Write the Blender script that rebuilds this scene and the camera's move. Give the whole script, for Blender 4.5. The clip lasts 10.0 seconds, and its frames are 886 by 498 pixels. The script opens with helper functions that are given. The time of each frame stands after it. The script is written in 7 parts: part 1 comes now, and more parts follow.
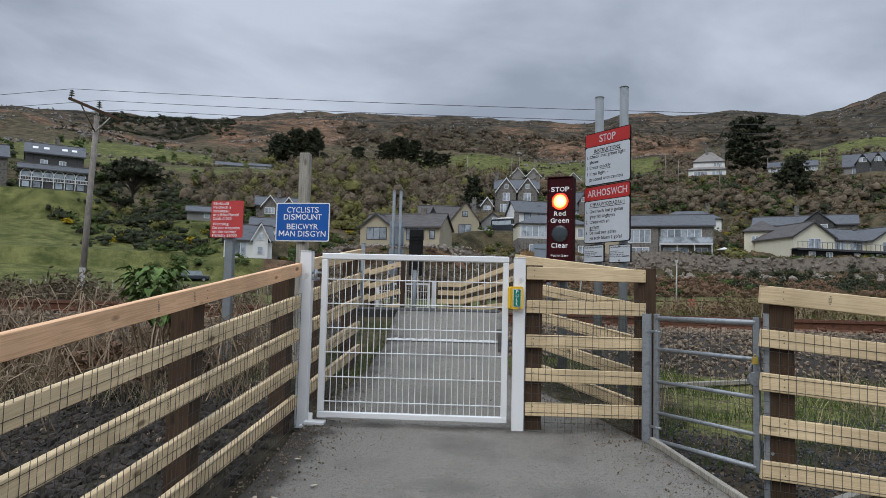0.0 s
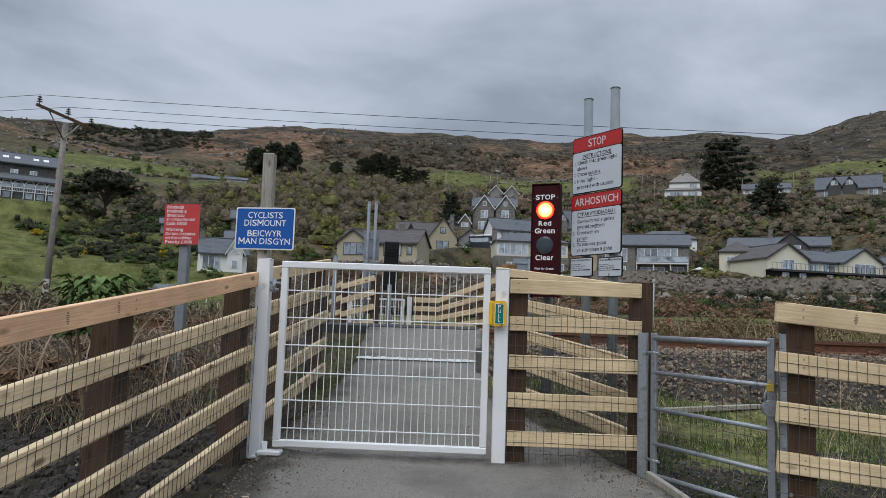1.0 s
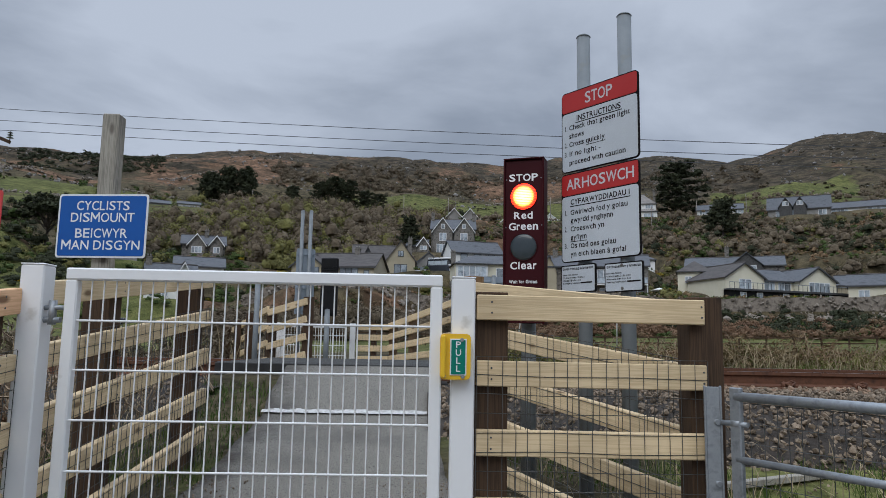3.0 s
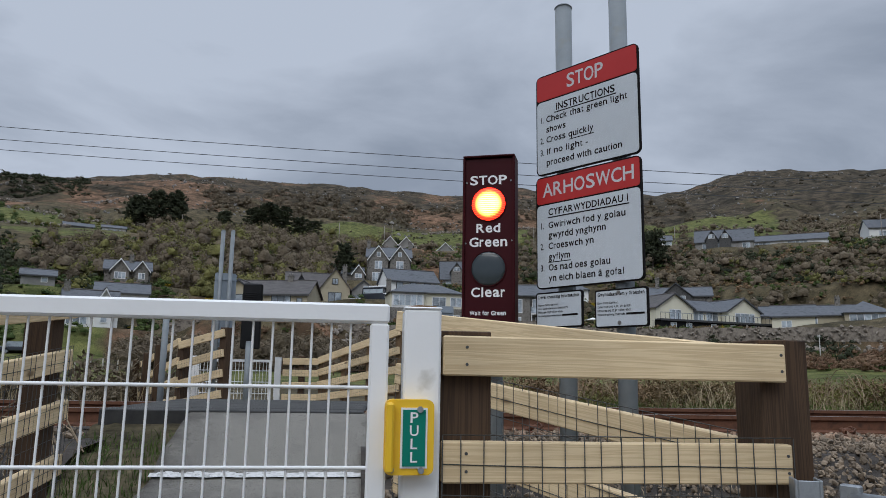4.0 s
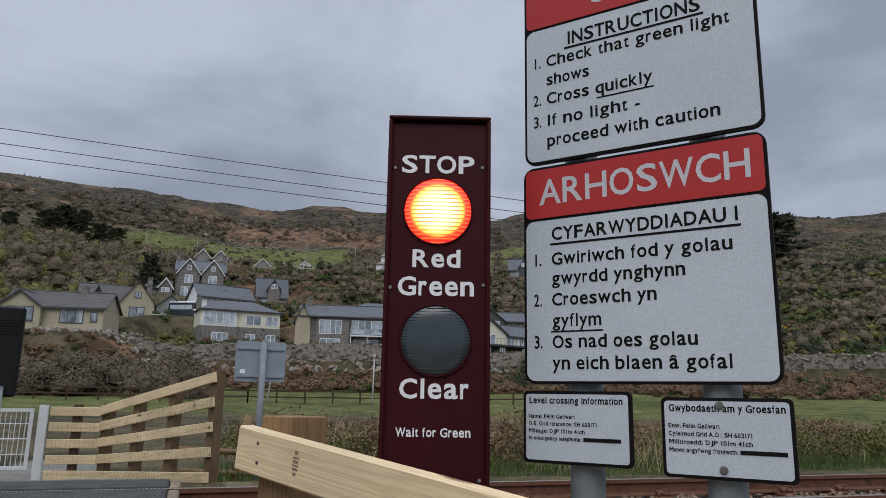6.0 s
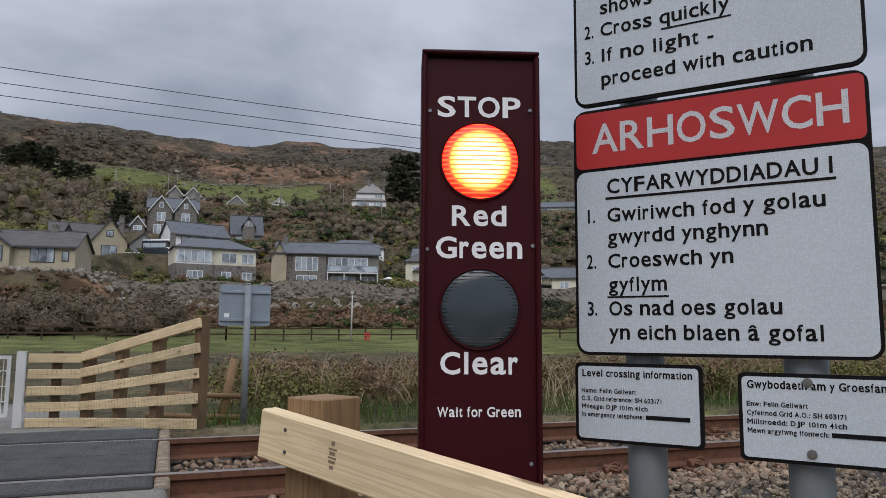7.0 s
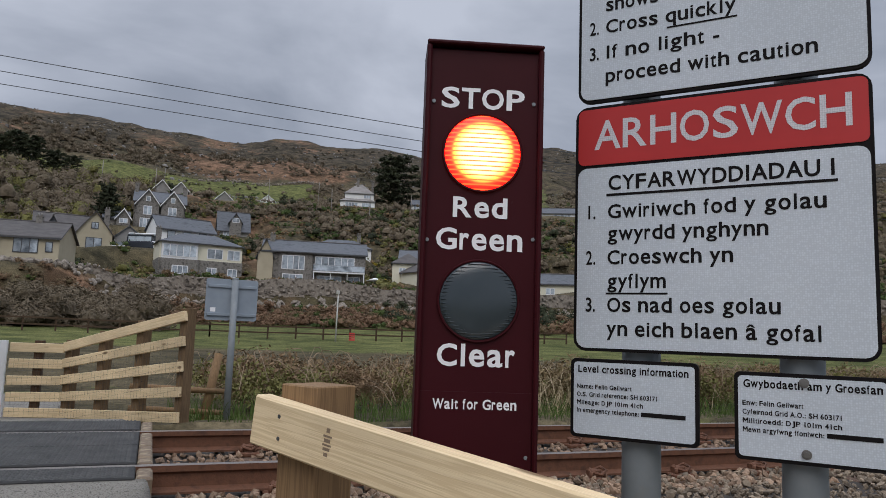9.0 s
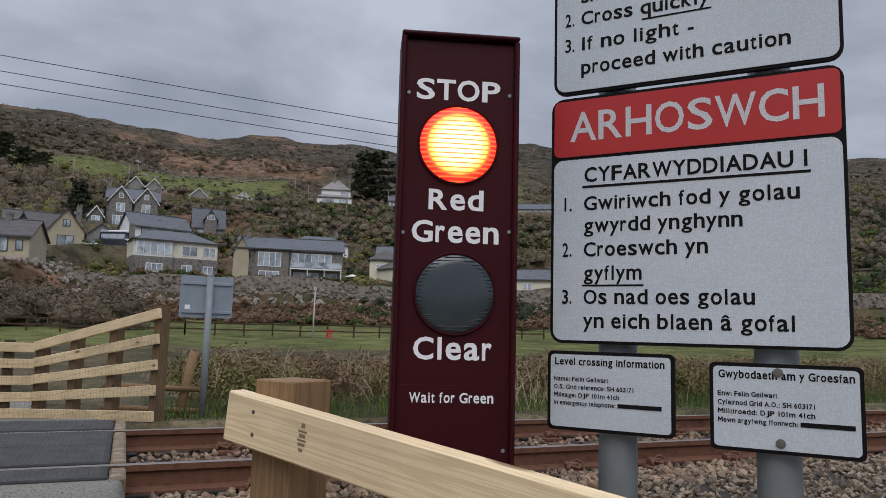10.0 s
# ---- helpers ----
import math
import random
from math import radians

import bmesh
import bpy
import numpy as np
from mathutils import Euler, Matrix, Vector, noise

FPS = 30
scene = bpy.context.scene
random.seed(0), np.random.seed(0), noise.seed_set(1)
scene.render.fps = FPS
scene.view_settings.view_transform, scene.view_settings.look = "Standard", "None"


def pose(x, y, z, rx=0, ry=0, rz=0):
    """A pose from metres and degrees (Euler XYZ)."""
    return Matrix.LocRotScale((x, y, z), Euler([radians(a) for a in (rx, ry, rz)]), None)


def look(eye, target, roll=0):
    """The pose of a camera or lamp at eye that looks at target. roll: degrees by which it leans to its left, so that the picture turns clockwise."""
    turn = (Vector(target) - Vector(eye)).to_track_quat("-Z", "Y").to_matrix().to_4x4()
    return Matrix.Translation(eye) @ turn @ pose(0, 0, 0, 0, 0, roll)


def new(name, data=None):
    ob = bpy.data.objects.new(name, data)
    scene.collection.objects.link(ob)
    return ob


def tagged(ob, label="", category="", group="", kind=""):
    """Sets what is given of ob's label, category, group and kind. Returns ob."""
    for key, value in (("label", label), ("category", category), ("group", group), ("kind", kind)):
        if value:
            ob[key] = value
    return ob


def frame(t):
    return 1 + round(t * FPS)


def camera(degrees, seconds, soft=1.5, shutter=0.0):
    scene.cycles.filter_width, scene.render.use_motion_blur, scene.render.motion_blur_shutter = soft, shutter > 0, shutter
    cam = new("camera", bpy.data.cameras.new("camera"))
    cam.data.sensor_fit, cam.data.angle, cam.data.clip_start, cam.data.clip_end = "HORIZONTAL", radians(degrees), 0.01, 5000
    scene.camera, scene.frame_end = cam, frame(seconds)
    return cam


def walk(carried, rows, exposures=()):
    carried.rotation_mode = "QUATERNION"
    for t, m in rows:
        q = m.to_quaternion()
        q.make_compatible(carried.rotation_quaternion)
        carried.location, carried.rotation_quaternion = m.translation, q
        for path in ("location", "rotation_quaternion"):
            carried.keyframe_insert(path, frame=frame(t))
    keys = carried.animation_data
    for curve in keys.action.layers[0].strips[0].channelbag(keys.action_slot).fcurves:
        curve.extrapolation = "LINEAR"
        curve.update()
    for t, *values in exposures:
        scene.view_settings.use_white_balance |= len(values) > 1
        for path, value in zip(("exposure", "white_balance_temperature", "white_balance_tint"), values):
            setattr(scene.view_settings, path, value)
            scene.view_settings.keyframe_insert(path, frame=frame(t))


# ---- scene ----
cam = camera(62.9, 10.0, soft=0.75)
PATH = [
    (0, (0.823, 1.645, 1.052), (0.706, 3.637, 1.198), 1.4),
    (0.5, (0.802, 1.927, 1.045), (0.699, 3.917, 1.217), 1.9),
    (1, (0.81, 2.265, 1.042), (0.754, 4.255, 1.236), 2.0),
    (1.5, (0.898, 2.738, 1.054), (0.876, 4.719, 1.328), 1.5),
    (2, (0.927, 3.294, 1.049), (0.938, 5.273, 1.336), 1.5),
    (2.2, (0.925, 3.519, 1.097), (0.96, 5.498, 1.385), 1.5),
    (3.3, (0.936, 4.927, 1.176), (1.002, 6.91, 1.43), 0.8),
    (3.5, (0.908, 5.118, 1.216), (1.014, 7.099, 1.469), 1.2),
    (4, (0.934, 5.691, 1.253), (1.164, 7.648, 1.597), 0.9),
    (4.5, (0.911, 6.27, 1.324), (1.256, 8.194, 1.747), -0.3),
    (5, (0.899, 6.8, 1.436), (1.413, 8.656, 1.974), -0.7),
    (5.5, (0.961, 7.308, 1.541), (1.576, 9.137, 2.067), -0.2),
    (6, (0.942, 7.618, 1.658), (1.647, 9.445, 2.064), 1.0),
    (6.2, (0.909, 7.729, 1.752), (1.65, 9.563, 2.045), 0.2),
    (7.5, (0.868, 7.895, 1.746), (1.663, 9.716, 1.97), 0.8),
    (8, (0.858, 7.895, 1.732), (1.639, 9.723, 1.947), 2.0),
    (8.5, (0.855, 7.9, 1.729), (1.643, 9.724, 1.954), 2.5),
    (9, (0.852, 7.908, 1.723), (1.664, 9.72, 1.964), 2.0),
    (9.5, (0.852, 7.909, 1.72), (1.684, 9.712, 1.962), 1.7),
    (10, (0.861, 7.919, 1.717), (1.73, 9.705, 1.949), 1.5),
]
walk(cam, [(t, look(eye, target, roll)) for t, eye, target, roll in PATH], exposures=((0, 0.15, 6250, 10), (1.5, 0.07, 6200, 10), (3.5, 0.0, 6100, 10), (5.0, -0.05, 6200, 10), (6.0, 0.0, 6250, 11), (7.5, 0.12, 6350, 13), (8.5, 0.06, 6350, 13), (10, 0.03, 6350, 13)))

# ---- light: overcast evening ----
world = bpy.data.worlds.new("overcast_sky")
scene.world = world
world.use_nodes = True
wn, wl = world.node_tree.nodes, world.node_tree.links
wn.clear()


def wnode(kind, **values):
    n = wn.new(kind)
    for k, v in values.items():
        n.inputs[k.replace("_", " ")].default_value = v
    return n


w_out, w_bg = wn.new("ShaderNodeOutputWorld"), wn.new("ShaderNodeBackground")
w_co, w_sep = wn.new("ShaderNodeTexCoord"), wn.new("ShaderNodeSeparateXYZ")
wl.new(w_co.outputs["Generated"], w_sep.inputs[0])
# flatten the cloud layer: divide the direction by its height
w_h = wn.new("ShaderNodeMath")
w_h.operation = "MAXIMUM"
w_h.inputs[1].default_value = 0.0
wl.new(w_sep.outputs[2], w_h.inputs[0])
w_add = wn.new("ShaderNodeMath")
w_add.inputs[1].default_value = 0.16
wl.new(w_h.outputs[0], w_add.inputs[0])
w_div = wn.new("ShaderNodeVectorMath")
w_div.operation = "DIVIDE"
w_comb = wn.new("ShaderNodeCombineXYZ")
for k in range(3):
    wl.new(w_add.outputs[0], w_comb.inputs[k])
wl.new(w_co.outputs["Generated"], w_div.inputs[0])
wl.new(w_comb.outputs[0], w_div.inputs[1])
w_noise = wnode("ShaderNodeTexNoise", Scale=1.15, Detail=7.0, Roughness=0.52, Distortion=0.35)
wl.new(w_div.outputs[0], w_noise.inputs["Vector"])
w_cloud = wn.new("ShaderNodeValToRGB")
w_cloud.color_ramp.elements[0].position, w_cloud.color_ramp.elements[0].color = 0.37, (0.275, 0.312, 0.375, 1)
w_cloud.color_ramp.elements[1].position, w_cloud.color_ramp.elements[1].color = 0.63, (0.49, 0.533, 0.607, 1)
wl.new(w_noise.outputs[0], w_cloud.inputs[0])
# an overcast dome is about three times as bright overhead as at the horizon
w_zen = wn.new("ShaderNodeMapRange")
w_zen.inputs["From Min"].default_value, w_zen.inputs["From Max"].default_value = 0.56, 1.0
w_zen.inputs["To Min"].default_value, w_zen.inputs["To Max"].default_value = 1.0, 4.2
wl.new(w_h.outputs[0], w_zen.inputs[0])
wl.new(w_cloud.outputs[0], w_bg.inputs[0])
wl.new(w_zen.outputs[0], w_bg.inputs[1])
wl.new(w_bg.outputs[0], w_out.inputs[0])

sun = new("sun", bpy.data.lights.new("sun", "SUN"))
sun.data.energy, sun.data.angle, sun.data.color = 1.1, radians(40), (1.0, 0.96, 0.9)
sun.matrix_world = look((0, 0, 0), (0.35, 0.75, -0.85))


# ---- materials ----
def material(name, colors, rough=0.8, metal=0.0, scale=8.0, bump=0.3, bump_scale=40.0, stretch=(1, 1, 1), spot=None, space="Object", island=0.0, spec=0.4, detail=6.0, random_tint=0.0, depth=0.01):
    """Colours mixed by a coarse noise, a fine noise for relief, an optional stain colour (colour, scale, low, high)."""
    m = bpy.data.materials.new(name)
    m.use_nodes = True
    n, l = m.node_tree.nodes, m.node_tree.links
    b = n["Principled BSDF"]
    b.inputs["Roughness"].default_value, b.inputs["Metallic"].default_value = rough, metal
    b.inputs["Specular IOR Level"].default_value = spec
    co = n.new("ShaderNodeTexCoord") if space == "Object" else n.new("ShaderNodeNewGeometry")
    vec = co.outputs["Object"] if space == "Object" else co.outputs["Position"]
    mp = n.new("ShaderNodeMapping")
    mp.inputs["Scale"].default_value = stretch
    l.new(vec, mp.inputs["Vector"])
    n1 = n.new("ShaderNodeTexNoise")
    n1.inputs["Scale"].default_value, n1.inputs["Detail"].default_value = scale, detail
    n1.inputs["Roughness"].default_value = 0.6
    l.new(mp.outputs[0], n1.inputs["Vector"])
    ramp = n.new("ShaderNodeValToRGB")
    el = ramp.color_ramp.elements
    while len(el) < len(colors):
        el.new(0.5)
    for k, c in enumerate(colors):
        el[k].position = 0.3 + 0.4 * k / max(1, len(colors) - 1)
        el[k].color = (*c, 1)
    l.new(n1.outputs[0], ramp.inputs[0])
    out = ramp.outputs[0]
    if spot:
        n3 = n.new("ShaderNodeTexNoise")
        n3.inputs["Scale"].default_value, n3.inputs["Detail"].default_value = spot[1], 5
        l.new(vec, n3.inputs["Vector"])
        r3 = n.new("ShaderNodeMapRange")
        r3.inputs["From Min"].default_value, r3.inputs["From Max"].default_value = spot[2], spot[3]
        l.new(n3.outputs[0], r3.inputs[0])
        mx = n.new("ShaderNodeMix")
        mx.data_type = "RGBA"
        mx.inputs["B"].default_value = (*spot[0], 1)
        l.new(r3.outputs[0], mx.inputs["Factor"])
        l.new(out, mx.inputs["A"])
        out = mx.outputs["Result"]
    if island or random_tint:
        hs = n.new("ShaderNodeHueSaturation")
        mr = n.new("ShaderNodeMapRange")
        amount = island or random_tint
        mr.inputs["To Min"].default_value, mr.inputs["To Max"].default_value = 1 - amount, 1 + amount
        if island:
            g = n.new("ShaderNodeNewGeometry")
            l.new(g.outputs["Random Per Island"], mr.inputs[0])
        else:
            g = n.new("ShaderNodeObjectInfo")
            l.new(g.outputs["Random"], mr.inputs[0])
        l.new(mr.outputs[0], hs.inputs["Value"])
        l.new(out, hs.inputs["Color"])
        out = hs.outputs[0]
    l.new(out, b.inputs["Base Color"])
    if bump:
        n2 = n.new("ShaderNodeTexNoise")
        n2.inputs["Scale"].default_value, n2.inputs["Detail"].default_value = bump_scale, 6
        l.new(mp.outputs[0], n2.inputs["Vector"])
        bp = n.new("ShaderNodeBump")
        bp.inputs["Strength"].default_value, bp.inputs["Distance"].default_value = bump, depth
        l.new(n2.outputs[0], bp.inputs["Height"])
        l.new(bp.outputs[0], b.inputs["Normal"])
    return m


def timber(name, light, dark, knot, along=0):
    """Sawn timber: long grain along one axis of the object, knots, a little variation from board to board."""
    m = bpy.data.materials.new(name)
    m.use_nodes = True
    n, l = m.node_tree.nodes, m.node_tree.links
    b = n["Principled BSDF"]
    b.inputs["Roughness"].default_value = 0.75
    b.inputs["Specular IOR Level"].default_value = 0.25
    co, info = n.new("ShaderNodeTexCoord"), n.new("ShaderNodeObjectInfo")
    add = n.new("ShaderNodeVectorMath")
    sc = n.new("ShaderNodeVectorMath")
    sc.operation = "SCALE"
    sc.inputs[0].default_value, sc.inputs["Scale"].default_value = (37.0, 11.0, 5.0), 1.0
    l.new(info.outputs["Random"], sc.inputs["Scale"])
    l.new(co.outputs["Object"], add.inputs[0])
    l.new(sc.outputs[0], add.inputs[1])
    mp = n.new("ShaderNodeMapping")
    s = [1.0, 1.0, 1.0]
    s[along] = 0.025
    mp.inputs["Scale"].default_value = s
    l.new(add.outputs[0], mp.inputs["Vector"])
    wv = n.new("ShaderNodeTexWave")
    wv.wave_type = "RINGS"
    wv.rings_direction = "XYZ"[along]
    wv.inputs["Scale"].default_value, wv.inputs["Distortion"].default_value = 19.0, 22.0
    wv.inputs["Detail"].default_value, wv.inputs["Detail Scale"].default_value = 6.0, 2.4
    l.new(mp.outputs[0], wv.inputs["Vector"])
    ramp = n.new("ShaderNodeValToRGB")
    ramp.color_ramp.elements[0].color, ramp.color_ramp.elements[1].color = (*dark, 1), (*light, 1)
    ramp.color_ramp.elements[0].position, ramp.color_ramp.elements[1].position = 0.0, 0.75
    l.new(wv.outputs["Fac"], ramp.inputs[0])
    no = n.new("ShaderNodeTexNoise")
    no.inputs["Scale"].default_value, no.inputs["Detail"].default_value = 2.2, 5
    l.new(add.outputs[0], no.inputs["Vector"])
    hs, mr = n.new("ShaderNodeHueSaturation"), n.new("ShaderNodeMapRange")
    mr.inputs["From Min"].default_value, mr.inputs["From Max"].default_value = 0.3, 0.7
    mr.inputs["To Min"].default_value, mr.inputs["To Max"].default_value = 0.78, 1.15
    l.new(no.outputs[0], mr.inputs[0])
    l.new(mr.outputs[0], hs.inputs["Value"])
    l.new(ramp.outputs[0], hs.inputs["Color"])
    # knots
    vo = n.new("ShaderNodeTexVoronoi")
    vo.inputs["Scale"].default_value = 3.2
    mk = n.new("ShaderNodeMapping")
    ks = [2.0, 2.0, 2.0]
    ks[along] = 0.75
    mk.inputs["Scale"].default_value = ks
    l.new(add.outputs[0], mk.inputs["Vector"])
    l.new(mk.outputs[0], vo.inputs["Vector"])
    kr = n.new("ShaderNodeMapRange")
    kr.inputs["From Min"].default_value, kr.inputs["From Max"].default_value = 0.06, 0.13
    kr.inputs["To Min"].default_value, kr.inputs["To Max"].default_value = 0.85, 0.0
    l.new(vo.outputs["Distance"], kr.inputs[0])
    mx = n.new("ShaderNodeMix")
    mx.data_type = "RGBA"
    mx.inputs["B"].default_value = (*knot, 1)
    l.new(kr.outputs[0], mx.inputs["Factor"])
    l.new(hs.outputs[0], mx.inputs["A"])
    l.new(mx.outputs["Result"], b.inputs["Base Color"])
    bp = n.new("ShaderNodeBump")
    bp.inputs["Strength"].default_value, bp.inputs["Distance"].default_value = 0.12, 0.003
    l.new(wv.outputs["Fac"], bp.inputs["Height"])
    l.new(bp.outputs[0], b.inputs["Normal"])
    return m


M_RAIL = timber("new_softwood", (0.76, 0.595, 0.365), (0.655, 0.495, 0.290), (0.15, 0.085, 0.04))
M_RAIL_WARM = timber("new_orange_softwood", (0.84, 0.53, 0.31), (0.72, 0.43, 0.235), (0.16, 0.08, 0.04))
M_POST = timber("brown_treated_timber", (0.078, 0.047, 0.027), (0.050, 0.031, 0.019), (0.02, 0.014, 0.01), along=2)
M_POST_TOP = timber("treated_post_light", (0.25, 0.155, 0.077), (0.185, 0.112, 0.056), (0.07, 0.04, 0.025), along=2)
M_OLDPOST = timber("weathered_grey_timber", (0.40, 0.37, 0.31), (0.25, 0.23, 0.19), (0.14, 0.12, 0.1), along=2)
M_SLEEPER = timber("sleeper_timber", (0.16, 0.10, 0.07), (0.07, 0.045, 0.03), (0.03, 0.02, 0.015))
M_WHITE = material("white_powder_coat", [(0.80, 0.80, 0.79), (0.85, 0.85, 0.84)], 0.4, scale=3, bump=0.05, spot=((0.45, 0.43, 0.38), 7.0, 0.66, 0.80))
M_GALV = material("galvanised_steel", [(0.20, 0.215, 0.23), (0.33, 0.35, 0.365), (0.26, 0.275, 0.29)], 0.5, metal=0.55, scale=22, bump=0.1)
M_POSTGREY = material("grey_coated_steel", [(0.19, 0.21, 0.22), (0.25, 0.27, 0.28)], 0.6, metal=0.1, scale=9, bump=0.06, spot=((0.22, 0.22, 0.2), 14.0, 0.62, 0.8))
M_WIRE = material("dull_wire", [(0.085, 0.088, 0.085), (0.13, 0.13, 0.125)], 0.6, metal=0.6, bump=0)
M_YELLOW = material("yellow_plastic", [(0.78, 0.47, 0.02), (0.85, 0.53, 0.03)], 0.4, bump=0.03)
M_GREENPLATE = material("green_plate", [(0.0, 0.17, 0.12), (0.0, 0.19, 0.13)], 0.4, bump=0)
M_BLACK = material("black_paint", [(0.009, 0.009, 0.010), (0.015, 0.015, 0.015)], 0.55, bump=0.03, spec=0.15)
M_MAROON = material("dark_maroon_enamel", [(0.036, 0.0038, 0.006), (0.047, 0.005, 0.008)], 0.5, scale=3, bump=0.02, spot=((0.06, 0.03, 0.03), 60, 0.72, 0.82), spec=0.13)
M_SIGNRED = material("red_sheeting", [(0.42, 0.022, 0.020), (0.47, 0.028, 0.025)], 0.45, scale=4, bump=0)
M_SIGNWHITE = material("white_reflective_sheeting", [(0.545, 0.585, 0.62), (0.61, 0.65, 0.685)], 0.45, scale=3, bump=0)
M_LETTER = material("white_lettering", [(0.80, 0.79, 0.79), (0.84, 0.83, 0.83)], 0.5, bump=0)
M_HEADLETTER = material("reflective_header_lettering", [(0.56, 0.54, 0.55), (0.62, 0.60, 0.61)], 0.45, scale=3, bump=0)


def beaded(m, cells, low):
    """The cells of reflective sheeting: bright beads in a slightly darker net."""
    n, l = m.node_tree.nodes, m.node_tree.links
    b = n["Principled BSDF"]
    old = b.inputs["Base Color"].links[0].from_socket
    co, vo = n.new("ShaderNodeTexCoord"), n.new("ShaderNodeTexVoronoi")
    vo.inputs["Scale"].default_value, vo.inputs["Randomness"].default_value = cells, 0.35
    l.new(co.outputs["Object"], vo.inputs["Vector"])
    mr = n.new("ShaderNodeMapRange")
    mr.inputs["From Min"].default_value, mr.inputs["From Max"].default_value = 0.30, 0.62
    mr.inputs["To Min"].default_value, mr.inputs["To Max"].default_value = 1.08, low
    l.new(vo.outputs["Distance"], mr.inputs[0])
    hs = n.new("ShaderNodeHueSaturation")
    l.new(mr.outputs[0], hs.inputs["Value"])
    l.new(old, hs.inputs["Color"])
    l.new(hs.outputs[0], b.inputs["Base Color"])


beaded(M_SIGNWHITE, 210.0, 0.90)
beaded(M_HEADLETTER, 210.0, 0.80)
M_INK = material("black_lettering", [(0.008, 0.007, 0.007), (0.012, 0.010, 0.010)], 0.6, bump=0, spec=0.08)
M_BLUE = material("blue_sheeting", [(0.005, 0.085, 0.36), (0.007, 0.10, 0.40)], 0.4, scale=4, bump=0)
M_PALERED = material("faded_red_sign", [(0.52, 0.045, 0.045), (0.58, 0.06, 0.055)], 0.5, scale=3, bump=0)
M_LENS = material("dark_lens", [(0.025, 0.036, 0.042), (0.038, 0.05, 0.056)], 0.2, bump=0, spec=0.7)
M_RUST = material("rusty_rail_steel", [(0.092, 0.041, 0.023), (0.150, 0.066, 0.036), (0.066, 0.032, 0.020)], 0.8, metal=0.1, scale=9, bump=0.25, bump_scale=80)
M_RAILHEAD = material("worn_rail_head", [(0.24, 0.20, 0.18), (0.32, 0.28, 0.25)], 0.4, metal=0.7, scale=6, bump=0.05, stretch=(0.1, 1, 1))
M_DECK = material("black_rubber_deck", [(0.016, 0.016, 0.016), (0.040, 0.038, 0.035)], 0.75, scale=7, bump=0.3, bump_scale=120)
M_TREAD = material("worn_deck_tread", [(0.050, 0.050, 0.048), (0.095, 0.093, 0.088)], 0.65, scale=5, bump=0)
M_DECKEDGE = material("worn_yellow_timber", [(0.26, 0.18, 0.10), (0.14, 0.10, 0.07), (0.40, 0.32, 0.20)], 0.8, scale=9, bump=0.3)
M_CONCRETE = material("pale_concrete", [(0.40, 0.39, 0.36), (0.52, 0.51, 0.48)], 0.85, scale=10, bump=0.3, bump_scale=120)
M_WHITEPAINT = material("worn_white_road_paint", [(0.55, 0.55, 0.52), (0.74, 0.74, 0.72)], 0.8, scale=30, bump=0.3, spot=((0.2, 0.2, 0.19), 12, 0.56, 0.68))
M_FIXING = material("dull_fixing", [(0.16, 0.15, 0.14), (0.24, 0.23, 0.21)], 0.4, metal=0.6, bump=0)
M_BRASS = material("padlock_brass", [(0.5, 0.36, 0.07), (0.6, 0.42, 0.1)], 0.4, metal=0.6, bump=0)


M_PATH = material("worn_asphalt", [(0.045, 0.040, 0.033), (0.255, 0.236, 0.200), (0.105, 0.096, 0.080)], 0.92, scale=75, bump=1.0, bump_scale=95, space="Position", detail=3, depth=0.012,
                  spot=((0.115, 0.104, 0.090), 1.6, 0.50, 0.75))
# damp soil trodden onto the asphalt along its edges
_n, _l = M_PATH.node_tree.nodes, M_PATH.node_tree.links
_b = _n["Principled BSDF"]
_old = _b.inputs["Base Color"].links[0].from_socket
_at = _n.new("ShaderNodeAttribute")
_at.attribute_name = "soil"
_no, _geo = _n.new("ShaderNodeTexNoise"), _n.new("ShaderNodeNewGeometry")
_no.inputs["Scale"].default_value, _no.inputs["Detail"].default_value, _no.inputs["Roughness"].default_value = 3.5, 10, 0.7
_l.new(_geo.outputs["Position"], _no.inputs["Vector"])
_ad = _n.new("ShaderNodeMath")
_l.new(_at.outputs["Fac"], _ad.inputs[0])
_l.new(_no.outputs[0], _ad.inputs[1])
_mr = _n.new("ShaderNodeMapRange")
_mr.inputs["From Min"].default_value, _mr.inputs["From Max"].default_value = 0.84, 1.16
_l.new(_ad.outputs[0], _mr.inputs[0])
_mx = _n.new("ShaderNodeMix")
_mx.data_type = "RGBA"
_mx.inputs["B"].default_value = (0.060, 0.052, 0.042, 1)
_l.new(_mr.outputs[0], _mx.inputs["Factor"])
_l.new(_old, _mx.inputs["A"])
_l.new(_mx.outputs["Result"], _b.inputs["Base Color"])
M_BALLAST = material("ballast_stone", [(0.080, 0.060, 0.042), (0.230, 0.178, 0.124), (0.130, 0.090, 0.058)], 0.9, scale=9, bump=0.5, bump_scale=90, island=0.45)
M_BALLAST_RUST = material("rust_stained_ballast", [(0.135, 0.078, 0.046), (0.260, 0.175, 0.115), (0.170, 0.118, 0.082)], 0.9, scale=9, bump=0.5, bump_scale=90, island=0.4)
M_CHIPPING = material("dark_slate_chippings", [(0.035, 0.036, 0.038), (0.085, 0.087, 0.090)], 0.8, scale=9, bump=0.4, bump_scale=90, island=0.45)
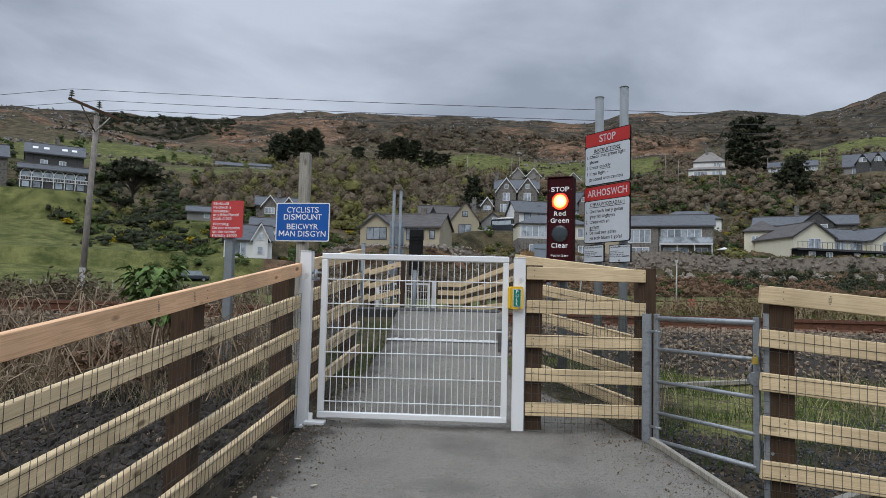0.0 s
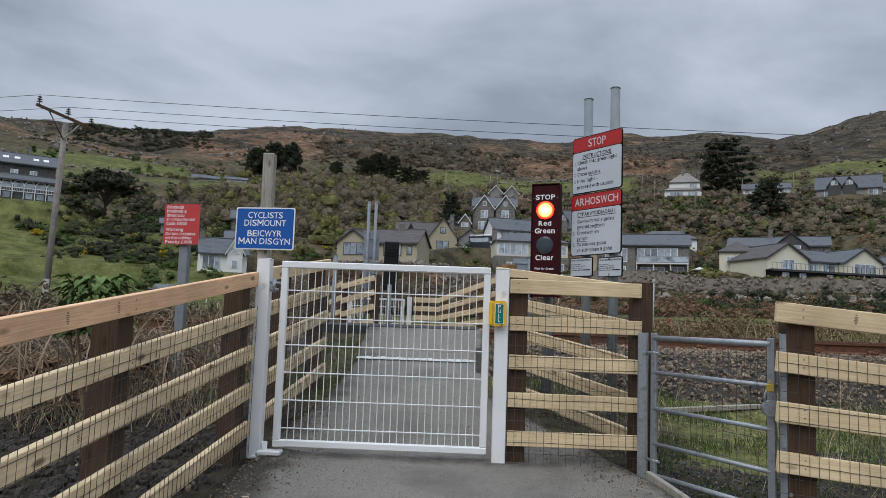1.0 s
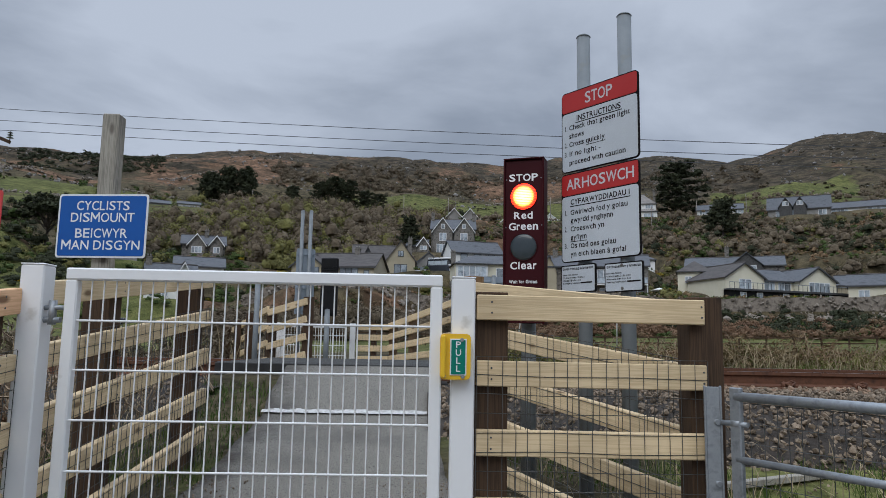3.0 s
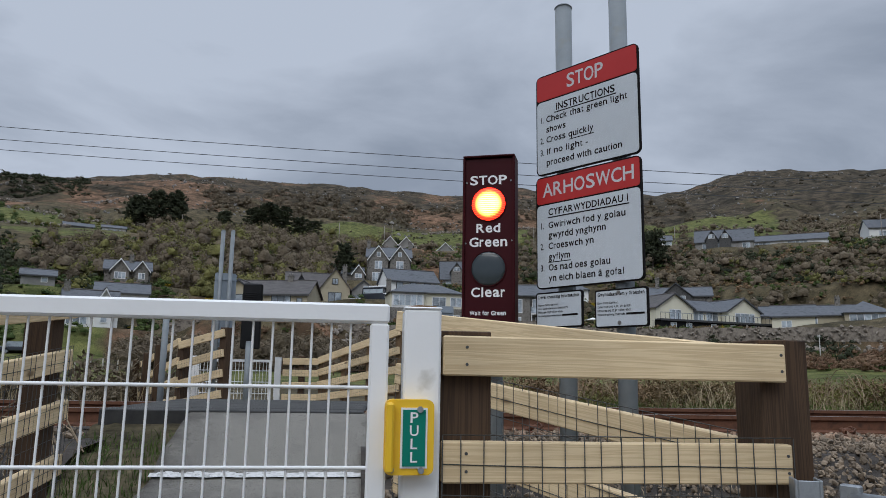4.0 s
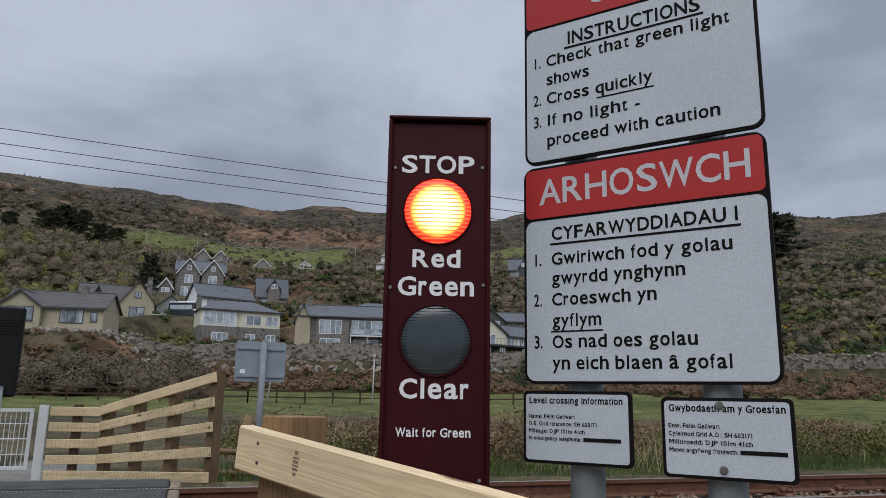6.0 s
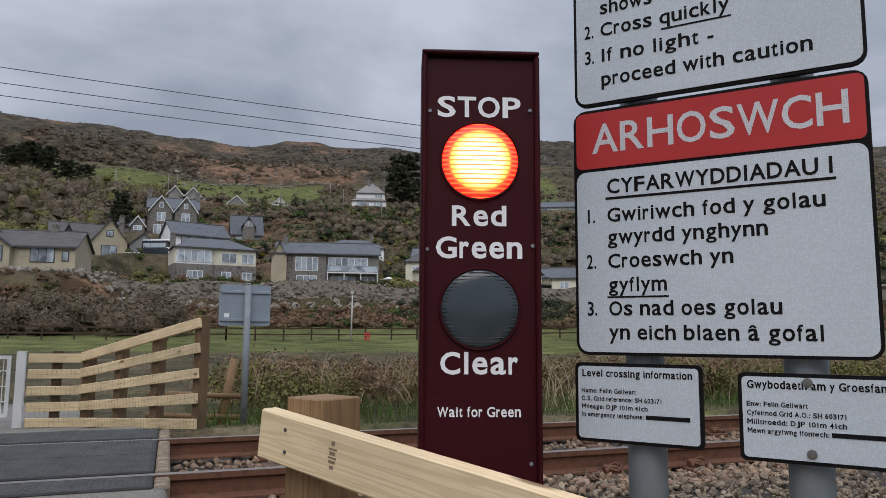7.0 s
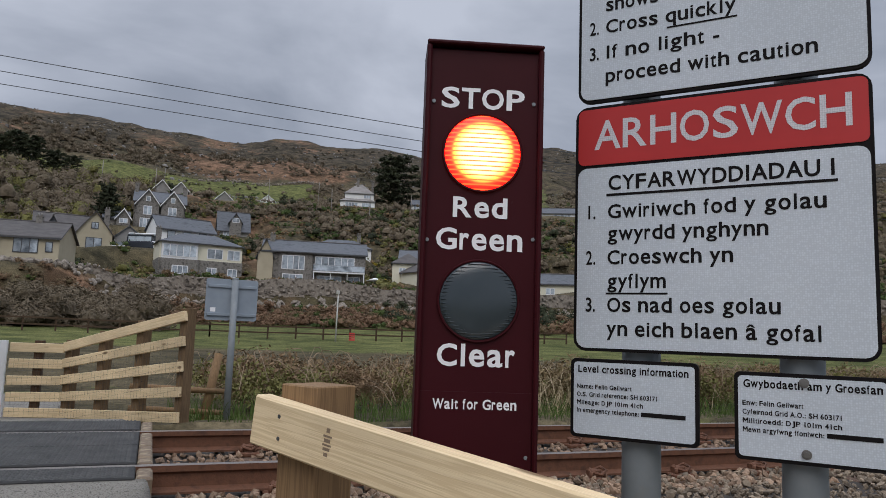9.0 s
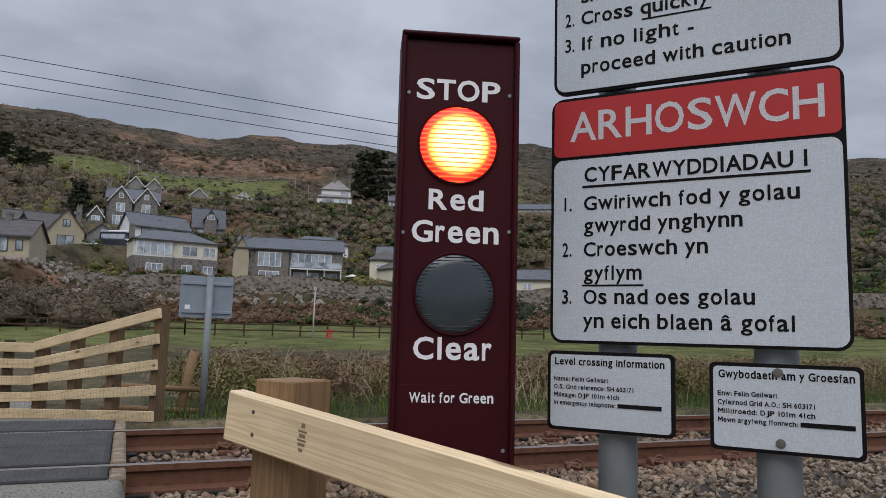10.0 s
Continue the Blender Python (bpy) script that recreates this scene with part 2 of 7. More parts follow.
M_SOIL = material("dark_soil", [(0.022, 0.018, 0.014), (0.060, 0.048, 0.038)], 0.95, scale=6, bump=1.0, bump_scale=45, space="Position")

# the lit red lamp and the unlit green one
M_REDLAMP = bpy.data.materials.new("lit_red_lens")
M_REDLAMP.use_nodes = True
_n, _l = M_REDLAMP.node_tree.nodes, M_REDLAMP.node_tree.links
_b = _n["Principled BSDF"]
_b.inputs["Base Color"].default_value = (0.6, 0.02, 0.01, 1)
_tc, _sp = _n.new("ShaderNodeTexCoord"), _n.new("ShaderNodeSeparateXYZ")
_ln = _n.new("ShaderNodeVectorMath")
_ln.operation = "LENGTH"
_l.new(_tc.outputs["Object"], _ln.inputs[0])
_rr = _n.new("ShaderNodeValToRGB")
_el = _rr.color_ramp.elements
_el[0].position, _el[0].color = 0.0, (1.0, 0.72, 0.30, 1)
_el[1].position, _el[1].color = 0.054, (1.0, 0.56, 0.16, 1)
for _p, _c in ((0.066, (1.0, 0.30, 0.04, 1)), (0.075, (1.0, 0.012, 0.004, 1)), (0.092, (0.9, 0.002, 0.002, 1))):
    _e = _el.new(_p)
    _e.color = _c
_l.new(_ln.outputs["Value"], _rr.inputs[0])
# the moulded ribs show as thin redder lines
_l.new(_tc.outputs["Object"], _sp.inputs[0])
_wv = _n.new("ShaderNodeMath")
_wv.operation = "PINGPONG"
_wv.inputs[1].default_value = 0.0055
_l.new(_sp.outputs[2], _wv.inputs[0])
_mr = _n.new("ShaderNodeMapRange")
_mr.inputs["From Min"].default_value, _mr.inputs["From Max"].default_value = 0.0006, 0.0026
_l.new(_wv.outputs[0], _mr.inputs[0])
_mx = _n.new("ShaderNodeMix")
_mx.data_type = "RGBA"
_mx.inputs["A"].default_value = (0.85, 0.055, 0.010, 1)
_l.new(_mr.outputs[0], _mx.inputs["Factor"])
_l.new(_rr.outputs[0], _mx.inputs["B"])
_l.new(_mx.outputs["Result"], _b.inputs["Emission Color"])
_b.inputs["Emission Strength"].default_value = 4.6


# ---- building tools ----
def mesh_of(name, bm, mat):
    me = bpy.data.meshes.new(name)
    bm.normal_update()
    bm.to_mesh(me)
    bm.free()
    for one in mat if isinstance(mat, (list, tuple)) else [mat]:
        me.materials.append(one)
    return me


def thing(name, label, category, place=(0, 0, 0), yaw=0.0, group="", kind=""):
    ob = new(name)
    ob.empty_display_size = 0.2
    ob.matrix_world = pose(*place, 0, 0, yaw)
    return tagged(ob, label, category, group, kind)


def part(name, bm, mat, parent, label="", m=None):
    ob = new(name, mesh_of(name, bm, mat))
    ob.parent = parent
    if m is not None:
        ob.matrix_basis = m
    return tagged(ob, label)


def box(bm, x0, x1, y0, y1, z0, z1, bevel=0.0):
    vs = [bm.verts.new((x, y, z)) for x in (x0, x1) for y in (y0, y1) for z in (z0, z1)]
    for q in ((0, 1, 3, 2), (4, 6, 7, 5), (0, 4, 5, 1), (2, 3, 7, 6), (0, 2, 6, 4), (1, 5, 7, 3)):
        bm.faces.new([vs[k] for k in q])
    if bevel:
        es = [e for e in bm.edges if all(v in vs for v in e.verts)]
        bmesh.ops.bevel(bm, geom=es, offset=bevel, segments=1, affect="EDGES")
    return vs


def rod(bm, a, b, r, r2=None, n=8, caps=True):
    a, b = Vector(a), Vector(b)
    d = (b - a).normalized()
    u = d.orthogonal().normalized()
    w = d.cross(u)
    r2 = r if r2 is None else r2
    rings = []
    for p, rad in ((a, r), (b, r2)):
        rings.append([bm.verts.new(p + rad * (math.cos(t) * u + math.sin(t) * w)) for t in [2 * math.pi * (k + 0.5) / n for k in range(n)]])
    for k in range(n):
        f = bm.faces.new([rings[0][k], rings[0][(k + 1) % n], rings[1][(k + 1) % n], rings[1][k]])
        f.smooth = n > 5
    if caps:
        bm.faces.new(rings[0][::-1])
        bm.faces.new(rings[1])


def board_pose(a, b):
    """A pose with x along a to b, z as upright as it can be."""
    a, b = Vector(a), Vector(b)
    x = (b - a).normalized()
    y = Vector((0, 0, 1)).cross(x).normalized()
    z = x.cross(y)
    m = Matrix((x, y, z)).transposed().to_4x4()
    m.translation = a
    return m


def board(name, a, b, height, thick, mat, parent, bevel=0.005, label=""):
    """A board whose top face's middle line runs from a to b."""
    bm = bmesh.new()
    length = (Vector(b) - Vector(a)).length
    box(bm, 0, length, -thick / 2, thick / 2, -height, 0, bevel)
    inv = parent.matrix_world.inverted() if parent else Matrix()
    return part(name, bm, mat, parent, label, inv @ board_pose(a, b))


def tube_curve(bm, points, r, n=5):
    pts = [Vector(p) for p in points]
    u, prev = None, None
    for k, p in enumerate(pts):
        d = (pts[min(k + 1, len(pts) - 1)] - pts[max(k - 1, 0)]).normalized()
        u = d.orthogonal() if u is None else u - d * u.dot(d)
        u.normalize()
        w = d.cross(u)
        ring = [bm.verts.new(p + r * (math.cos(6.2832 * j / n) * u + math.sin(6.2832 * j / n) * w)) for j in range(n)]
        if prev:
            for j in range(n):
                bm.faces.new([prev[j], prev[(j + 1) % n], ring[(j + 1) % n], ring[j]])
        prev = ring


# advance widths of a plain grotesque, in thousandths of the type size
ADVANCE = dict(zip("ABCDEFGHIJKLMNOPQRSTUVWXYZ", (720, 700, 715, 720, 640, 600, 760, 730, 290, 540, 700, 580, 850, 740, 780, 660, 780, 700, 660, 610, 720, 660, 940, 660, 660, 610)))
ADVANCE.update(zip("abcdefghijklmnopqrstuvwxyz", (570, 600, 550, 600, 570, 340, 600, 590, 260, 270, 560, 290, 880, 590, 600, 600, 600, 390, 530, 360, 590, 540, 790, 540, 540, 500)))
ADVANCE.update({"\u00e2": 570, "-": 340, ".": 280, ":": 290, "\u00a3": 570, "1": 440})
GLYPHS = {}


def glyph(c, bold):
    """Corners and faces of one letter at size 1, its left edge at 0, with a tall lower case."""
    if c == "M" and (c, bold) not in GLYPHS:
        w, h, s = 0.765, 0.72 + bold, 0.105 + 2 * bold
        d = 1.9 * s
        co = np.array([(0, -bold, 0), (s, -bold, 0), (s, h, 0), (0, h, 0), (w - s, -bold, 0), (w, -bold, 0), (w, h, 0), (w - s, h, 0), (s, h - d, 0), (w / 2, 0.16, 0), (w / 2, 0.16 + d, 0), (w - s, h - d, 0)])
        GLYPHS[c, bold] = (co, [(0, 1, 8, 2, 3), (4, 5, 6, 7, 11), (8, 9, 10, 2), (9, 11, 7, 10)])
    if (c, bold) not in GLYPHS:
        cu = bpy.data.curves.new("lettering", "FONT")
        cu.body, cu.size, cu.offset, cu.resolution_u = c, 1.0, bold, 3
        tmp = bpy.data.objects.new("lettering", cu)
        scene.collection.objects.link(tmp)
        bpy.context.view_layer.update()
        me = bpy.data.meshes.new_from_object(tmp.evaluated_get(bpy.context.evaluated_depsgraph_get()))
        bpy.data.objects.remove(tmp)
        co = np.empty(len(me.vertices) * 3)
        me.vertices.foreach_get("co", co)
        co = co.reshape(-1, 3)
        co[:, 0] -= co[:, 0].min()
        if c.islower():
            y = co[:, 1]
            low, tall = 0.455, 0.525
            co[:, 1] = np.where(y <= low, np.where(y > 0, y * tall / low, y * 0.9), tall + (y - low) * (0.735 - tall) / (0.735 - low))
        GLYPHS[c, bold] = (co, [tuple(q.vertices) for q in me.polygons])
    return GLYPHS[c, bold]


def text_part(text, size, mat, parent, m, label="", bold=0.0, width=None, align="LEFT", lift=0.0006):
    """A line of lettering, each word a part of its own."""
    total = sum(ADVANCE.get(c, 570) for c in text.replace(" ", "")) / 1000 + 0.30 * text.count(" ")
    fit = width / (total * size) if width else 0.95
    x = -0.5 * total * size * fit if align == "CENTER" else 0.0
    for word in text.split(" "):
        verts, faces = [], []
        for c in word:
            co, polys = glyph(c, bold)
            adv = ADVANCE.get(c, 570) / 1000
            own = co[:, 0].max()
            wide = min(own, adv - 0.06) if c in "Iil.:1" else adv - (0.025 if c in "AVWYTvwy" else 0.085)
            base = len(verts)
            k = wide / own
            x0 = x + (adv - wide) / 2 * size * fit
            verts += [(x0 + v[0] * k * size * fit, v[1] * size, lift) for v in co]
            faces += [tuple(base + i for i in q) for q in polys]
            x += adv * size * fit
        x += 0.30 * size * fit
        me = bpy.data.meshes.new("lettering")
        me.from_pydata(verts, [], faces)
        me.materials.append(mat)
        ob = new("lettering", me)
        ob.parent = parent
        ob.matrix_basis = m
        tagged(ob, label)


def rounded_plate(bm, x0, x1, z0, z1, y, depth, r=0.02, n=4):
    """An upright plate in x and z with round corners; its front lies at y, its back at y + depth."""
    ring = []
    for cx, cz, a0 in ((x1 - r, z1 - r, 0), (x0 + r, z1 - r, 90), (x0 + r, z0 + r, 180), (x1 - r, z0 + r, 270)):
        for k in range(n + 1):
            a = radians(a0 + 90 * k / n)
            ring.append((cx + r * math.cos(a), cz + r * math.sin(a)))
    front = [bm.verts.new((x, y, z)) for x, z in ring]
    back = [bm.verts.new((x, y + depth, z)) for x, z in ring]
    bm.faces.new(front[::-1])
    bm.faces.new(back)
    for k in range(len(ring)):
        j = (k + 1) % len(ring)
        bm.faces.new([front[k], front[j], back[j], back[k]])


def lerp(x, xs, ys):
    return float(np.interp(x, xs, ys))


# ---- the lie of the land ----
RAIL_Y, RAIL_SLOPE, RAIL_TOP = 12.62, -0.045, 0.92
RAMP = ((-6.0, 1.0, 4.2, 7.6, 9.5, 10.9, 11.7, 12.15, 15.2, 16.2, 18.5, 24.0, 45.0), (-1.45, -0.86, -0.44, 0.0, 0.25, 0.50, 0.75, 0.885, 0.86, 0.70, 0.55, 0.35, 0.5))


def path_z(y):
    return lerp(y, *RAMP)


HILL_R = (45, 62, 85, 98, 104, 107.6, 108.6, 120, 135, 150, 170, 200, 230, 260, 330, 450, 600, 680, 900, 5000)
HILL_Z = (0.0, 0.6, 1.6, 2.8, 4.2, 4.9, 7.2, 8.4, 13.2, 16.8, 22.0, 33.0, 40.5, 46.0, 63.0, 104.0, 156.0, 158.0, 120.0, 60.0)
SKY_AZ = (-60, -35, -30, -20.5, -14, -7.5, -3, 3.4, 7.4, 10.4, 14.7, 18.7, 23.5, 26, 29, 33, 38, 42, 48, 56, 70)
SKY_T = (0.19, 0.224, 0.227, 0.243, 0.259, 0.262, 0.264, 0.253, 0.2500, 0.2605, 0.258, 0.2616, 0.249, 0.253, 0.2672, 0.2710, 0.259, 0.252, 0.238, 0.222, 0.19)


SITES = []  # levelled ground under the houses: x, y, z, half width


def land(x, y):
    dx, dy = x - 0.85, y - 6.0
    r, az = math.hypot(dx, dy), math.degrees(math.atan2(dx, dy))
    near = path_z(y + RAIL_SLOPE * -x)
    if abs(x) > 1.6 and y < 12.3:
        near -= 0.10 * min(1.0, (abs(x) - 1.6) / 1.5)
    if 11.5 < y + RAIL_SLOPE * -x < 15.9:
        near -= 0.26 if x < -1.25 or x > 1.12 else 0.07
    side = min(1.0, max(0.0, (96 - abs(az)) / 30))
    hill = lerp(r, HILL_R, HILL_Z)
    if r > 300:
        top = lerp(az, SKY_AZ, SKY_T) * 600
        k = min(1.0, (r - 300) / 300)
        hill *= 1 + (top / 156.0 - 1) * k
    if r > 60:
        amp = min(1.0, (r - 60) / 300)
        hill += amp * (9 * noise.noise((x / 90, y / 90, 3.1)) + 4 * noise.noise((x / 30, y / 30, 7.7))) * lerp(r, (60, 270, 360, 480, 520), (0.3, 0.35, 1.0, 1.0, 0.55))
        if r > 380:
            hill += 2.2 * noise.noise((x / 12, y / 12, 1.7))
    k = min(1.0, max(0.0, (r - 30) / 25))
    z = near * (1 - k) + (0.4 * k if side > 0 else -1.2 * k)
    z += hill * side
    if 95 < r < 270:
        for sx, sy, sz, half in SITES:
            d = math.hypot(x - sx, y - sy)
            if d < half + 9:
                k = min(1.0, max(0.0, (half + 9 - d) / 6))
                k = k * k * (3 - 2 * k)
                z = z * (1 - k) + (sz - 0.2) * k
    if r > 3:
        z += 0.05 * noise.noise((x * 0.9, y * 0.9, 0.3)) * (1 if abs(x - 0.2) > 1.3 or y > 17 else 0)
    return z


# ---- houses on the hillside ----
M_SLATE = material("grey_slate_roof", [(0.056, 0.061, 0.070), (0.112, 0.119, 0.130), (0.075, 0.080, 0.089)], 0.75, scale=0.9, bump=0.4, bump_scale=6, stretch=(1, 1, 3))
M_SLATE_BROWN = material("brown_tile_roof", [(0.070, 0.064, 0.062), (0.115, 0.104, 0.098)], 0.85, scale=0.9, bump=0.4, bump_scale=6, stretch=(1, 1, 3))
M_SLATE_PALE = material("pale_lichened_roof", [(0.20, 0.185, 0.17), (0.30, 0.28, 0.26)], 0.85, scale=0.9, bump=0.3, bump_scale=6)
M_STONE = material("dark_rubble_stone", [(0.050, 0.047, 0.043), (0.23, 0.213, 0.188), (0.085, 0.078, 0.070)], 0.9, scale=1.6, bump=0.6, bump_scale=5, detail=3)
M_DARKSTONE = material("dark_slate_stone", [(0.030, 0.030, 0.030), (0.095, 0.093, 0.090), (0.05, 0.05, 0.05)], 0.9, scale=2.0, bump=0.6, bump_scale=5, detail=4)
M_BEIGE = material("beige_render", [(0.39, 0.34, 0.24), (0.46, 0.405, 0.29)], 0.9, scale=0.6, bump=0.1)
M_CREAM = material("cream_render", [(0.68, 0.645, 0.50), (0.75, 0.71, 0.57)], 0.9, scale=0.6, bump=0.1)
M_WHITEWALL = material("white_render", [(0.76, 0.76, 0.73), (0.82, 0.82, 0.79)], 0.9, scale=0.6, bump=0.1)
M_GREYWALL = material("grey_pebbledash", [(0.22, 0.215, 0.20), (0.30, 0.29, 0.275)], 0.9, scale=0.8, bump=0.3)
M_FRAME = material("white_window_frame", [(0.72, 0.72, 0.71), (0.78, 0.78, 0.77)], 0.5, bump=0)
M_DARKFRAME = material("dark_window_frame", [(0.05, 0.05, 0.052), (0.07, 0.07, 0.07)], 0.5, bump=0)
# pale glass tones paint in the sky's reflection, along with curtains behind panes
M_GLASS_SHEEN = material("glass_painted_reflection", [(0.07, 0.085, 0.10), (0.42, 0.47, 0.51), (0.14, 0.17, 0.19)], 0.08, bump=0, spec=0.9, scale=0.45, random_tint=0.45)
M_HEDGE = material("terrace_stone", [(0.060, 0.050, 0.040), (0.290, 0.250, 0.205), (0.11, 0.094, 0.076)], 0.95, scale=1.1, bump=1.0, bump_scale=3, detail=5)


def slab(bm, quad, t):
    top = [bm.verts.new(p) for p in quad]
    low = [bm.verts.new(Vector(p) - Vector((0, 0, t))) for p in quad]
    bm.faces.new(top)
    bm.faces.new(low[::-1])
    for k in range(len(quad)):
        j = (k + 1) % len(quad)
        bm.faces.new([top[k], low[k], low[j], top[j]])


def house(label, place, turn=0.0, roof=None, blocks=(), wins=(), chimneys=(), balcony=None, barge=False, frame_mat=None, group="hillside houses"):
    """blocks: (x0, x1, y0, y1, eaves, ridge, axis, wall material); wins: (x, z, width, height, panes, y of the face)."""
    x, y, z = place
    az = math.degrees(math.atan2(x - 0.85, y - 6.0))
    ob = thing("house", label, "house", (x, y, z), -az + turn, group=group)
    roof = roof or M_SLATE
    left_end, right_end = min(b[0] for b in blocks), max(b[1] for b in blocks)
    half = (right_end - left_end) / 2
    mid = ob.matrix_world @ Vector(((left_end + right_end) / 2, 3.5, 0))
    SITES.append((mid.x, mid.y, z, half))
    for x0, x1, y0, y1, ze, zr, axis, wall, *own_roof in blocks:
        bm = bmesh.new()
        lo = -4.0
        if axis == "y":
            xm = (x0 + x1) / 2
            ring = [(x0, lo), (x1, lo), (x1, ze), (xm, zr), (x0, ze)]
            f = [bm.verts.new((a, y0, b)) for a, b in ring]
            g = [bm.verts.new((a, y1, b)) for a, b in ring]
        elif axis == "x":
            ym = (y0 + y1) / 2
            ring = [(y0, lo), (y1, lo), (y1, ze), (ym, zr), (y0, ze)]
            f = [bm.verts.new((x1, a, b)) for a, b in ring]
            g = [bm.verts.new((x0, a, b)) for a, b in ring]
        else:
            ring = [(x0, lo), (x1, lo), (x1, ze), (x0, ze)]
            f = [bm.verts.new((a, y0, b)) for a, b in ring]
            g = [bm.verts.new((a, y1, b)) for a, b in ring]
        bm.faces.new(f)
        bm.faces.new(g[::-1])
        n = len(ring)
        for k in range(n):
            j = (k + 1) % n
            bm.faces.new([f[k], g[k], g[j], f[j]])
        bmesh.ops.recalc_face_normals(bm, faces=bm.faces)
        part("wall", bm, wall, ob)
        if axis == "flat":
            continue
        bm = bmesh.new()
        o, t = 0.35, 0.16
        if axis == "y":
            k = (zr - ze) / (xm - x0)
            slab(bm, [(x0 - o, y0 - o, ze - o * k + t), (xm, y0 - o, zr + t), (xm, y1 + o, zr + t), (x0 - o, y1 + o, ze - o * k + t)], t * 0.9)
            slab(bm, [(xm, y0 - o, zr + t), (x1 + o, y0 - o, ze - o * k + t), (x1 + o, y1 + o, ze - o * k + t), (xm, y1 + o, zr + t)], t * 0.9)
        elif axis == "x":
            k = (zr - ze) / (ym - y0)
            slab(bm, [(x0 - o, y0 - o, ze - o * k + t), (x1 + o, y0 - o, ze - o * k + t), (x1 + o, ym, zr + t), (x0 - o, ym, zr + t)], t * 0.9)
            slab(bm, [(x0 - o, ym, zr + t), (x1 + o, ym, zr + t), (x1 + o, y1 + o, ze - o * k + t), (x0 - o, y1 + o, ze - o * k + t)], t * 0.9)
        else:
            ym, xi = (y0 + y1) / 2, min((y1 - y0) / 2, (x1 - x0) / 2 - 0.05)
            c = [Vector(p) for p in ((x0 - o, y0 - o, ze), (x1 + o, y0 - o, ze), (x1 + o, y1 + o, ze), (x0 - o, y1 + o, ze), (x0 + xi, ym, zr), (x1 - xi, ym, zr))]
            vs = [bm.verts.new(p) for p in c]
            for q in ((0, 1, 5, 4), (1, 2, 5), (2, 3, 4, 5), (3, 0, 4), (3, 2, 1, 0)):
                bm.faces.new([vs[i] for i in q])
        bmesh.ops.recalc_face_normals(bm, faces=bm.faces)
        part("roof", bm, own_roof[0] if own_roof else roof, ob)
        if axis != "y" and x1 - x0 > 4:
            bm = bmesh.new()
            g = ze - o * k if axis == "x" else ze
            box(bm, x0 - 0.3, x1 + 0.3, y0 - o - 0.08, y0 - o - 0.005, g - 0.12, g + 0.06)
            part("gutter", bm, M_DARKFRAME, ob, "dark gutter along the eaves")
        if axis != "hip":
            bm = bmesh.new()
            if axis == "x":
                rod(bm, (x0 - o, ym, zr + t), (x1 + o, ym, zr + t), 0.13, n=6)
            else:
                rod(bm, (xm, y0 - o, zr + t), (xm, y1 + o, zr + t), 0.13, n=6)
            part("ridge", bm, M_SLATE_BROWN, ob, "dark ridge tiles")
        if barge and axis == "y":
            for s in (-1, 1):
                bm = bmesh.new()
                e = x0 - o if s < 0 else x1 + o
                slab(bm, [(e, y0 - o - 0.05, ze - o * k + t), (xm, y0 - o - 0.05, zr + t + 0.02), (xm, y0 - o - 0.01, zr + t + 0.02), (e, y0 - o - 0.01, ze - o * k + t)], 0.3)
                bmesh.ops.recalc_face_normals(bm, faces=bm.faces)
                part("bargeboard", bm, M_DARKFRAME if barge == "dark" else M_FRAME, ob, "dark bargeboard" if barge == "dark" else "white bargeboard")
    fm = frame_mat or M_FRAME
    for wx, wz, ww, wh, panes, wy in wins:
        bm = bmesh.new()
        t = 0.11
        box(bm, wx - ww / 2, wx + ww / 2, wy - 0.07, wy - 0.01, wz, wz + wh)
        w = part("window", bm, fm, ob)
        wide = (ww - t) / panes
        for k in range(panes):
            bm = bmesh.new()
            c = wx - ww / 2 + t / 2 + wide * k
            box(bm, c + t / 2, c + wide - t / 2, wy - 0.085, wy - 0.06, wz + t, wz + wh - t)
            part("pane", bm, M_GLASS_SHEEN, w)
    for cx, cy, z0, z1 in chimneys:
        bm = bmesh.new()
        box(bm, cx - 0.4, cx + 0.4, cy - 0.3, cy + 0.3, z0, z1)
        box(bm, cx - 0.47, cx + 0.47, cy - 0.37, cy + 0.37, z1, z1 + 0.15)
        for s in (-0.2, 0.2):
            rod(bm, (cx + s, cy, z1 + 0.15), (cx + s, cy, z1 + 0.5), 0.12, 0.1, n=8)
        part("chimney", bm, M_STONE, ob)
    if balcony:
        x0, x1, yb, zb = balcony
        bm = bmesh.new()
        box(bm, x0, x1, yb - 1.5, yb - 0.02, zb - 0.2, zb)
        bal = part("balcony", bm, M_DARKFRAME if barge == "dark" else M_FRAME, ob)
        if barge == "dark":
            for k in range(int((x1 - x0) / 0.9) + 1):
                bm = bmesh.new()
                box(bm, x0 + 0.9 * k, x0 + 0.9 * k + 0.05, yb - 1.5, yb - 1.45, zb, zb + 0.96)
                part("baluster", bm, M_DARKFRAME, bal)
        else:
            bm = bmesh.new()
            box(bm, x0, x1, yb - 1.5, yb - 1.45, zb + 0.1, zb + 0.95)
            part("balustrade", bm, M_GLASS_SHEEN, bal, "glass balustrade")
        bm = bmesh.new()
        box(bm, x0, x1, yb - 1.52, yb - 1.43, zb + 0.96, zb + 1.05)
        part("handrail", bm, M_GALV, bal)
        for k in range(4):
            bm = bmesh.new()
            px = x0 + 0.1 + (x1 - x0 - 0.2) * k / 3
            box(bm, px - 0.06, px + 0.06, yb - 1.48, yb - 1.36, -3.0, zb - 0.2)
            part("pillar", bm, M_FRAME, bal)
    return ob


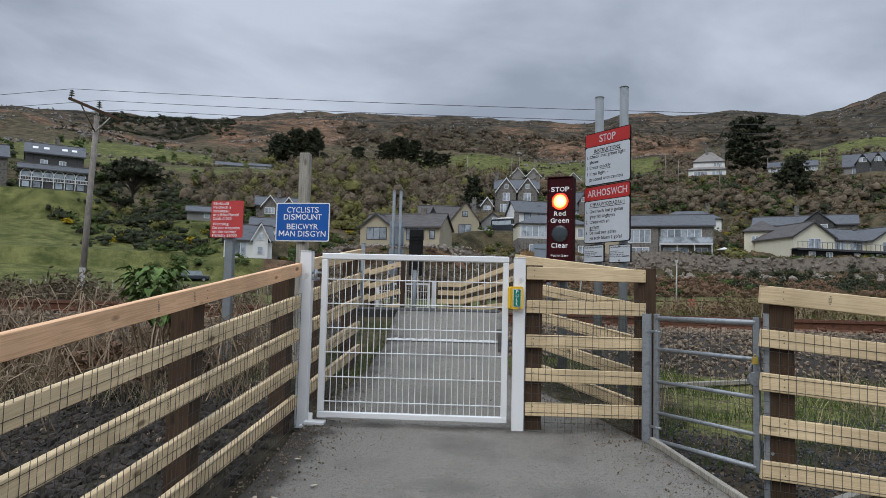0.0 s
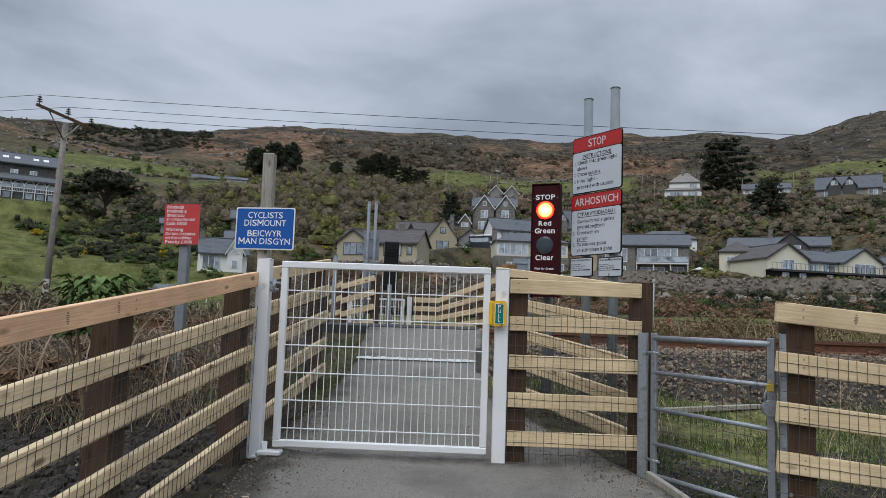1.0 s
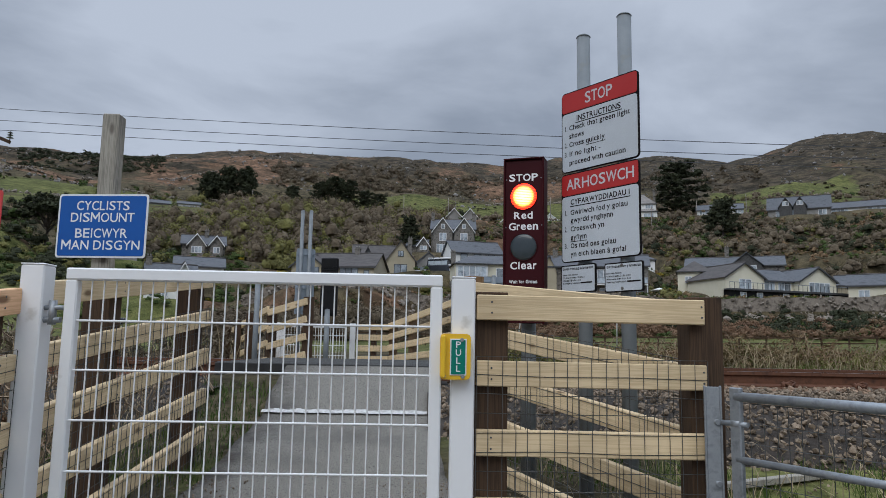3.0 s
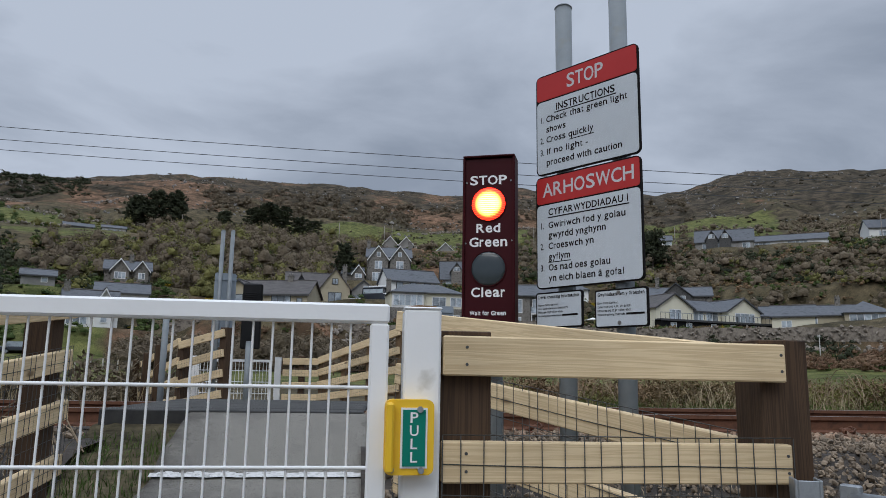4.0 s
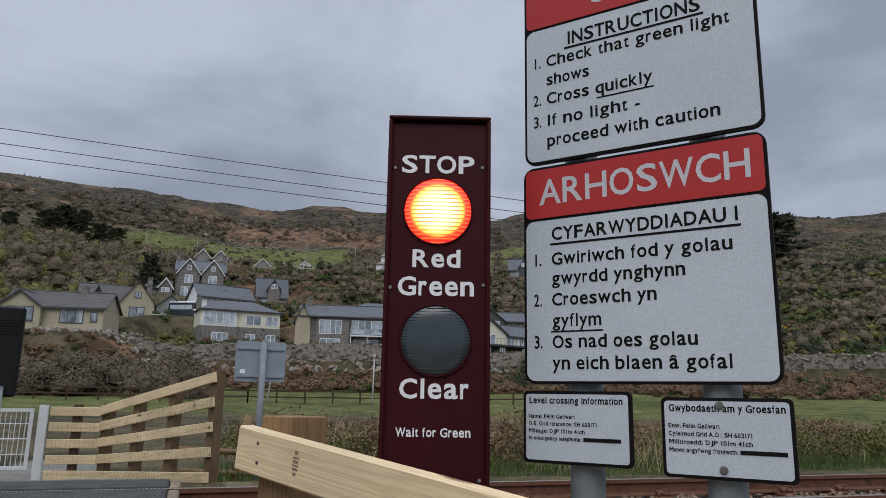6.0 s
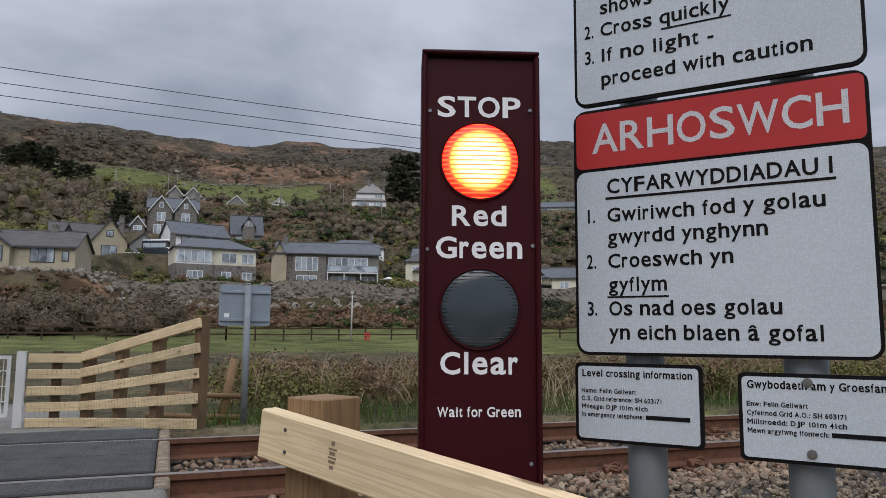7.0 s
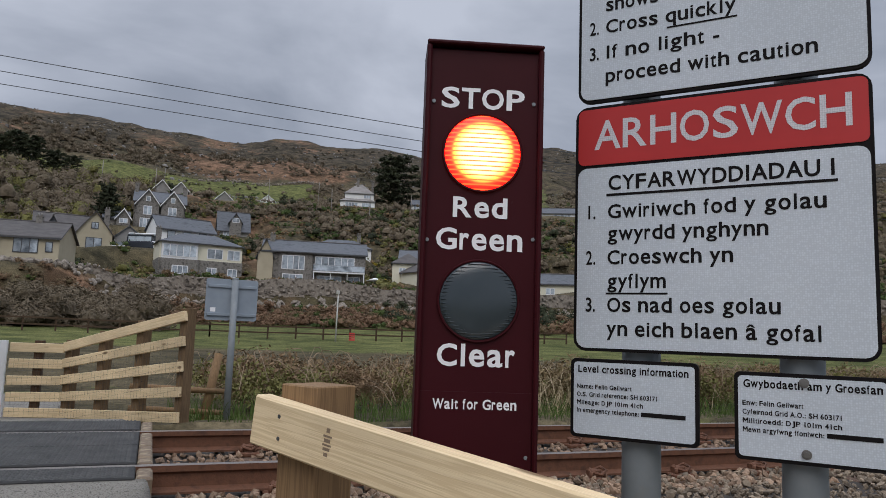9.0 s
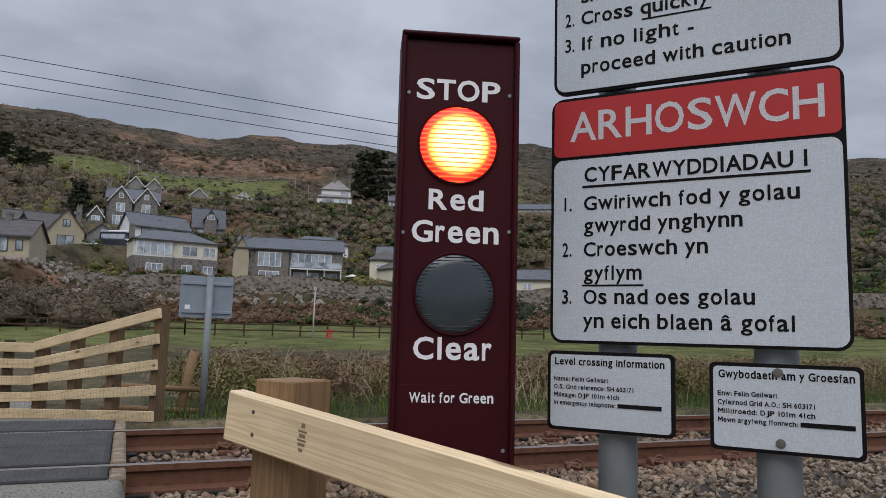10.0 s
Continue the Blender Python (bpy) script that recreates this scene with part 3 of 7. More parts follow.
# left side
house("grey stone house at the edge of the field", (-88.8, 122.8, 20.0), 0, M_SLATE, [(-4, 4.6, 0, 8, 5.2, 7.8, "x", M_STONE)], [(2.6, 3.2, 1.1, 1.3, 2, 0), (2.6, 0.8, 1.2, 1.2, 2, 0)])
terrace = house("tall dark stone house with white arched veranda", (-78.6, 128.9, 19.6), 0, M_SLATE, [(-4.6, 4.9, 0, 8, 6.8, 9.1, "x", M_DARKSTONE), (-5.4, 5.6, -2.2, 0, 3.6, 4.4, "x", M_DARKSTONE)],
                [(-1.6, 4.3, 1.2, 1.3, 2, 0), (1.4, 4.3, 1.2, 1.3, 2, 0)], [(0.4, 4.0, 8.6, 10.3)])
for k in range(6):
    cx = -4.3 + 1.75 * k
    bm = bmesh.new()
    for s in range(8):
        a0, a1 = math.pi * s / 8, math.pi * (s + 1) / 8
        rod(bm, (cx + 0.8 * math.cos(a0), -2.32, 2.5 + 0.8 * math.sin(a0)), (cx + 0.8 * math.cos(a1), -2.32, 2.5 + 0.8 * math.sin(a1)), 0.08, n=4, caps=False)
    box(bm, cx - 0.94, cx - 0.80, -2.4, -2.24, 0.0, 2.7)
    part("arch", bm, M_FRAME, terrace, "white veranda arch and column")
    bm = bmesh.new()
    box(bm, cx - 0.7, cx + 0.7, -2.27, -2.21, 1.9, 2.5 + 0.4)
    part("pane", bm, M_GLASS_SHEEN, terrace)
    if k != 2:
        bm = bmesh.new()
        box(bm, cx - 0.55, cx + 0.55, -2.27, -2.21, 0.15, 1.15)
        part("lower_pane", bm, M_GLASS_SHEEN, terrace)
bm = bmesh.new()
box(bm, -5.4, 5.6, -2.46, -2.40, 1.30, 1.42)
part("deck_edge", bm, M_FRAME, terrace)
bm = bmesh.new()
box(bm, -5.4, 5.6, -2.47, -2.41, 1.95, 2.05)
part("handrail", bm, M_FRAME, terrace)
for k in range(44):
    bm = bmesh.new()
    box(bm, -5.35 + 0.25 * k, -5.31 + 0.25 * k, -2.46, -2.42, 1.42, 1.95)
    part("baluster", bm, M_FRAME, terrace)
for wx in (-3.1, -1.3, 1.7, 3.3):
    bm = bmesh.new()
    slab(bm, [(wx - 0.45, 1.3, 7.80), (wx + 0.45, 1.3, 7.80), (wx + 0.45, 2.2, 8.32), (wx - 0.45, 2.2, 8.32)], 0.05)
    part("skylight", bm, M_FRAME, terrace, "pale roof window")
house("low grey barn on the hill pasture", (-88.5, 245.8, 45.1), 4, M_SLATE, [(-4.4, 4.4, 0, 6, 1.6, 3.0, "x", M_GREYWALL)])
house("low pale barn on the hill pasture", (-78.8, 249.1, 45.4), 0, M_SLATE, [(-3.6, 3.6, 0, 6, 1.7, 2.9, "x", M_WHITEWALL)], [(0, 0.3, 4, 0.9, 4, 0)])
house("dark stone house with two small gables", (-41.7, 145.5, 17.3), 0, M_SLATE, [(-4, 4, 1, 8, 2.6, 4.6, "x", M_STONE), (-2.8, 0.2, 0, 5, 2.5, 4.4, "y", M_STONE), (1.2, 3.6, 0, 5, 2.6, 4.2, "y", M_STONE)], [(-1.3, 0.7, 2.0, 1.3, 3, 0), (2.4, 0.8, 1.2, 1.2, 2, 0)], [(0.5, 4, 4, 5.6)], barge=True)
house("small grey cottage below the trees", (-51.4, 131.5, 14.9), 0, M_SLATE, [(-2.6, 2.4, 0, 5, 1.7, 2.8, "x", M_GREYWALL)], [(0.8, 0.5, 1.0, 0.9, 1, 0)])
house("white house with a small front gable", (-33.8, 106.1, 6.9), 4, M_SLATE, [(-3.3, 3.3, 0.6, 7, 2.7, 5.0, "x", M_WHITEWALL), (0.4, 2.6, 0, 4, 3.0, 5.0, "y", M_WHITEWALL)], [(-1.7, 0.2, 2.6, 2.1, 3, 0.6), (1.5, 2.6, 0.8, 1.0, 1, 0), (1.5, 0.5, 0.9, 1.2, 1, 0)], [(-3.0, 3.6, 4.6, 5.9)], barge=True)
house("grey roofed house behind the white house", (-35.0, 121.0, 11.6), 0, M_SLATE, [(-3.5, 4.0, 0, 6, 1.4, 3.0, "x", M_WHITEWALL)])
# middle
house("beige bungalow with broad windows", (-12.9, 115.0, 9.2), -19, M_SLATE_BROWN, [(-6.4, 6.4, 1.0, 8.8, 3.7, 6.0, "x", M_BEIGE), (-6.5, -1.2, 0, 5, 3.6, 5.6, "y", M_BEIGE)],
      [(-3.7, 1.5, 3.4, 2.0, 3, 0), (-3.6, -0.9, 2.1, 1.3, 2, 0), (2.4, 1.5, 3.0, 2.0, 3, 1.0), (5.2, 1.7, 0.9, 1.4, 1, 1.0), (2.0, -1.0, 1.8, 1.3, 2, 1.0)], [(2.6, 4.8, 5.4, 6.8)], frame_mat=M_DARKFRAME, barge="dark")
house("beige house with a steep front gable", (-6.0, 136.5, 13.7), 3, M_SLATE_BROWN, [(-5.6, 3, 1.2, 8.5, 3.0, 5.8, "x", M_GREYWALL), (0.2, 5.6, 0, 8, 2.6, 6.2, "y", M_BEIGE), (-4.2, -2.0, 0.3, 4, 2.9, 4.9, "y", M_SLATE)], [(2.9, 3.4, 1.1, 1.1, 2, 0), (2.9, 0.1, 2.4, 1.9, 2, 0), (-3.1, 2.9, 1.2, 1.1, 2, 0.3), (-2.9, 0.3, 2.8, 1.6, 3, 1.2)], [(5.0, 5, 4, 7.4)], frame_mat=M_DARKFRAME)
house("small stone house with white bargeboards", (-0.3, 166.6, 21.8), 0, M_SLATE, [(-2.3, 2.3, 0.8, 6, 1.6, 3.2, "x", M_STONE), (0.0, 2.6, 0, 5, 1.6, 3.4, "y", M_STONE)], [(1.3, 0.5, 1.6, 1.0, 2, 0)], barge=True)
house("small dark garage with a front gable", (2.1, 146.6, 16.0), 0, M_SLATE, [(-2.3, 2.3, 0, 6, 1.2, 3.2, "y", M_GREYWALL)], [(0.4, 1.2, 0.9, 1.0, 1, 0)])
house("large grey stone villa with twin gables", (7.9, 171.5, 22.0), 0, M_SLATE, [(-5.1, 5.1, 1.0, 10, 6.2, 9.0, "x", M_STONE), (-4.7, -0.2, 0, 8, 5.6, 8.6, "y", M_STONE), (0.3, 4.8, 0, 8, 5.6, 8.6, "y", M_STONE)],
      [(-2.4, 0.2, 2.8, 2.2, 4, -0.4), (-2.4, 3.2, 1.7, 1.9, 2, 0), (2.5, 3.2, 1.7, 1.9, 2, 0), (-2.4, 6.1, 0.9, 1.1, 1, 0), (2.5, 6.1, 0.9, 1.1, 1, 0), (2.5, 0.4, 1.7, 1.9, 2, 0)], [(-4.9, 5, 8.2, 10.4), (4.9, 5, 8.2, 10.4)], barge=True)
house("twin gabled house high behind the villa", (12.3, 216.3, 38.0), 0, M_SLATE, [(-4.4, -0.3, 0, 6, 1.2, 3.5, "y", M_GREYWALL), (0.4, 4.4, 0, 6, 1.2, 3.4, "y", M_GREYWALL)], [], barge=True)
house("white house with a long slate roof", (11.3, 142.5, 14.0), 20, M_SLATE, [(-4.8, 5.2, 0, 6.5, 4.9, 7.3, "x", M_WHITEWALL)], [(-2.6, 3.1, 1.4, 1.5, 1, 0), (0.2, 3.1, 1.4, 1.5, 1, 0), (3.0, 3.1, 1.4, 1.5, 1, 0)], barge="dark", frame_mat=M_DARKFRAME)
house("stone and cream house with wide upper windows", (12.6, 125.3, 9.6), 10, M_SLATE, [(-6.3, 6.3, 0.5, 8, 2.65, 2.7, "flat", M_STONE), (-6.2, 6.2, 0.62, 8, 5.2, 7.1, "hip", M_CREAM), (-6.1, -0.6, 0.0, 5, 2.6, 2.6, "flat", M_STONE), (-6.0, -0.7, 0.05, 5, 5.15, 6.7, "hip", M_FRAME)],
      [(-3.35, 2.9, 5.0, 1.9, 5, 0.05), (2.0, 3.0, 2.4, 1.6, 2, 0.62), (4.9, 3.0, 2.0, 1.6, 2, 0.62), (-3.2, 0.3, 2.4, 1.3, 3, 0), (1.6, 0.3, 1.5, 1.3, 2, 0.5), (4.8, 0.3, 1.5, 1.3, 2, 0.5)], [(-6.0, 5, 5.5, 7.6)])
house("small grey chalet with a roof dormer", (24.1, 176.3, 22.5), 4, M_SLATE, [(-3.4, 3.4, 0.6, 7, 1.8, 6.2, "x", M_GREYWALL), (-1.0, 1.6, 0, 4, 3.6, 5.4, "y", M_STONE)], [(0.3, 3.4, 1.6, 1.1, 2, 0), (-1.5, 0.2, 1.6, 1.2, 2, 0.6)])
house("small white gabled cottage at the meadow", (28.8, 236.2, 39.8), 0, M_SLATE, [(-2.8, 2.8, 0, 6, 1.3, 4.0, "y", M_GREYWALL)], [], barge=True)
house("low white gabled cottage at the meadow", (43.5, 244.1, 42.2), 0, M_SLATE, [(-2.7, 2.7, 0, 6, 1.2, 3.4, "y", M_WHITEWALL)], [], barge=True)
house("modern stone house with a long glass balcony", (29.2, 122.4, 9.2), 0, M_SLATE, [(-7.8, 8.6, 0.8, 8, 5.4, 7.4, "x", M_STONE), (-5.2, 0.0, 0, 6, 5.2, 6.9, "hip", M_STONE), (-8.6, -6.2, 0.5, 7, 4.6, 7.0, "y", M_BEIGE)],
      [(-3.0, 2.4, 3.6, 2.3, 4, 0), (3.6, 2.6, 6.4, 2.2, 6, 0.8), (-3.0, 0.1, 3.2, 1.6, 3, 0), (2.8, 0.1, 4.0, 1.6, 3, 0.8), (6.8, 0.1, 2.0, 1.6, 2, 0.8)], [(-6.6, 4, 6, 8.3)], balcony=(0.2, 8.4, 0.8, 2.3))
house("low white house behind the modern house", (42.4, 152.0, 17.2), 0, M_SLATE, [(-6.2, 6.2, 0, 7, 2.0, 4.1, "hip", M_WHITEWALL)], [(-2.5, 0.8, 2.0, 1.0, 2, 0), (4.4, 0.6, 1.8, 1.1, 2, 0)], [(3.6, 3, 3.6, 5.2)])
house("white hipped house high on the hill", (69.3, 227.5, 41.4), 0, M_SLATE_PALE, [(-4.6, 4.6, 1.4, 9, 5.2, 9.0, "hip", M_WHITEWALL), (-6.0, 5.0, 0, 3, 2.5, 3.6, "hip", M_WHITEWALL)], [(-2.4, 0.6, 4.0, 1.4, 4, 0), (2.4, 0.6, 3.0, 1.4, 3, 0), (2.6, 3.7, 2.4, 1.2, 3, 1.4)], [(-0.6, 4.4, 6.6, 10.4), (4.2, 4, 4.5, 9.6)])
house("long white bungalow on the hill", (88.9, 214.1, 40.6), 0, M_SLATE, [(-6.4, 6.4, 0, 7, 2.0, 4.0, "x", M_WHITEWALL)], [(-4.5, 0.6, 2.4, 1.2, 3, 0), (1, 0.6, 3.4, 1.2, 4, 0), (5.3, 0.6, 2.4, 1.2, 3, 0)])
house("pale blue grey dormer house on the hill", (98.8, 187.9, 35.6), 0, M_SLATE, [(-7.4, 7.4, 0.6, 8, 2.8, 6.4, "x", M_GREYWALL), (-4.6, -1.6, 0, 5, 3.4, 5.6, "y", M_DARKSTONE), (-1.2, 1.8, 0, 5, 3.4, 5.6, "y", M_DARKSTONE)], [(-3.1, 3.5, 1.7, 1.2, 2, 0), (0.3, 3.5, 1.7, 1.2, 2, 0), (-2, 0.5, 7, 1.9, 6, 0.6), (5.5, 0.6, 2.0, 1.6, 2, 0.6)])
# right
house("cream house with gables and a dark balcony", (49.7, 119.6, 9.2), 39, M_SLATE, [(0, 7.7, 0, 9.6, 3.7, 6.1, "y", M_CREAM, M_SLATE_BROWN), (7.7, 15.0, 1.6, 8.4, 3.7, 5.7, "x", M_CREAM), (15.0, 22.6, 0, 9.6, 3.7, 6.0, "y", M_CREAM), (-0.3, 23.6, -1.5, 0, 1.5, 1.6, "hip", M_BLACK)],
      [(3.9, 1.8, 2.4, 1.7, 2, 0), (9.6, 1.8, 3.2, 1.7, 3, 1.6), (13.2, 1.8, 2.6, 1.7, 2, 1.6), (19.0, 1.8, 4.4, 1.7, 4, 0), (2.2, 0.2, 1.2, 1.0, 2, -1.5), (5.4, 0.2, 1.2, 1.0, 2, -1.5), (10.6, 0.2, 1.2, 1.0, 2, -1.5), (14.8, 0.2, 1.2, 1.0, 2, -1.5), (19.4, 0.2, 1.4, 1.0, 2, -1.5)], [], balcony=(-0.3, 23.6, 0.0, 1.75), barge="dark")
house("grey house with a central gable behind the cream house", (60.2, 139.7, 14.6), 0, M_SLATE, [(-8.9, 8.6, 1, 8, 2.6, 4.5, "x", M_STONE), (-0.6, 4.8, 0, 8, 2.6, 4.9, "y", M_DARKSTONE)], [(2.1, 1.2, 3.4, 1.3, 3, 0), (-6, 0.8, 2, 1.2, 2, 1)], [(-1.4, 4.4, 4.2, 6.4)])
house("beige house with a glazed end gable", (80.6, 121.3, 8.2), 6, M_SLATE, [(-10, 6.2, 1.2, 8, 4.4, 6.2, "x", M_BEIGE), (3.0, 10.0, 0, 8, 4.6, 6.9, "hip", M_BEIGE)], [(6.4, 2.2, 5.4, 2.2, 5, 0), (-4, 2.0, 6, 1.8, 5, 1.2), (5.4, 0.1, 1.6, 1.5, 2, 0), (-6.5, 0.1, 2.0, 1.4, 2, 1.2)], [(2.6, 4.6, 5.8, 7.6)])
house("white gabled house below the pines", (147.1, 183.8, 40.2), 20, M_SLATE, [(-7.0, 7.0, 0.5, 8, 3.2, 6.0, "x", M_WHITEWALL), (2.0, 7.4, 0, 8, 3.2, 6.2, "y", M_WHITEWALL)], [(4.7, 0.8, 2.8, 1.8, 3, 0), (-2.6, 0.8, 4, 1.4, 4, 0.5)])
house("long low pale bungalow on the hill", (119.1, 191.8, 37.8), 0, M_SLATE, [(-10.6, 10.6, 0, 7, 2.2, 4.2, "x", M_WHITEWALL)], [(-6, 0.6, 4, 1.3, 4, 0), (3, 0.6, 5, 1.3, 5, 0)])
house("beige house at the end of the row", (101.0, 118.0, 7.6), 0, M_SLATE, [(-6.4, 6.4, 0, 8, 3.4, 5.4, "hip", M_BEIGE)], [(-2.6, 1.0, 3.4, 1.8, 3, 0), (3.0, 1.0, 2.4, 1.8, 2, 0)])
house("cream cottage behind the row", (71.9, 116.8, 9.0), 0, M_SLATE, [(-3.2, 3.2, 0, 6, 2.8, 4.6, "x", M_CREAM)], [(-1, 0.8, 1.6, 1.2, 2, 0)])
house("cream house with a brown roof", (48.3, 128.9, 11.0), 0, M_SLATE_BROWN, [(-2.8, 2.8, 0, 6, 3.6, 5.8, "hip", M_CREAM)], [(-1, 1.6, 1.2, 1.2, 2, 0), (1.3, 1.6, 1.2, 1.2, 2, 0)])

# parked van and cars above the wall
M_CARWHITE = material("white_car_paint", [(0.7, 0.7, 0.7), (0.75, 0.75, 0.75)], 0.25, bump=0, spec=0.6)
M_CARDARK = material("dark_car_paint", [(0.03, 0.035, 0.045), (0.04, 0.045, 0.055)], 0.25, bump=0, spec=0.6)


def vehicle(label, x, y, z, length, width, height, mat, turn=0, van=False):
    az = math.degrees(math.atan2(x - 0.85, y - 6.0))
    z = land(x, y)
    ob = thing("parked_van" if van else "parked_car", label, "van" if van else "car", (x, y, z), -az + turn)
    bm = bmesh.new()
    box(bm, -length / 2, length / 2, 0, width, 0.35, 0.55 * height + 0.1, 0.12)
    part("body", bm, mat, ob)
    bm = bmesh.new()
    a = 0.36 if not van else 0.46
    vs = box(bm, -length * a, length * (a - 0.06), 0.08, width - 0.08, 0.55 * height + 0.08, height)
    for v in vs:
        if v.co.z > height - 0.01:
            v.co.x *= 0.82 if not van else 0.95
    part("cabin", bm, mat if van else M_GLASS_SHEEN, ob)
    if van:
        bm = bmesh.new()
        box(bm, -length * 0.4, length * 0.38, 0.06, 0.1, 0.6 * height, 0.88 * height)
        part("side_window", bm, M_GLASS_SHEEN, ob)
        bm = bmesh.new()
        box(bm, length * 0.40, length * 0.515, 0.02, width - 0.02, 0.45, 0.60 * height, 0.08)
        part("bonnet", bm, M_CARWHITE, ob, "white bonnet")
        bm = bmesh.new()
        box(bm, -length * 0.2, length * 0.47, 0.04, width - 0.04, height - 0.05, height + 0.28, 0.1)
        part("high_roof", bm, M_CARWHITE, ob, "white high roof")
    for wx in (-length * 0.32, length * 0.32):
        for wy in (0.06, width - 0.22):
            bm = bmesh.new()
            rod(bm, (wx, wy - 0.08, 0.33), (wx, wy + 0.16, 0.33), 0.33, n=14)
            w = part("wheel", bm, M_BLACK, ob)
            bm = bmesh.new()
            rod(bm, (wx, wy - 0.1, 0.33), (wx, wy - 0.07, 0.33), 0.19, n=10)
            part("rim", bm, M_GALV, w)


SITES.append((3.8, 140.9, 14.7, 3.0))
vehicle("dark van with a pale cab on the forecourt", 3.8, 140.9, 0, 5.2, 2.1, 2.8, M_CARDARK, -28, True)
vehicle("white car parked beside the dark van", 0.9, 142.9, 0, 4.0, 1.7, 1.45, M_CARWHITE, -35)
vehicle("dark car parked at the edge of the field", -37.9, 96.0, 0, 4.2, 1.7, 1.5, M_CARDARK, 5)
vehicle("white car parked below the pines", 88.5, 124.0, 9.6, 4.4, 1.8, 1.5, M_CARWHITE, 8)
# garden parasol on the terrace of the modern house
par = thing("parasol", "pale garden parasol on a terrace", "parasol", (38.3, 117.5, 8.3))
bm = bmesh.new()
rod(bm, (0, 0, 0), (0, 0, 2.3), 0.03, n=6)
part("pole", bm, M_GALV, par)
bm = bmesh.new()
rod(bm, (0, 0, 1.9), (0, 0, 2.4), 1.5, 0.05, n=10)
part("canopy", bm, M_WHITEWALL, par)


# ---- ground, path, track ----
def smooth_band(v, a, b, soft):
    return max(0.0, min(1.0, (v - a) / soft, (b - v) / soft))


def land_cover(x, y):
    """Shares of pasture green, rust bracken and dark heath at a spot."""
    dx, dy = x - 0.85, y - 6.0
    r, az = math.hypot(dx, dy), math.degrees(math.atan2(dx, dy))
    n = noise.noise((x / 40, y / 40, 0.0)) + 0.5 * noise.noise((x / 13, y / 13, 5.0))
    green = 0.0
    if r > 22:
        green = max(green, smooth_band(r, 42, 98, 12) * (0.9 if az < 60 else 0.6))
        green = max(green, smooth_band(az, -60, -17, 3) * smooth_band(r, 40, 148, 6))
        green = max(green, smooth_band(az, -60, -15, 5) * smooth_band(r, 190, 350, 25) * (0.75 + 0.9 * n))
        green = max(green, smooth_band(az, -7.5, 15, 2) * smooth_band(r, 222, 375, 9) * (0.95 + 0.5 * n))
        green = max(green, smooth_band(az, 21, 33, 2) * smooth_band(r, 225, 400, 15) * (0.8 + 0.7 * n))
        if green < 0.2:
            green = max(0.0, 0.25 * n) if r < 420 else 0.0
    else:
        green = 0.22 + 0.7 * noise.noise((x * 0.7, y * 0.7, 2.0)) + (0.35 if 8 < y < 12 and 1.6 < x < 8 else 0)
        if x < -0.6 and y < 9.5:
            green = 0.0
    bracken = smooth_band(az, -24, -9, 4) * smooth_band(r, 350, 560, 40) * (0.8 + 0.9 * n)
    bracken = max(bracken, smooth_band(az, 2, 18, 3) * smooth_band(r, 365, 470, 25) * (0.9 + 0.8 * n))
    bracken = max(bracken, smooth_band(az, -60, -20, 5) * smooth_band(r, 330, 420, 25) * (0.5 + 1.2 * n))
    if r > 95 and bracken < 0.3:
        bracken = max(bracken, (0.28 if az < 14 else 0.08) + 0.55 * n)
    if 94 < r < 108:
        bracken = 0.42
    heath = 0.0
    if r < 22 and ((x < -0.6 and y < 9.2) or (x > 1.2 and y < 7.9)):
        heath, bracken, green = 1.0, 0.0, min(green, 0.2)
    if r > 300:
        heath = min(1.0, max(0.0, (r - 300) / 200)) * ((0.78 if az < 12 else 1.05) - 0.8 * n)
    return [min(1.0, max(0.0, v)) for v in (green, bracken, heath)]


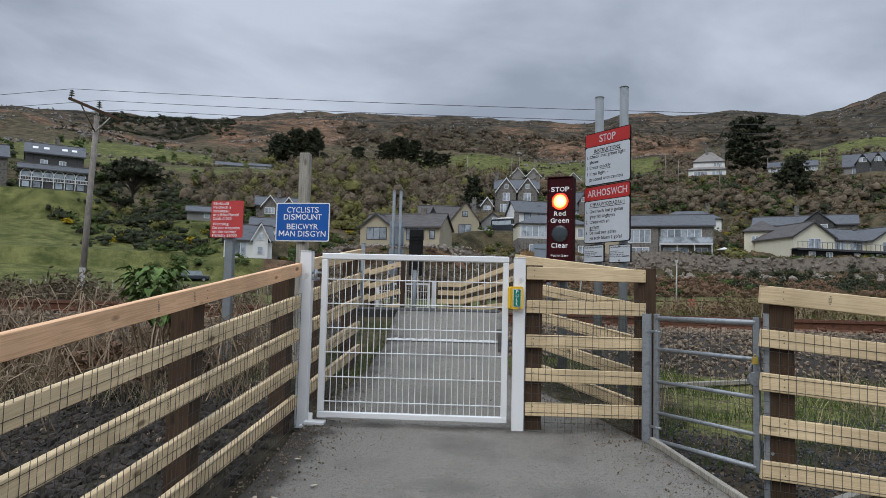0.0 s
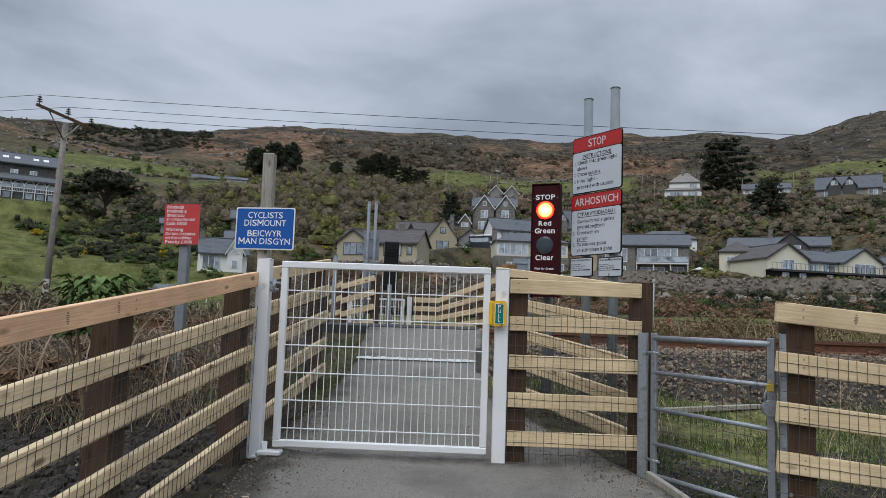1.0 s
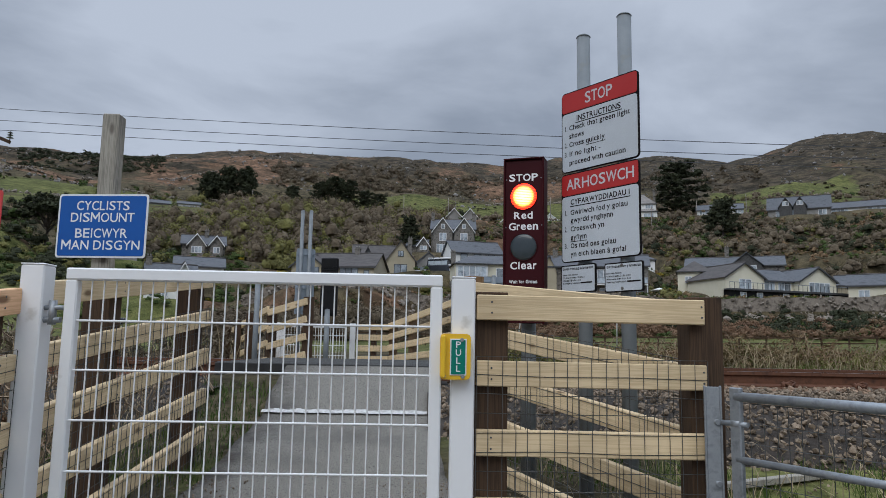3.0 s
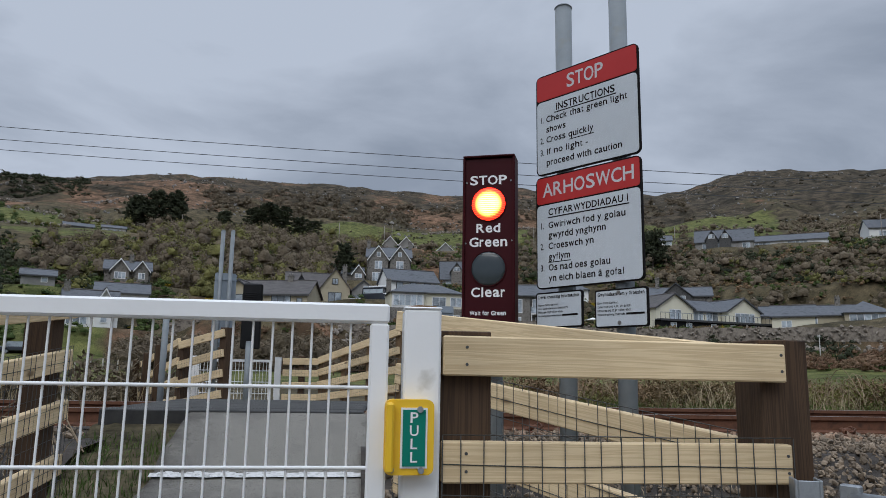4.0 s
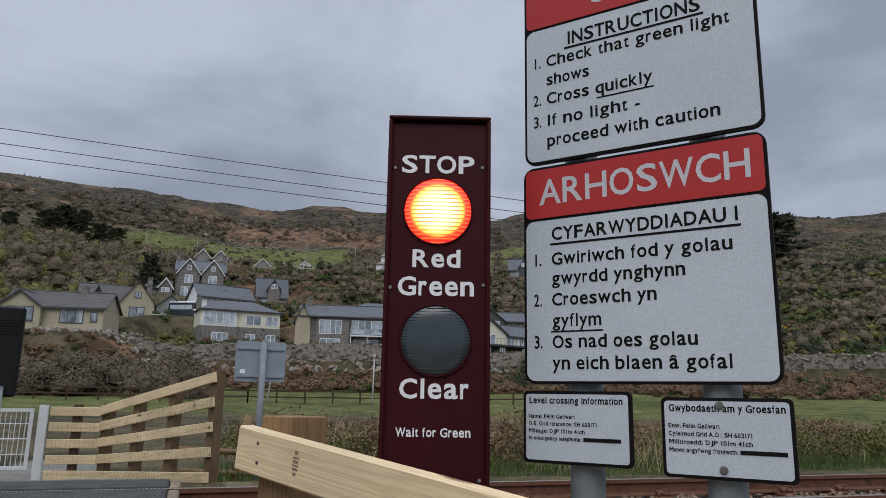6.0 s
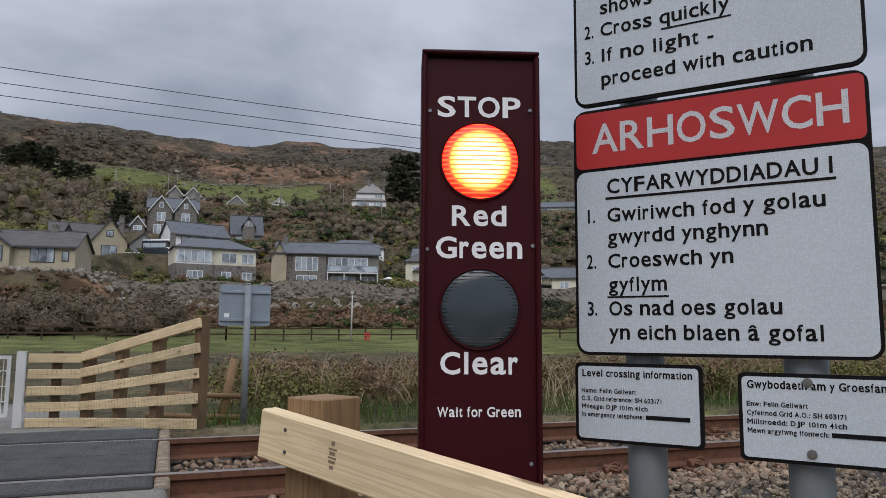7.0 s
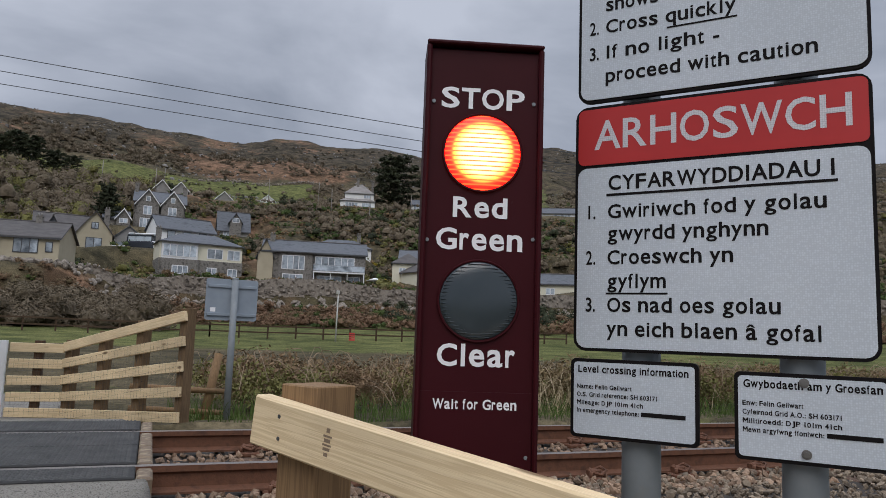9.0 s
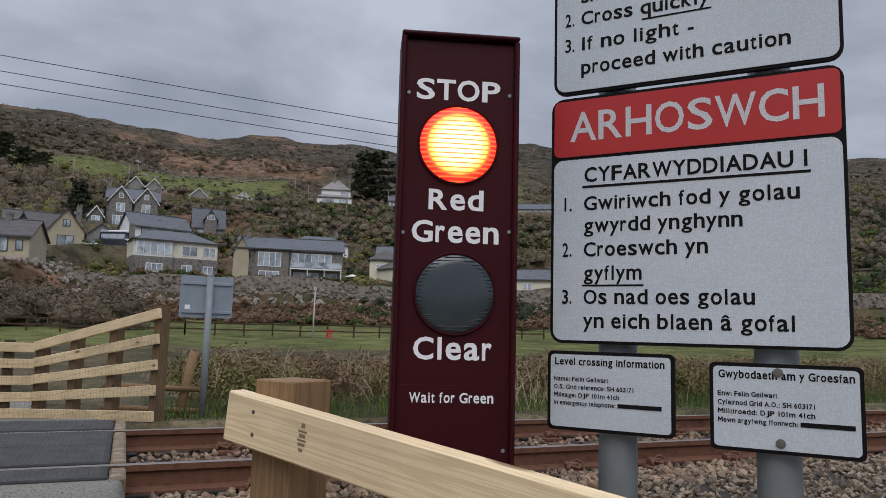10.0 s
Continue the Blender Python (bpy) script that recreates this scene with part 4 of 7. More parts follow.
def cover_material():
    m = bpy.data.materials.new("land_cover")
    m.use_nodes = True
    n, l = m.node_tree.nodes, m.node_tree.links
    b = n["Principled BSDF"]
    b.inputs["Roughness"].default_value, b.inputs["Specular IOR Level"].default_value = 0.95, 0.1
    geo = n.new("ShaderNodeNewGeometry")

    def noisy(scale, lo, hi, c0, c1):
        t = n.new("ShaderNodeTexNoise")
        t.inputs["Scale"].default_value, t.inputs["Detail"].default_value, t.inputs["Roughness"].default_value = scale, 9, 0.68
        l.new(geo.outputs["Position"], t.inputs["Vector"])
        r = n.new("ShaderNodeValToRGB")
        r.color_ramp.elements[0].position, r.color_ramp.elements[1].position = lo, hi
        r.color_ramp.elements[0].color, r.color_ramp.elements[1].color = (*c0, 1), (*c1, 1)
        l.new(t.outputs[0], r.inputs[0])
        return r.outputs[0], t

    near, _ = noisy(9.0, 0.34, 0.66, (0.45, 0.44, 0.42), (1.5, 1.45, 1.4))
    base, t0 = noisy(0.35, 0.38, 0.64, (0.040, 0.036, 0.022), (0.128, 0.108, 0.065))
    green, _ = noisy(0.4, 0.38, 0.62, (0.056, 0.070, 0.022), (0.150, 0.158, 0.058))
    rust, _ = noisy(0.22, 0.41, 0.61, (0.080, 0.052, 0.032), (0.205, 0.130, 0.084))
    heath, _ = noisy(0.17, 0.42, 0.62, (0.026, 0.023, 0.016), (0.098, 0.080, 0.056))
    out = base
    breakup = n.new("ShaderNodeTexNoise")
    breakup.inputs["Scale"].default_value, breakup.inputs["Detail"].default_value = 0.16, 8
    l.new(geo.outputs["Position"], breakup.inputs["Vector"])
    for name, colour in (("heath", heath), ("bracken", rust), ("green", green)):
        a = n.new("ShaderNodeAttribute")
        a.attribute_name = name
        s = n.new("ShaderNodeMath")
        s.operation = "ADD"
        l.new(a.outputs["Fac"], s.inputs[0])
        l.new(breakup.outputs[0], s.inputs[1])
        r = n.new("ShaderNodeMapRange")
        r.inputs["From Min"].default_value, r.inputs["From Max"].default_value = 0.88, 1.08
        l.new(s.outputs[0], r.inputs[0])
        mx = n.new("ShaderNodeMix")
        mx.data_type = "RGBA"
        l.new(r.outputs[0], mx.inputs["Factor"])
        l.new(out, mx.inputs["A"])
        l.new(colour, mx.inputs["B"])
        out = mx.outputs["Result"]
    grit = n.new("ShaderNodeMix")
    grit.data_type, grit.blend_type = "RGBA", "MULTIPLY"
    grit.inputs["Factor"].default_value = 1.0
    l.new(out, grit.inputs["A"])
    l.new(near, grit.inputs["B"])
    wide, _ = noisy(0.055, 0.36, 0.64, (0.72, 0.74, 0.70), (1.25, 1.2, 1.2))
    patchy = n.new("ShaderNodeMix")
    patchy.data_type, patchy.blend_type = "RGBA", "MULTIPLY"
    patchy.inputs["Factor"].default_value = 1.0
    l.new(grit.outputs["Result"], patchy.inputs["A"])
    l.new(wide, patchy.inputs["B"])
    l.new(patchy.outputs["Result"], b.inputs["Base Color"])
    t2 = n.new("ShaderNodeTexNoise")
    t2.inputs["Scale"].default_value, t2.inputs["Detail"].default_value = 3.0, 9
    l.new(geo.outputs["Position"], t2.inputs["Vector"])
    bp = n.new("ShaderNodeBump")
    bp.inputs["Strength"].default_value, bp.inputs["Distance"].default_value = 0.9, 0.15
    l.new(t2.outputs[0], bp.inputs["Height"])
    l.new(bp.outputs[0], b.inputs["Normal"])
    return m


M_LAND = cover_material()


def build_ground():
    azs = [-180 + 4 * k for k in range(27)] + [-70 + 0.5 * k for k in range(281)] + [74 + 4 * k for k in range(27)]
    azs = sorted({a for a in azs if a < 180})
    rs, r = [], 0.25
    while r < 4500:
        rs.append(r)
        r *= 1.035 if r < 60 or r > 700 else 1.016
    verts, cover = [(0.85, 6.0, land(0.85, 6.0))], [(0, 0, 0)]
    for r in rs:
        for a in azs:
            x, y = 0.85 + r * math.sin(radians(a)), 6.0 + r * math.cos(radians(a))
            verts.append((x, y, land(x, y)))
            cover.append(land_cover(x, y))
    n = len(azs)
    faces = [(0, 1 + (k + 1) % n, 1 + k) for k in range(n)]
    for i in range(len(rs) - 1):
        a, b = 1 + i * n, 1 + (i + 1) * n
        faces += [(a + k, a + (k + 1) % n, b + (k + 1) % n, b + k) for k in range(n)]
    me = bpy.data.meshes.new("ground")
    me.from_pydata(verts, [], faces)
    me.materials.append(M_LAND)
    for k, name in enumerate(("green", "bracken", "heath")):
        at = me.attributes.new(name, "FLOAT", "POINT")
        at.data.foreach_set("value", [c[k] for c in cover])
    me.polygons.foreach_set("use_smooth", [True] * len(me.polygons))
    return tagged(new("ground", me), "rough grassy coastal ground rising to a bracken hillside", "ground", kind="structure")


build_ground()


def strip(name, label, category, mat, left, right, y0, y1, dz, step=0.07, kind="structure", cross=40, wobble=0.0, down=0.25):
    """A path surface that follows the ramp, with skirts."""
    bm = bmesh.new()
    rows = []
    y = y0
    while y < y1 + 1e-6:
        l, r = left(y), right(y)
        row = []
        for k in range(cross + 1):
            x = l + (r - l) * k / cross
            e = wobble * noise.noise((x * 2, y * 2, 9.0)) if k in (0, cross) else 0
            row.append(bm.verts.new((x + e, y, path_z(y) + dz + 0.008 * noise.noise((x * 1.5, y * 1.5, 4.0)))))
        low0, low1 = row[0].co.copy(), row[-1].co.copy()
        row = [bm.verts.new((low0.x - 0.06, low0.y, low0.z - down))] + row + [bm.verts.new((low1.x + 0.06, low1.y, low1.z - down))]
        rows.append(row)
        y += step
    for a, b in zip(rows, rows[1:]):
        for k in range(len(a) - 1):
            f = bm.faces.new([a[k], a[k + 1], b[k + 1], b[k]])
            f.smooth = True
    for row, order in ((rows[0], 1), (rows[-1], -1)):
        bm.faces.new(row[::order])
    me = mesh_of(name, bm, mat)
    at = me.attributes.new("soil", "FLOAT", "POINT")
    dirt = []
    for v in me.vertices:
        x, y, _ = v.co
        l, r = left(y), right(y)
        reach = 0.55 if y < 7.5 else 0.5
        d = (0.9 if y < 7.5 else 0.62) * max(0.0, 1 - (x - l) / reach) + 0.5 * max(0.0, 1 - (r - x) / 0.25)
        d = max(d, 0.55 * max(0.0, 1 - abs(y - 7.62) / 0.22))
        dirt.append(d)
    at.data.foreach_set("value", dirt)
    return tagged(new(name, me), label, category, kind=kind)


strip("path", "worn grey asphalt path ramp up to the railway", "path", M_PATH,
      lambda y: lerp(y, (-6, 4.2, 7.6, 9.4, 10.5, 12.3), (-1.2, -0.72, -0.62, -0.46, -0.40, -0.45)),
      lambda y: lerp(y, (-6, 5.2, 6.4, 7.6, 9.5, 12.3), (3.3, 2.75, 2.42, 2.02, 1.10, 1.08)), -6.0, 12.22, 0.03, wobble=0.05)
strip("path_beyond", "grey asphalt path down from the far side of the railway", "path", M_PATH,
      lambda y: -1.2, lambda y: lerp(y, (15, 17.5, 24), (1.05, 0.4, 0.2)), 15.05, 24.0, 0.03, wobble=0.05)

M_LINE = material("worn_line_paint", [(0.34, 0.33, 0.31), (0.62, 0.61, 0.58), (0.20, 0.19, 0.17)], 0.8, scale=26, bump=0.6, bump_scale=70, detail=8)
# worn white stop line across the ramp
bm = bmesh.new()
for k in range(30):
    x0 = -0.42 + 1.42 * k / 30
    y0 = 10.93 + 0.01 * noise.noise((x0 * 9, 0, 0))
    w = 0.075 + 0.03 * noise.noise((x0 * 11, 3, 0))
    vs = [bm.verts.new((x, y, path_z(y) + 0.043)) for x, y in ((x0, y0), (x0 + 1.42 / 30, y0), (x0 + 1.42 / 30, y0 + w), (x0, y0 + w))]
    bm.faces.new(vs)
bmesh.ops.remove_doubles(bm, verts=bm.verts, dist=0.002)
tagged(new("stop_line", mesh_of("stop_line", bm, M_LINE)), "worn white painted stop line across the asphalt", "road marking", kind="structure")

# timber edging board on the open side of the path
edging = thing("timber_edging", "grey timber edging board along the asphalt path", "edging", kind="structure")
for a, b in (((2.14, 7.44), (2.50, 6.10)), ((2.50, 6.09), (2.95, 4.2))):
    board("board", (*a, path_z(a[1]) + 0.07), (*b, path_z(b[1]) + 0.07), 0.16, 0.04, M_OLDPOST, edging)


def rail_y(x, k):
    return RAIL_Y + 1.5 * k + RAIL_SLOPE * x


def rail_profile():
    return [(-0.035, 0), (0.035, 0), (0.035, -0.035), (0.010, -0.05), (0.010, -0.125), (0.07, -0.145), (0.07, -0.158), (-0.07, -0.158), (-0.07, -0.145), (-0.010, -0.125), (-0.010, -0.05), (-0.035, -0.035)]


track = thing("railway_track", "rusty steel rails on timber sleepers in stone ballast", "railway track", kind="structure")
for k in range(2):
    bm = bmesh.new()
    ends = []
    for x in (-70, -30, -10, 10, 30, 90):
        ends.append([bm.verts.new((x, rail_y(x, k) + py, RAIL_TOP + pz)) for py, pz in rail_profile()])
    for a, b in zip(ends, ends[1:]):
        for j in range(12):
            f = bm.faces.new([a[j], a[(j + 1) % 12], b[(j + 1) % 12], b[j]])
            f.material_index = 1 if j == 0 else 0
    bm.normal_update()
    bmesh.ops.recalc_face_normals(bm, faces=bm.faces)
    part("rail", bm, [M_RUST, M_RAILHEAD], track, "rusty rail with a worn bright head")
bm = bmesh.new()
box(bm, -0.13, 0.13, -0.55, 2.05, -0.13, 0, 0.012)
sleeper_mesh = mesh_of("sleeper", bm, M_SLEEPER)
bm = bmesh.new()
box(bm, -0.09, 0.09, -0.18, 0.18, 0, 0.035, 0.008)
for sy in (-1, 1):
    box(bm, -0.05, 0.05, sy * 0.085 - 0.03, sy * 0.085 + 0.03, 0.03, 0.085, 0.008)
    for sx in (-0.055, 0.055):
        rod(bm, (sx, sy * 0.14, 0.03), (sx, sy * 0.14, 0.075), 0.014, n=6)
# spring clip
tube_curve(bm, [(0.0, -0.06, 0.07), (0.05, -0.09, 0.10), (0.07, -0.14, 0.08), (0.02, -0.16, 0.055), (-0.04, -0.12, 0.07), (-0.03, -0.075, 0.085)], 0.012, 6)
chair_mesh = mesh_of("rail_chair", bm, M_RUST)
for k in range(-14, 26):
    x = 0.75 * k + 0.35
    if -1.3 < x < 1.25:
        continue
    s = new("sleeper", sleeper_mesh)
    s.parent, s.matrix_basis = track, pose(x, rail_y(x, 0), RAIL_TOP - 0.19, 0, 0, math.degrees(RAIL_SLOPE))
    for j in range(2):
        c = new("rail_chair", chair_mesh)
        c.parent, c.matrix_basis = s, pose(0, 1.5 * j, 0.0, 0, 0, random.uniform(-3, 3))

# crossing deck: dark panels with worn timber end blocks
deck = thing("crossing_deck", "dark rubber crossing panels with worn timber end blocks", "crossing deck", kind="structure")
for y0, y1 in ((-0.40, -0.06), (0.07, 0.76), (0.765, 1.43), (1.56, 2.12)):
    for x0, x1 in ((-1.19, 1.04),):
        bm = bmesh.new()
        box(bm, x0, x1, y0, y1, -0.14, 0.012, 0.008)
        part("deck_panel", bm, M_DECK, deck, m=pose(0, RAIL_Y, RAIL_TOP - 0.004, 0, 0, math.degrees(RAIL_SLOPE)))
        # raised diamond tread
        bm = bmesh.new()
        step = 0.030
        nx, ny = int((x1 - x0 - 0.02) / step), int((y1 - y0 - 0.02) / step)
        for i in range(nx):
            for j in range(ny):
                cx, cy, t = x0 + 0.022 + i * step, y0 + 0.022 + j * step, (1 if (i + j) % 2 else -1)
                ux, uy = 0.014, 0.009 * t
                px, py = -0.0032 * t, 0.0042
                vs = [bm.verts.new((cx + a * ux + b * px, cy + a * uy + b * py, 0.0125 + c)) for a, b, c in ((-1, -1, 0), (1, -1, 0), (1, 1, 0), (-1, 1, 0))]
                top = bm.verts.new((cx, cy, 0.021))
                for q in range(4):
                    bm.faces.new([vs[q], vs[(q + 1) % 4], top])
        part("tread", bm, M_TREAD, deck, m=pose(0, RAIL_Y, RAIL_TOP - 0.004, 0, 0, math.degrees(RAIL_SLOPE)))
    bm = bmesh.new()
    box(bm, 1.045, 1.13, y0 + 0.02, y1 - 0.02, -0.13, 0.0, 0.012)
    part("end_block", bm, M_DECKEDGE, deck, "worn yellow-painted timber end block", m=pose(0, RAIL_Y, RAIL_TOP, 0, 0, math.degrees(RAIL_SLOPE)))


# ---- gate and its posts ----
gate = thing("pedestrian_gate", "shut white steel mesh gate across the path", "gate")
bm = bmesh.new()
gx0, gx1, gz0, gz1, gy = -0.53, 1.02, 0.085, 1.435, 7.59
box(bm, gx0, gx1, gy, gy + 0.05, gz1 - 0.05, gz1, 0.006)
part("rail", bm, M_WHITE, gate)
bm = bmesh.new()
box(bm, gx0, gx1, gy, gy + 0.05, gz0, gz0 + 0.05, 0.006)
part("rail", bm, M_WHITE, gate)
for x in (gx0, gx1 - 0.05):
    bm = bmesh.new()
    box(bm, x, x + 0.05, gy + 0.0015, gy + 0.0485, gz0 + 0.05, gz1 - 0.05, 0.006)
    part("stile", bm, M_WHITE, gate)
for k in range(1, 29):
    bm = bmesh.new()
    x = gx0 + 0.05 + k * 0.05
    rod(bm, (x, gy + 0.025, gz0 + 0.048), (x, gy + 0.025, gz1 - 0.048), 0.0032, n=6, caps=False)
    part("bar", bm, M_WHITE, gate)
for k in range(6):
    bm = bmesh.new()
    z = gz1 - 0.216 - k * 0.2
    rod(bm, (gx0 + 0.048, gy + 0.018, z), (gx1 - 0.048, gy + 0.018, z), 0.0048, n=6, caps=False)
    part("cross_bar", bm, M_WHITE, gate)
for z in (0.06, 1.27):
    bm = bmesh.new()
    if z < 0.5:
        box(bm, gx0 - 0.10, gx0 + 0.07, gy - 0.045, gy + 0.06, z - 0.035, z, 0.008)
        rod(bm, (gx0 - 0.055, gy, z - 0.09), (gx0 - 0.055, gy, z + 0.06), 0.022, n=10)
        box(bm, gx0 - 0.14, gx0 - 0.02, gy - 0.04, gy + 0.02, z - 0.06, z - 0.035, 0.006)
        part("hinge", bm, M_WHITE, gate, "white bottom pivot hinge")
    else:
        rod(bm, (gx0 - 0.10, gy + 0.03, z), (gx0 + 0.01, gy + 0.03, z), 0.011, n=8)
        rod(bm, (gx0 - 0.10, gy + 0.03, z - 0.05), (gx0 - 0.02, gy + 0.03, z - 0.05), 0.013, n=8)
        rod(bm, (gx0 - 0.055, gy + 0.03, z - 0.07), (gx0 - 0.055, gy + 0.03, z + 0.03), 0.016, n=8)
        part("hinge", bm, M_GALV, gate, "grey steel top hinge")


def gate_post(x0, y0, z0, z1, label):
    ob = thing("gate_post", label, "post", (x0, y0, z0))
    bm = bmesh.new()
    box(bm, 0, 0.098, 0, 0.098, -0.25, z1 - z0, 0.006)
    part("shaft", bm, M_WHITE, ob)
    bm = bmesh.new()
    box(bm, -0.002, 0.1, -0.002, 0.1, z1 - z0, z1 - z0 + 0.006, 0.003)
    part("cap", bm, M_WHITE, ob)
    return ob


gate_post(-0.715, 7.59, 0.0, 1.445, "white square steel hinge post in the asphalt")
right_post = gate_post(1.06, 7.60, 0.0, 1.425, "white square steel latch post with a pull handle")

pull = thing("pull_handle", "yellow pull handle plate with a green label", "handle", (1.075, 7.60, 1.10))
bm = bmesh.new()
rounded_plate(bm, -0.062, 0.062, -0.092, 0.092, -0.05, 0.05, 0.018)
part("body", bm, M_YELLOW, pull)
bm = bmesh.new()
box(bm, -0.060, -0.040, -0.075, -0.045, -0.085, 0.085, 0.005)
part("grip", bm, M_YELLOW, pull)
bm = bmesh.new()
box(bm, -0.022, 0.045, -0.0535, -0.0495, -0.075, 0.072)
part("label_border", bm, M_LETTER, pull, "white border of the label")
bm = bmesh.new()
box(bm, -0.017, 0.040, -0.0565, -0.0530, -0.070, 0.067)
part("label_panel", bm, M_GREENPLATE, pull, "dark green label panel")
for k, c in enumerate("PULL"):
    text_part(c, 0.036, M_LETTER, pull, pose(0.0115, -0.0566, 0.036 - 0.032 * k, 90), bold=0.012, align="CENTER")
for px, pz in ((0.026, 0.068), (0.030, -0.080), (-0.045, -0.078)):
    bm = bmesh.new()
    rod(bm, (px, -0.062, pz), (px, -0.05, pz), 0.008, n=8)
    part("screw", bm, M_GALV, pull)


# ---- timber fences with wire netting ----
def netting(bm, a, b, low, high, step=0.052, rise=0.075, off=(0, 0, 0), r=0.0018):
    """Square netting between two upright lines at a and b (points at rail top height), from low to high below them."""
    a, b = Vector(a) + Vector(off), Vector(b) + Vector(off)
    n = max(1, int((b - a).length / step))
    for k in range(n + 1):
        p = a.lerp(b, k / n)
        j = 0.006 * math.sin(k * 1.7)
        rod(bm, p - Vector((0, 0, low)), p - Vector((j, 0, high)), r, n=3, caps=False)
    m = int((low - high) / rise)
    for k in range(m + 1):
        d = Vector((0, 0, high + (low - high) * k / m))
        q = [a.lerp(b, t) - d + Vector((0, 0, 0.004 * math.sin(9 * t + k))) for t in (0, 0.33, 0.66, 1)]
        tube_curve(bm, q, r, 3)


def fence(label, a, b, rails=5, gap=0.27, post_at=(), post_h=None, height=0.105, side=1, warm=False, net=True, post_w=0.14, group="timber fences", overhang=0.0, post_mat=None, thick=0.042, ground=1.345, nails=True, gap_b=None, wire=0.0018):
    """A post and rail fence whose top rail's top edge runs from a to b. side: on which side of the posts the rails are nailed."""
    a, b = Vector(a), Vector(b)
    flat = (b - a)
    flat.z = 0
    length = flat.length
    flat.normalize()
    out = Vector((-flat.y, flat.x, 0)) * side
    ob = thing("timber_fence", label, "fence", tuple(a - Vector((0, 0, ground))), group=group)
    inv = ob.matrix_world.inverted()
    for k in range(rails):
        d = Vector((0, 0, gap * k + random.uniform(-0.006, 0.006)))
        jit = Vector((0, 0, random.uniform(-0.006, 0.006)))
        p, q = a - d - flat * overhang, b - Vector((0, 0, (gap_b or gap) * k)) + jit + flat * random.uniform(0, 0.012)
        r = board("rail", p, q, height, thick, M_RAIL_WARM if warm and k == 0 else M_RAIL, ob, 0.004)
        if nails:
            for t in post_at:
                c = p.lerp(q, min(0.985, max(0.015, t)))
                for dz in (0.03, 0.075):
                    bm = bmesh.new()
                    rod(bm, c + out * (thick / 2 - 0.001) - Vector((0, 0, dz)), c + out * (thick / 2 + 0.0015) - Vector((0, 0, dz)), 0.0045, n=6)
                    part("nail", bm, M_WIRE, ob, m=inv)
    for t in post_at:
        c = a.lerp(b, t) - out * (thick / 2 + post_w / 2 + 0.001)
        top = post_h if post_h is not None else 0.03
        bm = bmesh.new()
        box(bm, -post_w / 2, post_w / 2, -post_w / 2, post_w / 2, -ground - 0.3, top, 0.003)
        part("post", bm, post_mat or M_POST, ob, m=inv @ Matrix.Translation(c) @ pose(0, 0, 0, 0, 0, math.degrees(math.atan2(flat.y, flat.x))))
    if net:
        bm = bmesh.new()
        netting(bm, a, b, ground - 0.02, gap - 0.02, off=out * (thick / 2 + 0.003), r=wire)
        part("wire_netting", bm, M_WIRE, ob, "square galvanised wire netting", m=inv)
    return ob


# near side, left of the path, down to the camera's start
fence("new pale timber rails on brown posts with wire netting", (-1.17, 1.0, 0.47), (-0.72, 7.585, 1.345), post_at=(0.02, 0.22, 0.43, 0.738, 0.985), side=-1, warm=True, post_h=-0.06)
# left of the path between gate and track
fence("pale timber rails beside the ramp to the track", (-0.69, 7.71, 1.39), (-0.60, 9.85, 1.63), post_at=(0.35, 0.95), side=-1, post_h=0.01)
# short panel beside the gate
fence("short pale timber panel between brown posts beside the gate", (1.165, 7.625, 1.355), (2.125, 7.625, 1.350), post_at=(0.065, 1.02), side=-1, post_h=0.018, gap=0.273, post_w=0.145)
# slanting panel that narrows the path towards the track
fence("slanting pale timber panel beside the signal and notices", (2.15, 7.70, 1.34), (1.165, 9.525, 1.585), post_at=(0.96,), side=1, post_h=0.035, gap=0.27, post_w=0.115, post_mat=M_POST_TOP)
# right of the small metal gate
fence("pale timber rails on brown posts beside the metal gate", (2.60, 6.44, 1.205), (5.6, 6.12, 0.93), post_at=(0.045, 0.5, 0.95), side=-1, post_h=-0.005, gap=0.277, post_w=0.15, height=0.115, ground=1.30)


# ---- small galvanised gate ----
mg = thing("metal_gate", "shut galvanised tubular steel gate with a padlock", "gate")
ga, gb = Vector((2.175, 7.44, 0)), Vector((2.625, 6.575, 0))
gd = (gb - ga).normalized()
for k, z in enumerate((0.965, 0.725, 0.475, 0.235, 0.02)):
    bm = bmesh.new()
    rod(bm, ga + Vector((0, 0, z)), gb + Vector((0, 0, z)), 0.019 if k in (0, 4) else 0.0145, n=10)
    part("bar", bm, M_GALV, mg)
for p in (ga, gb):
    bm = bmesh.new()
    box(bm, -0.025, 0.025, -0.012, 0.012, -0.01, 1.0, 0.004)
    part("stile", bm, M_GALV, mg, m=Matrix.Translation(p) @ pose(0, 0, 0, 0, 0, math.degrees(math.atan2(gd.y, gd.x))))
for z in (0.86, 0.12):
    bm = bmesh.new()
    rod(bm, ga - gd * 0.07 + Vector((0, 0, z)), ga + gd * 0.05 + Vector((0, 0, z)), 0.011, n=8)
    rod(bm, ga - gd * 0.02 + Vector((0, 0, z)), ga + gd * 0.02 + Vector((0, 0, z)), 0.018, n=6)
    part("hinge", bm, M_GALV, mg)
bm = bmesh.new()
rod(bm, gb - gd * 0.01 + Vector((-0.02, -0.02, 0.60)), gb - gd * 0.01 + Vector((-0.02, -0.06, 0.60)), 0.045, n=12)
part("latch", bm, M_GALV, mg, "round steel latch plate")
bm = bmesh.new()
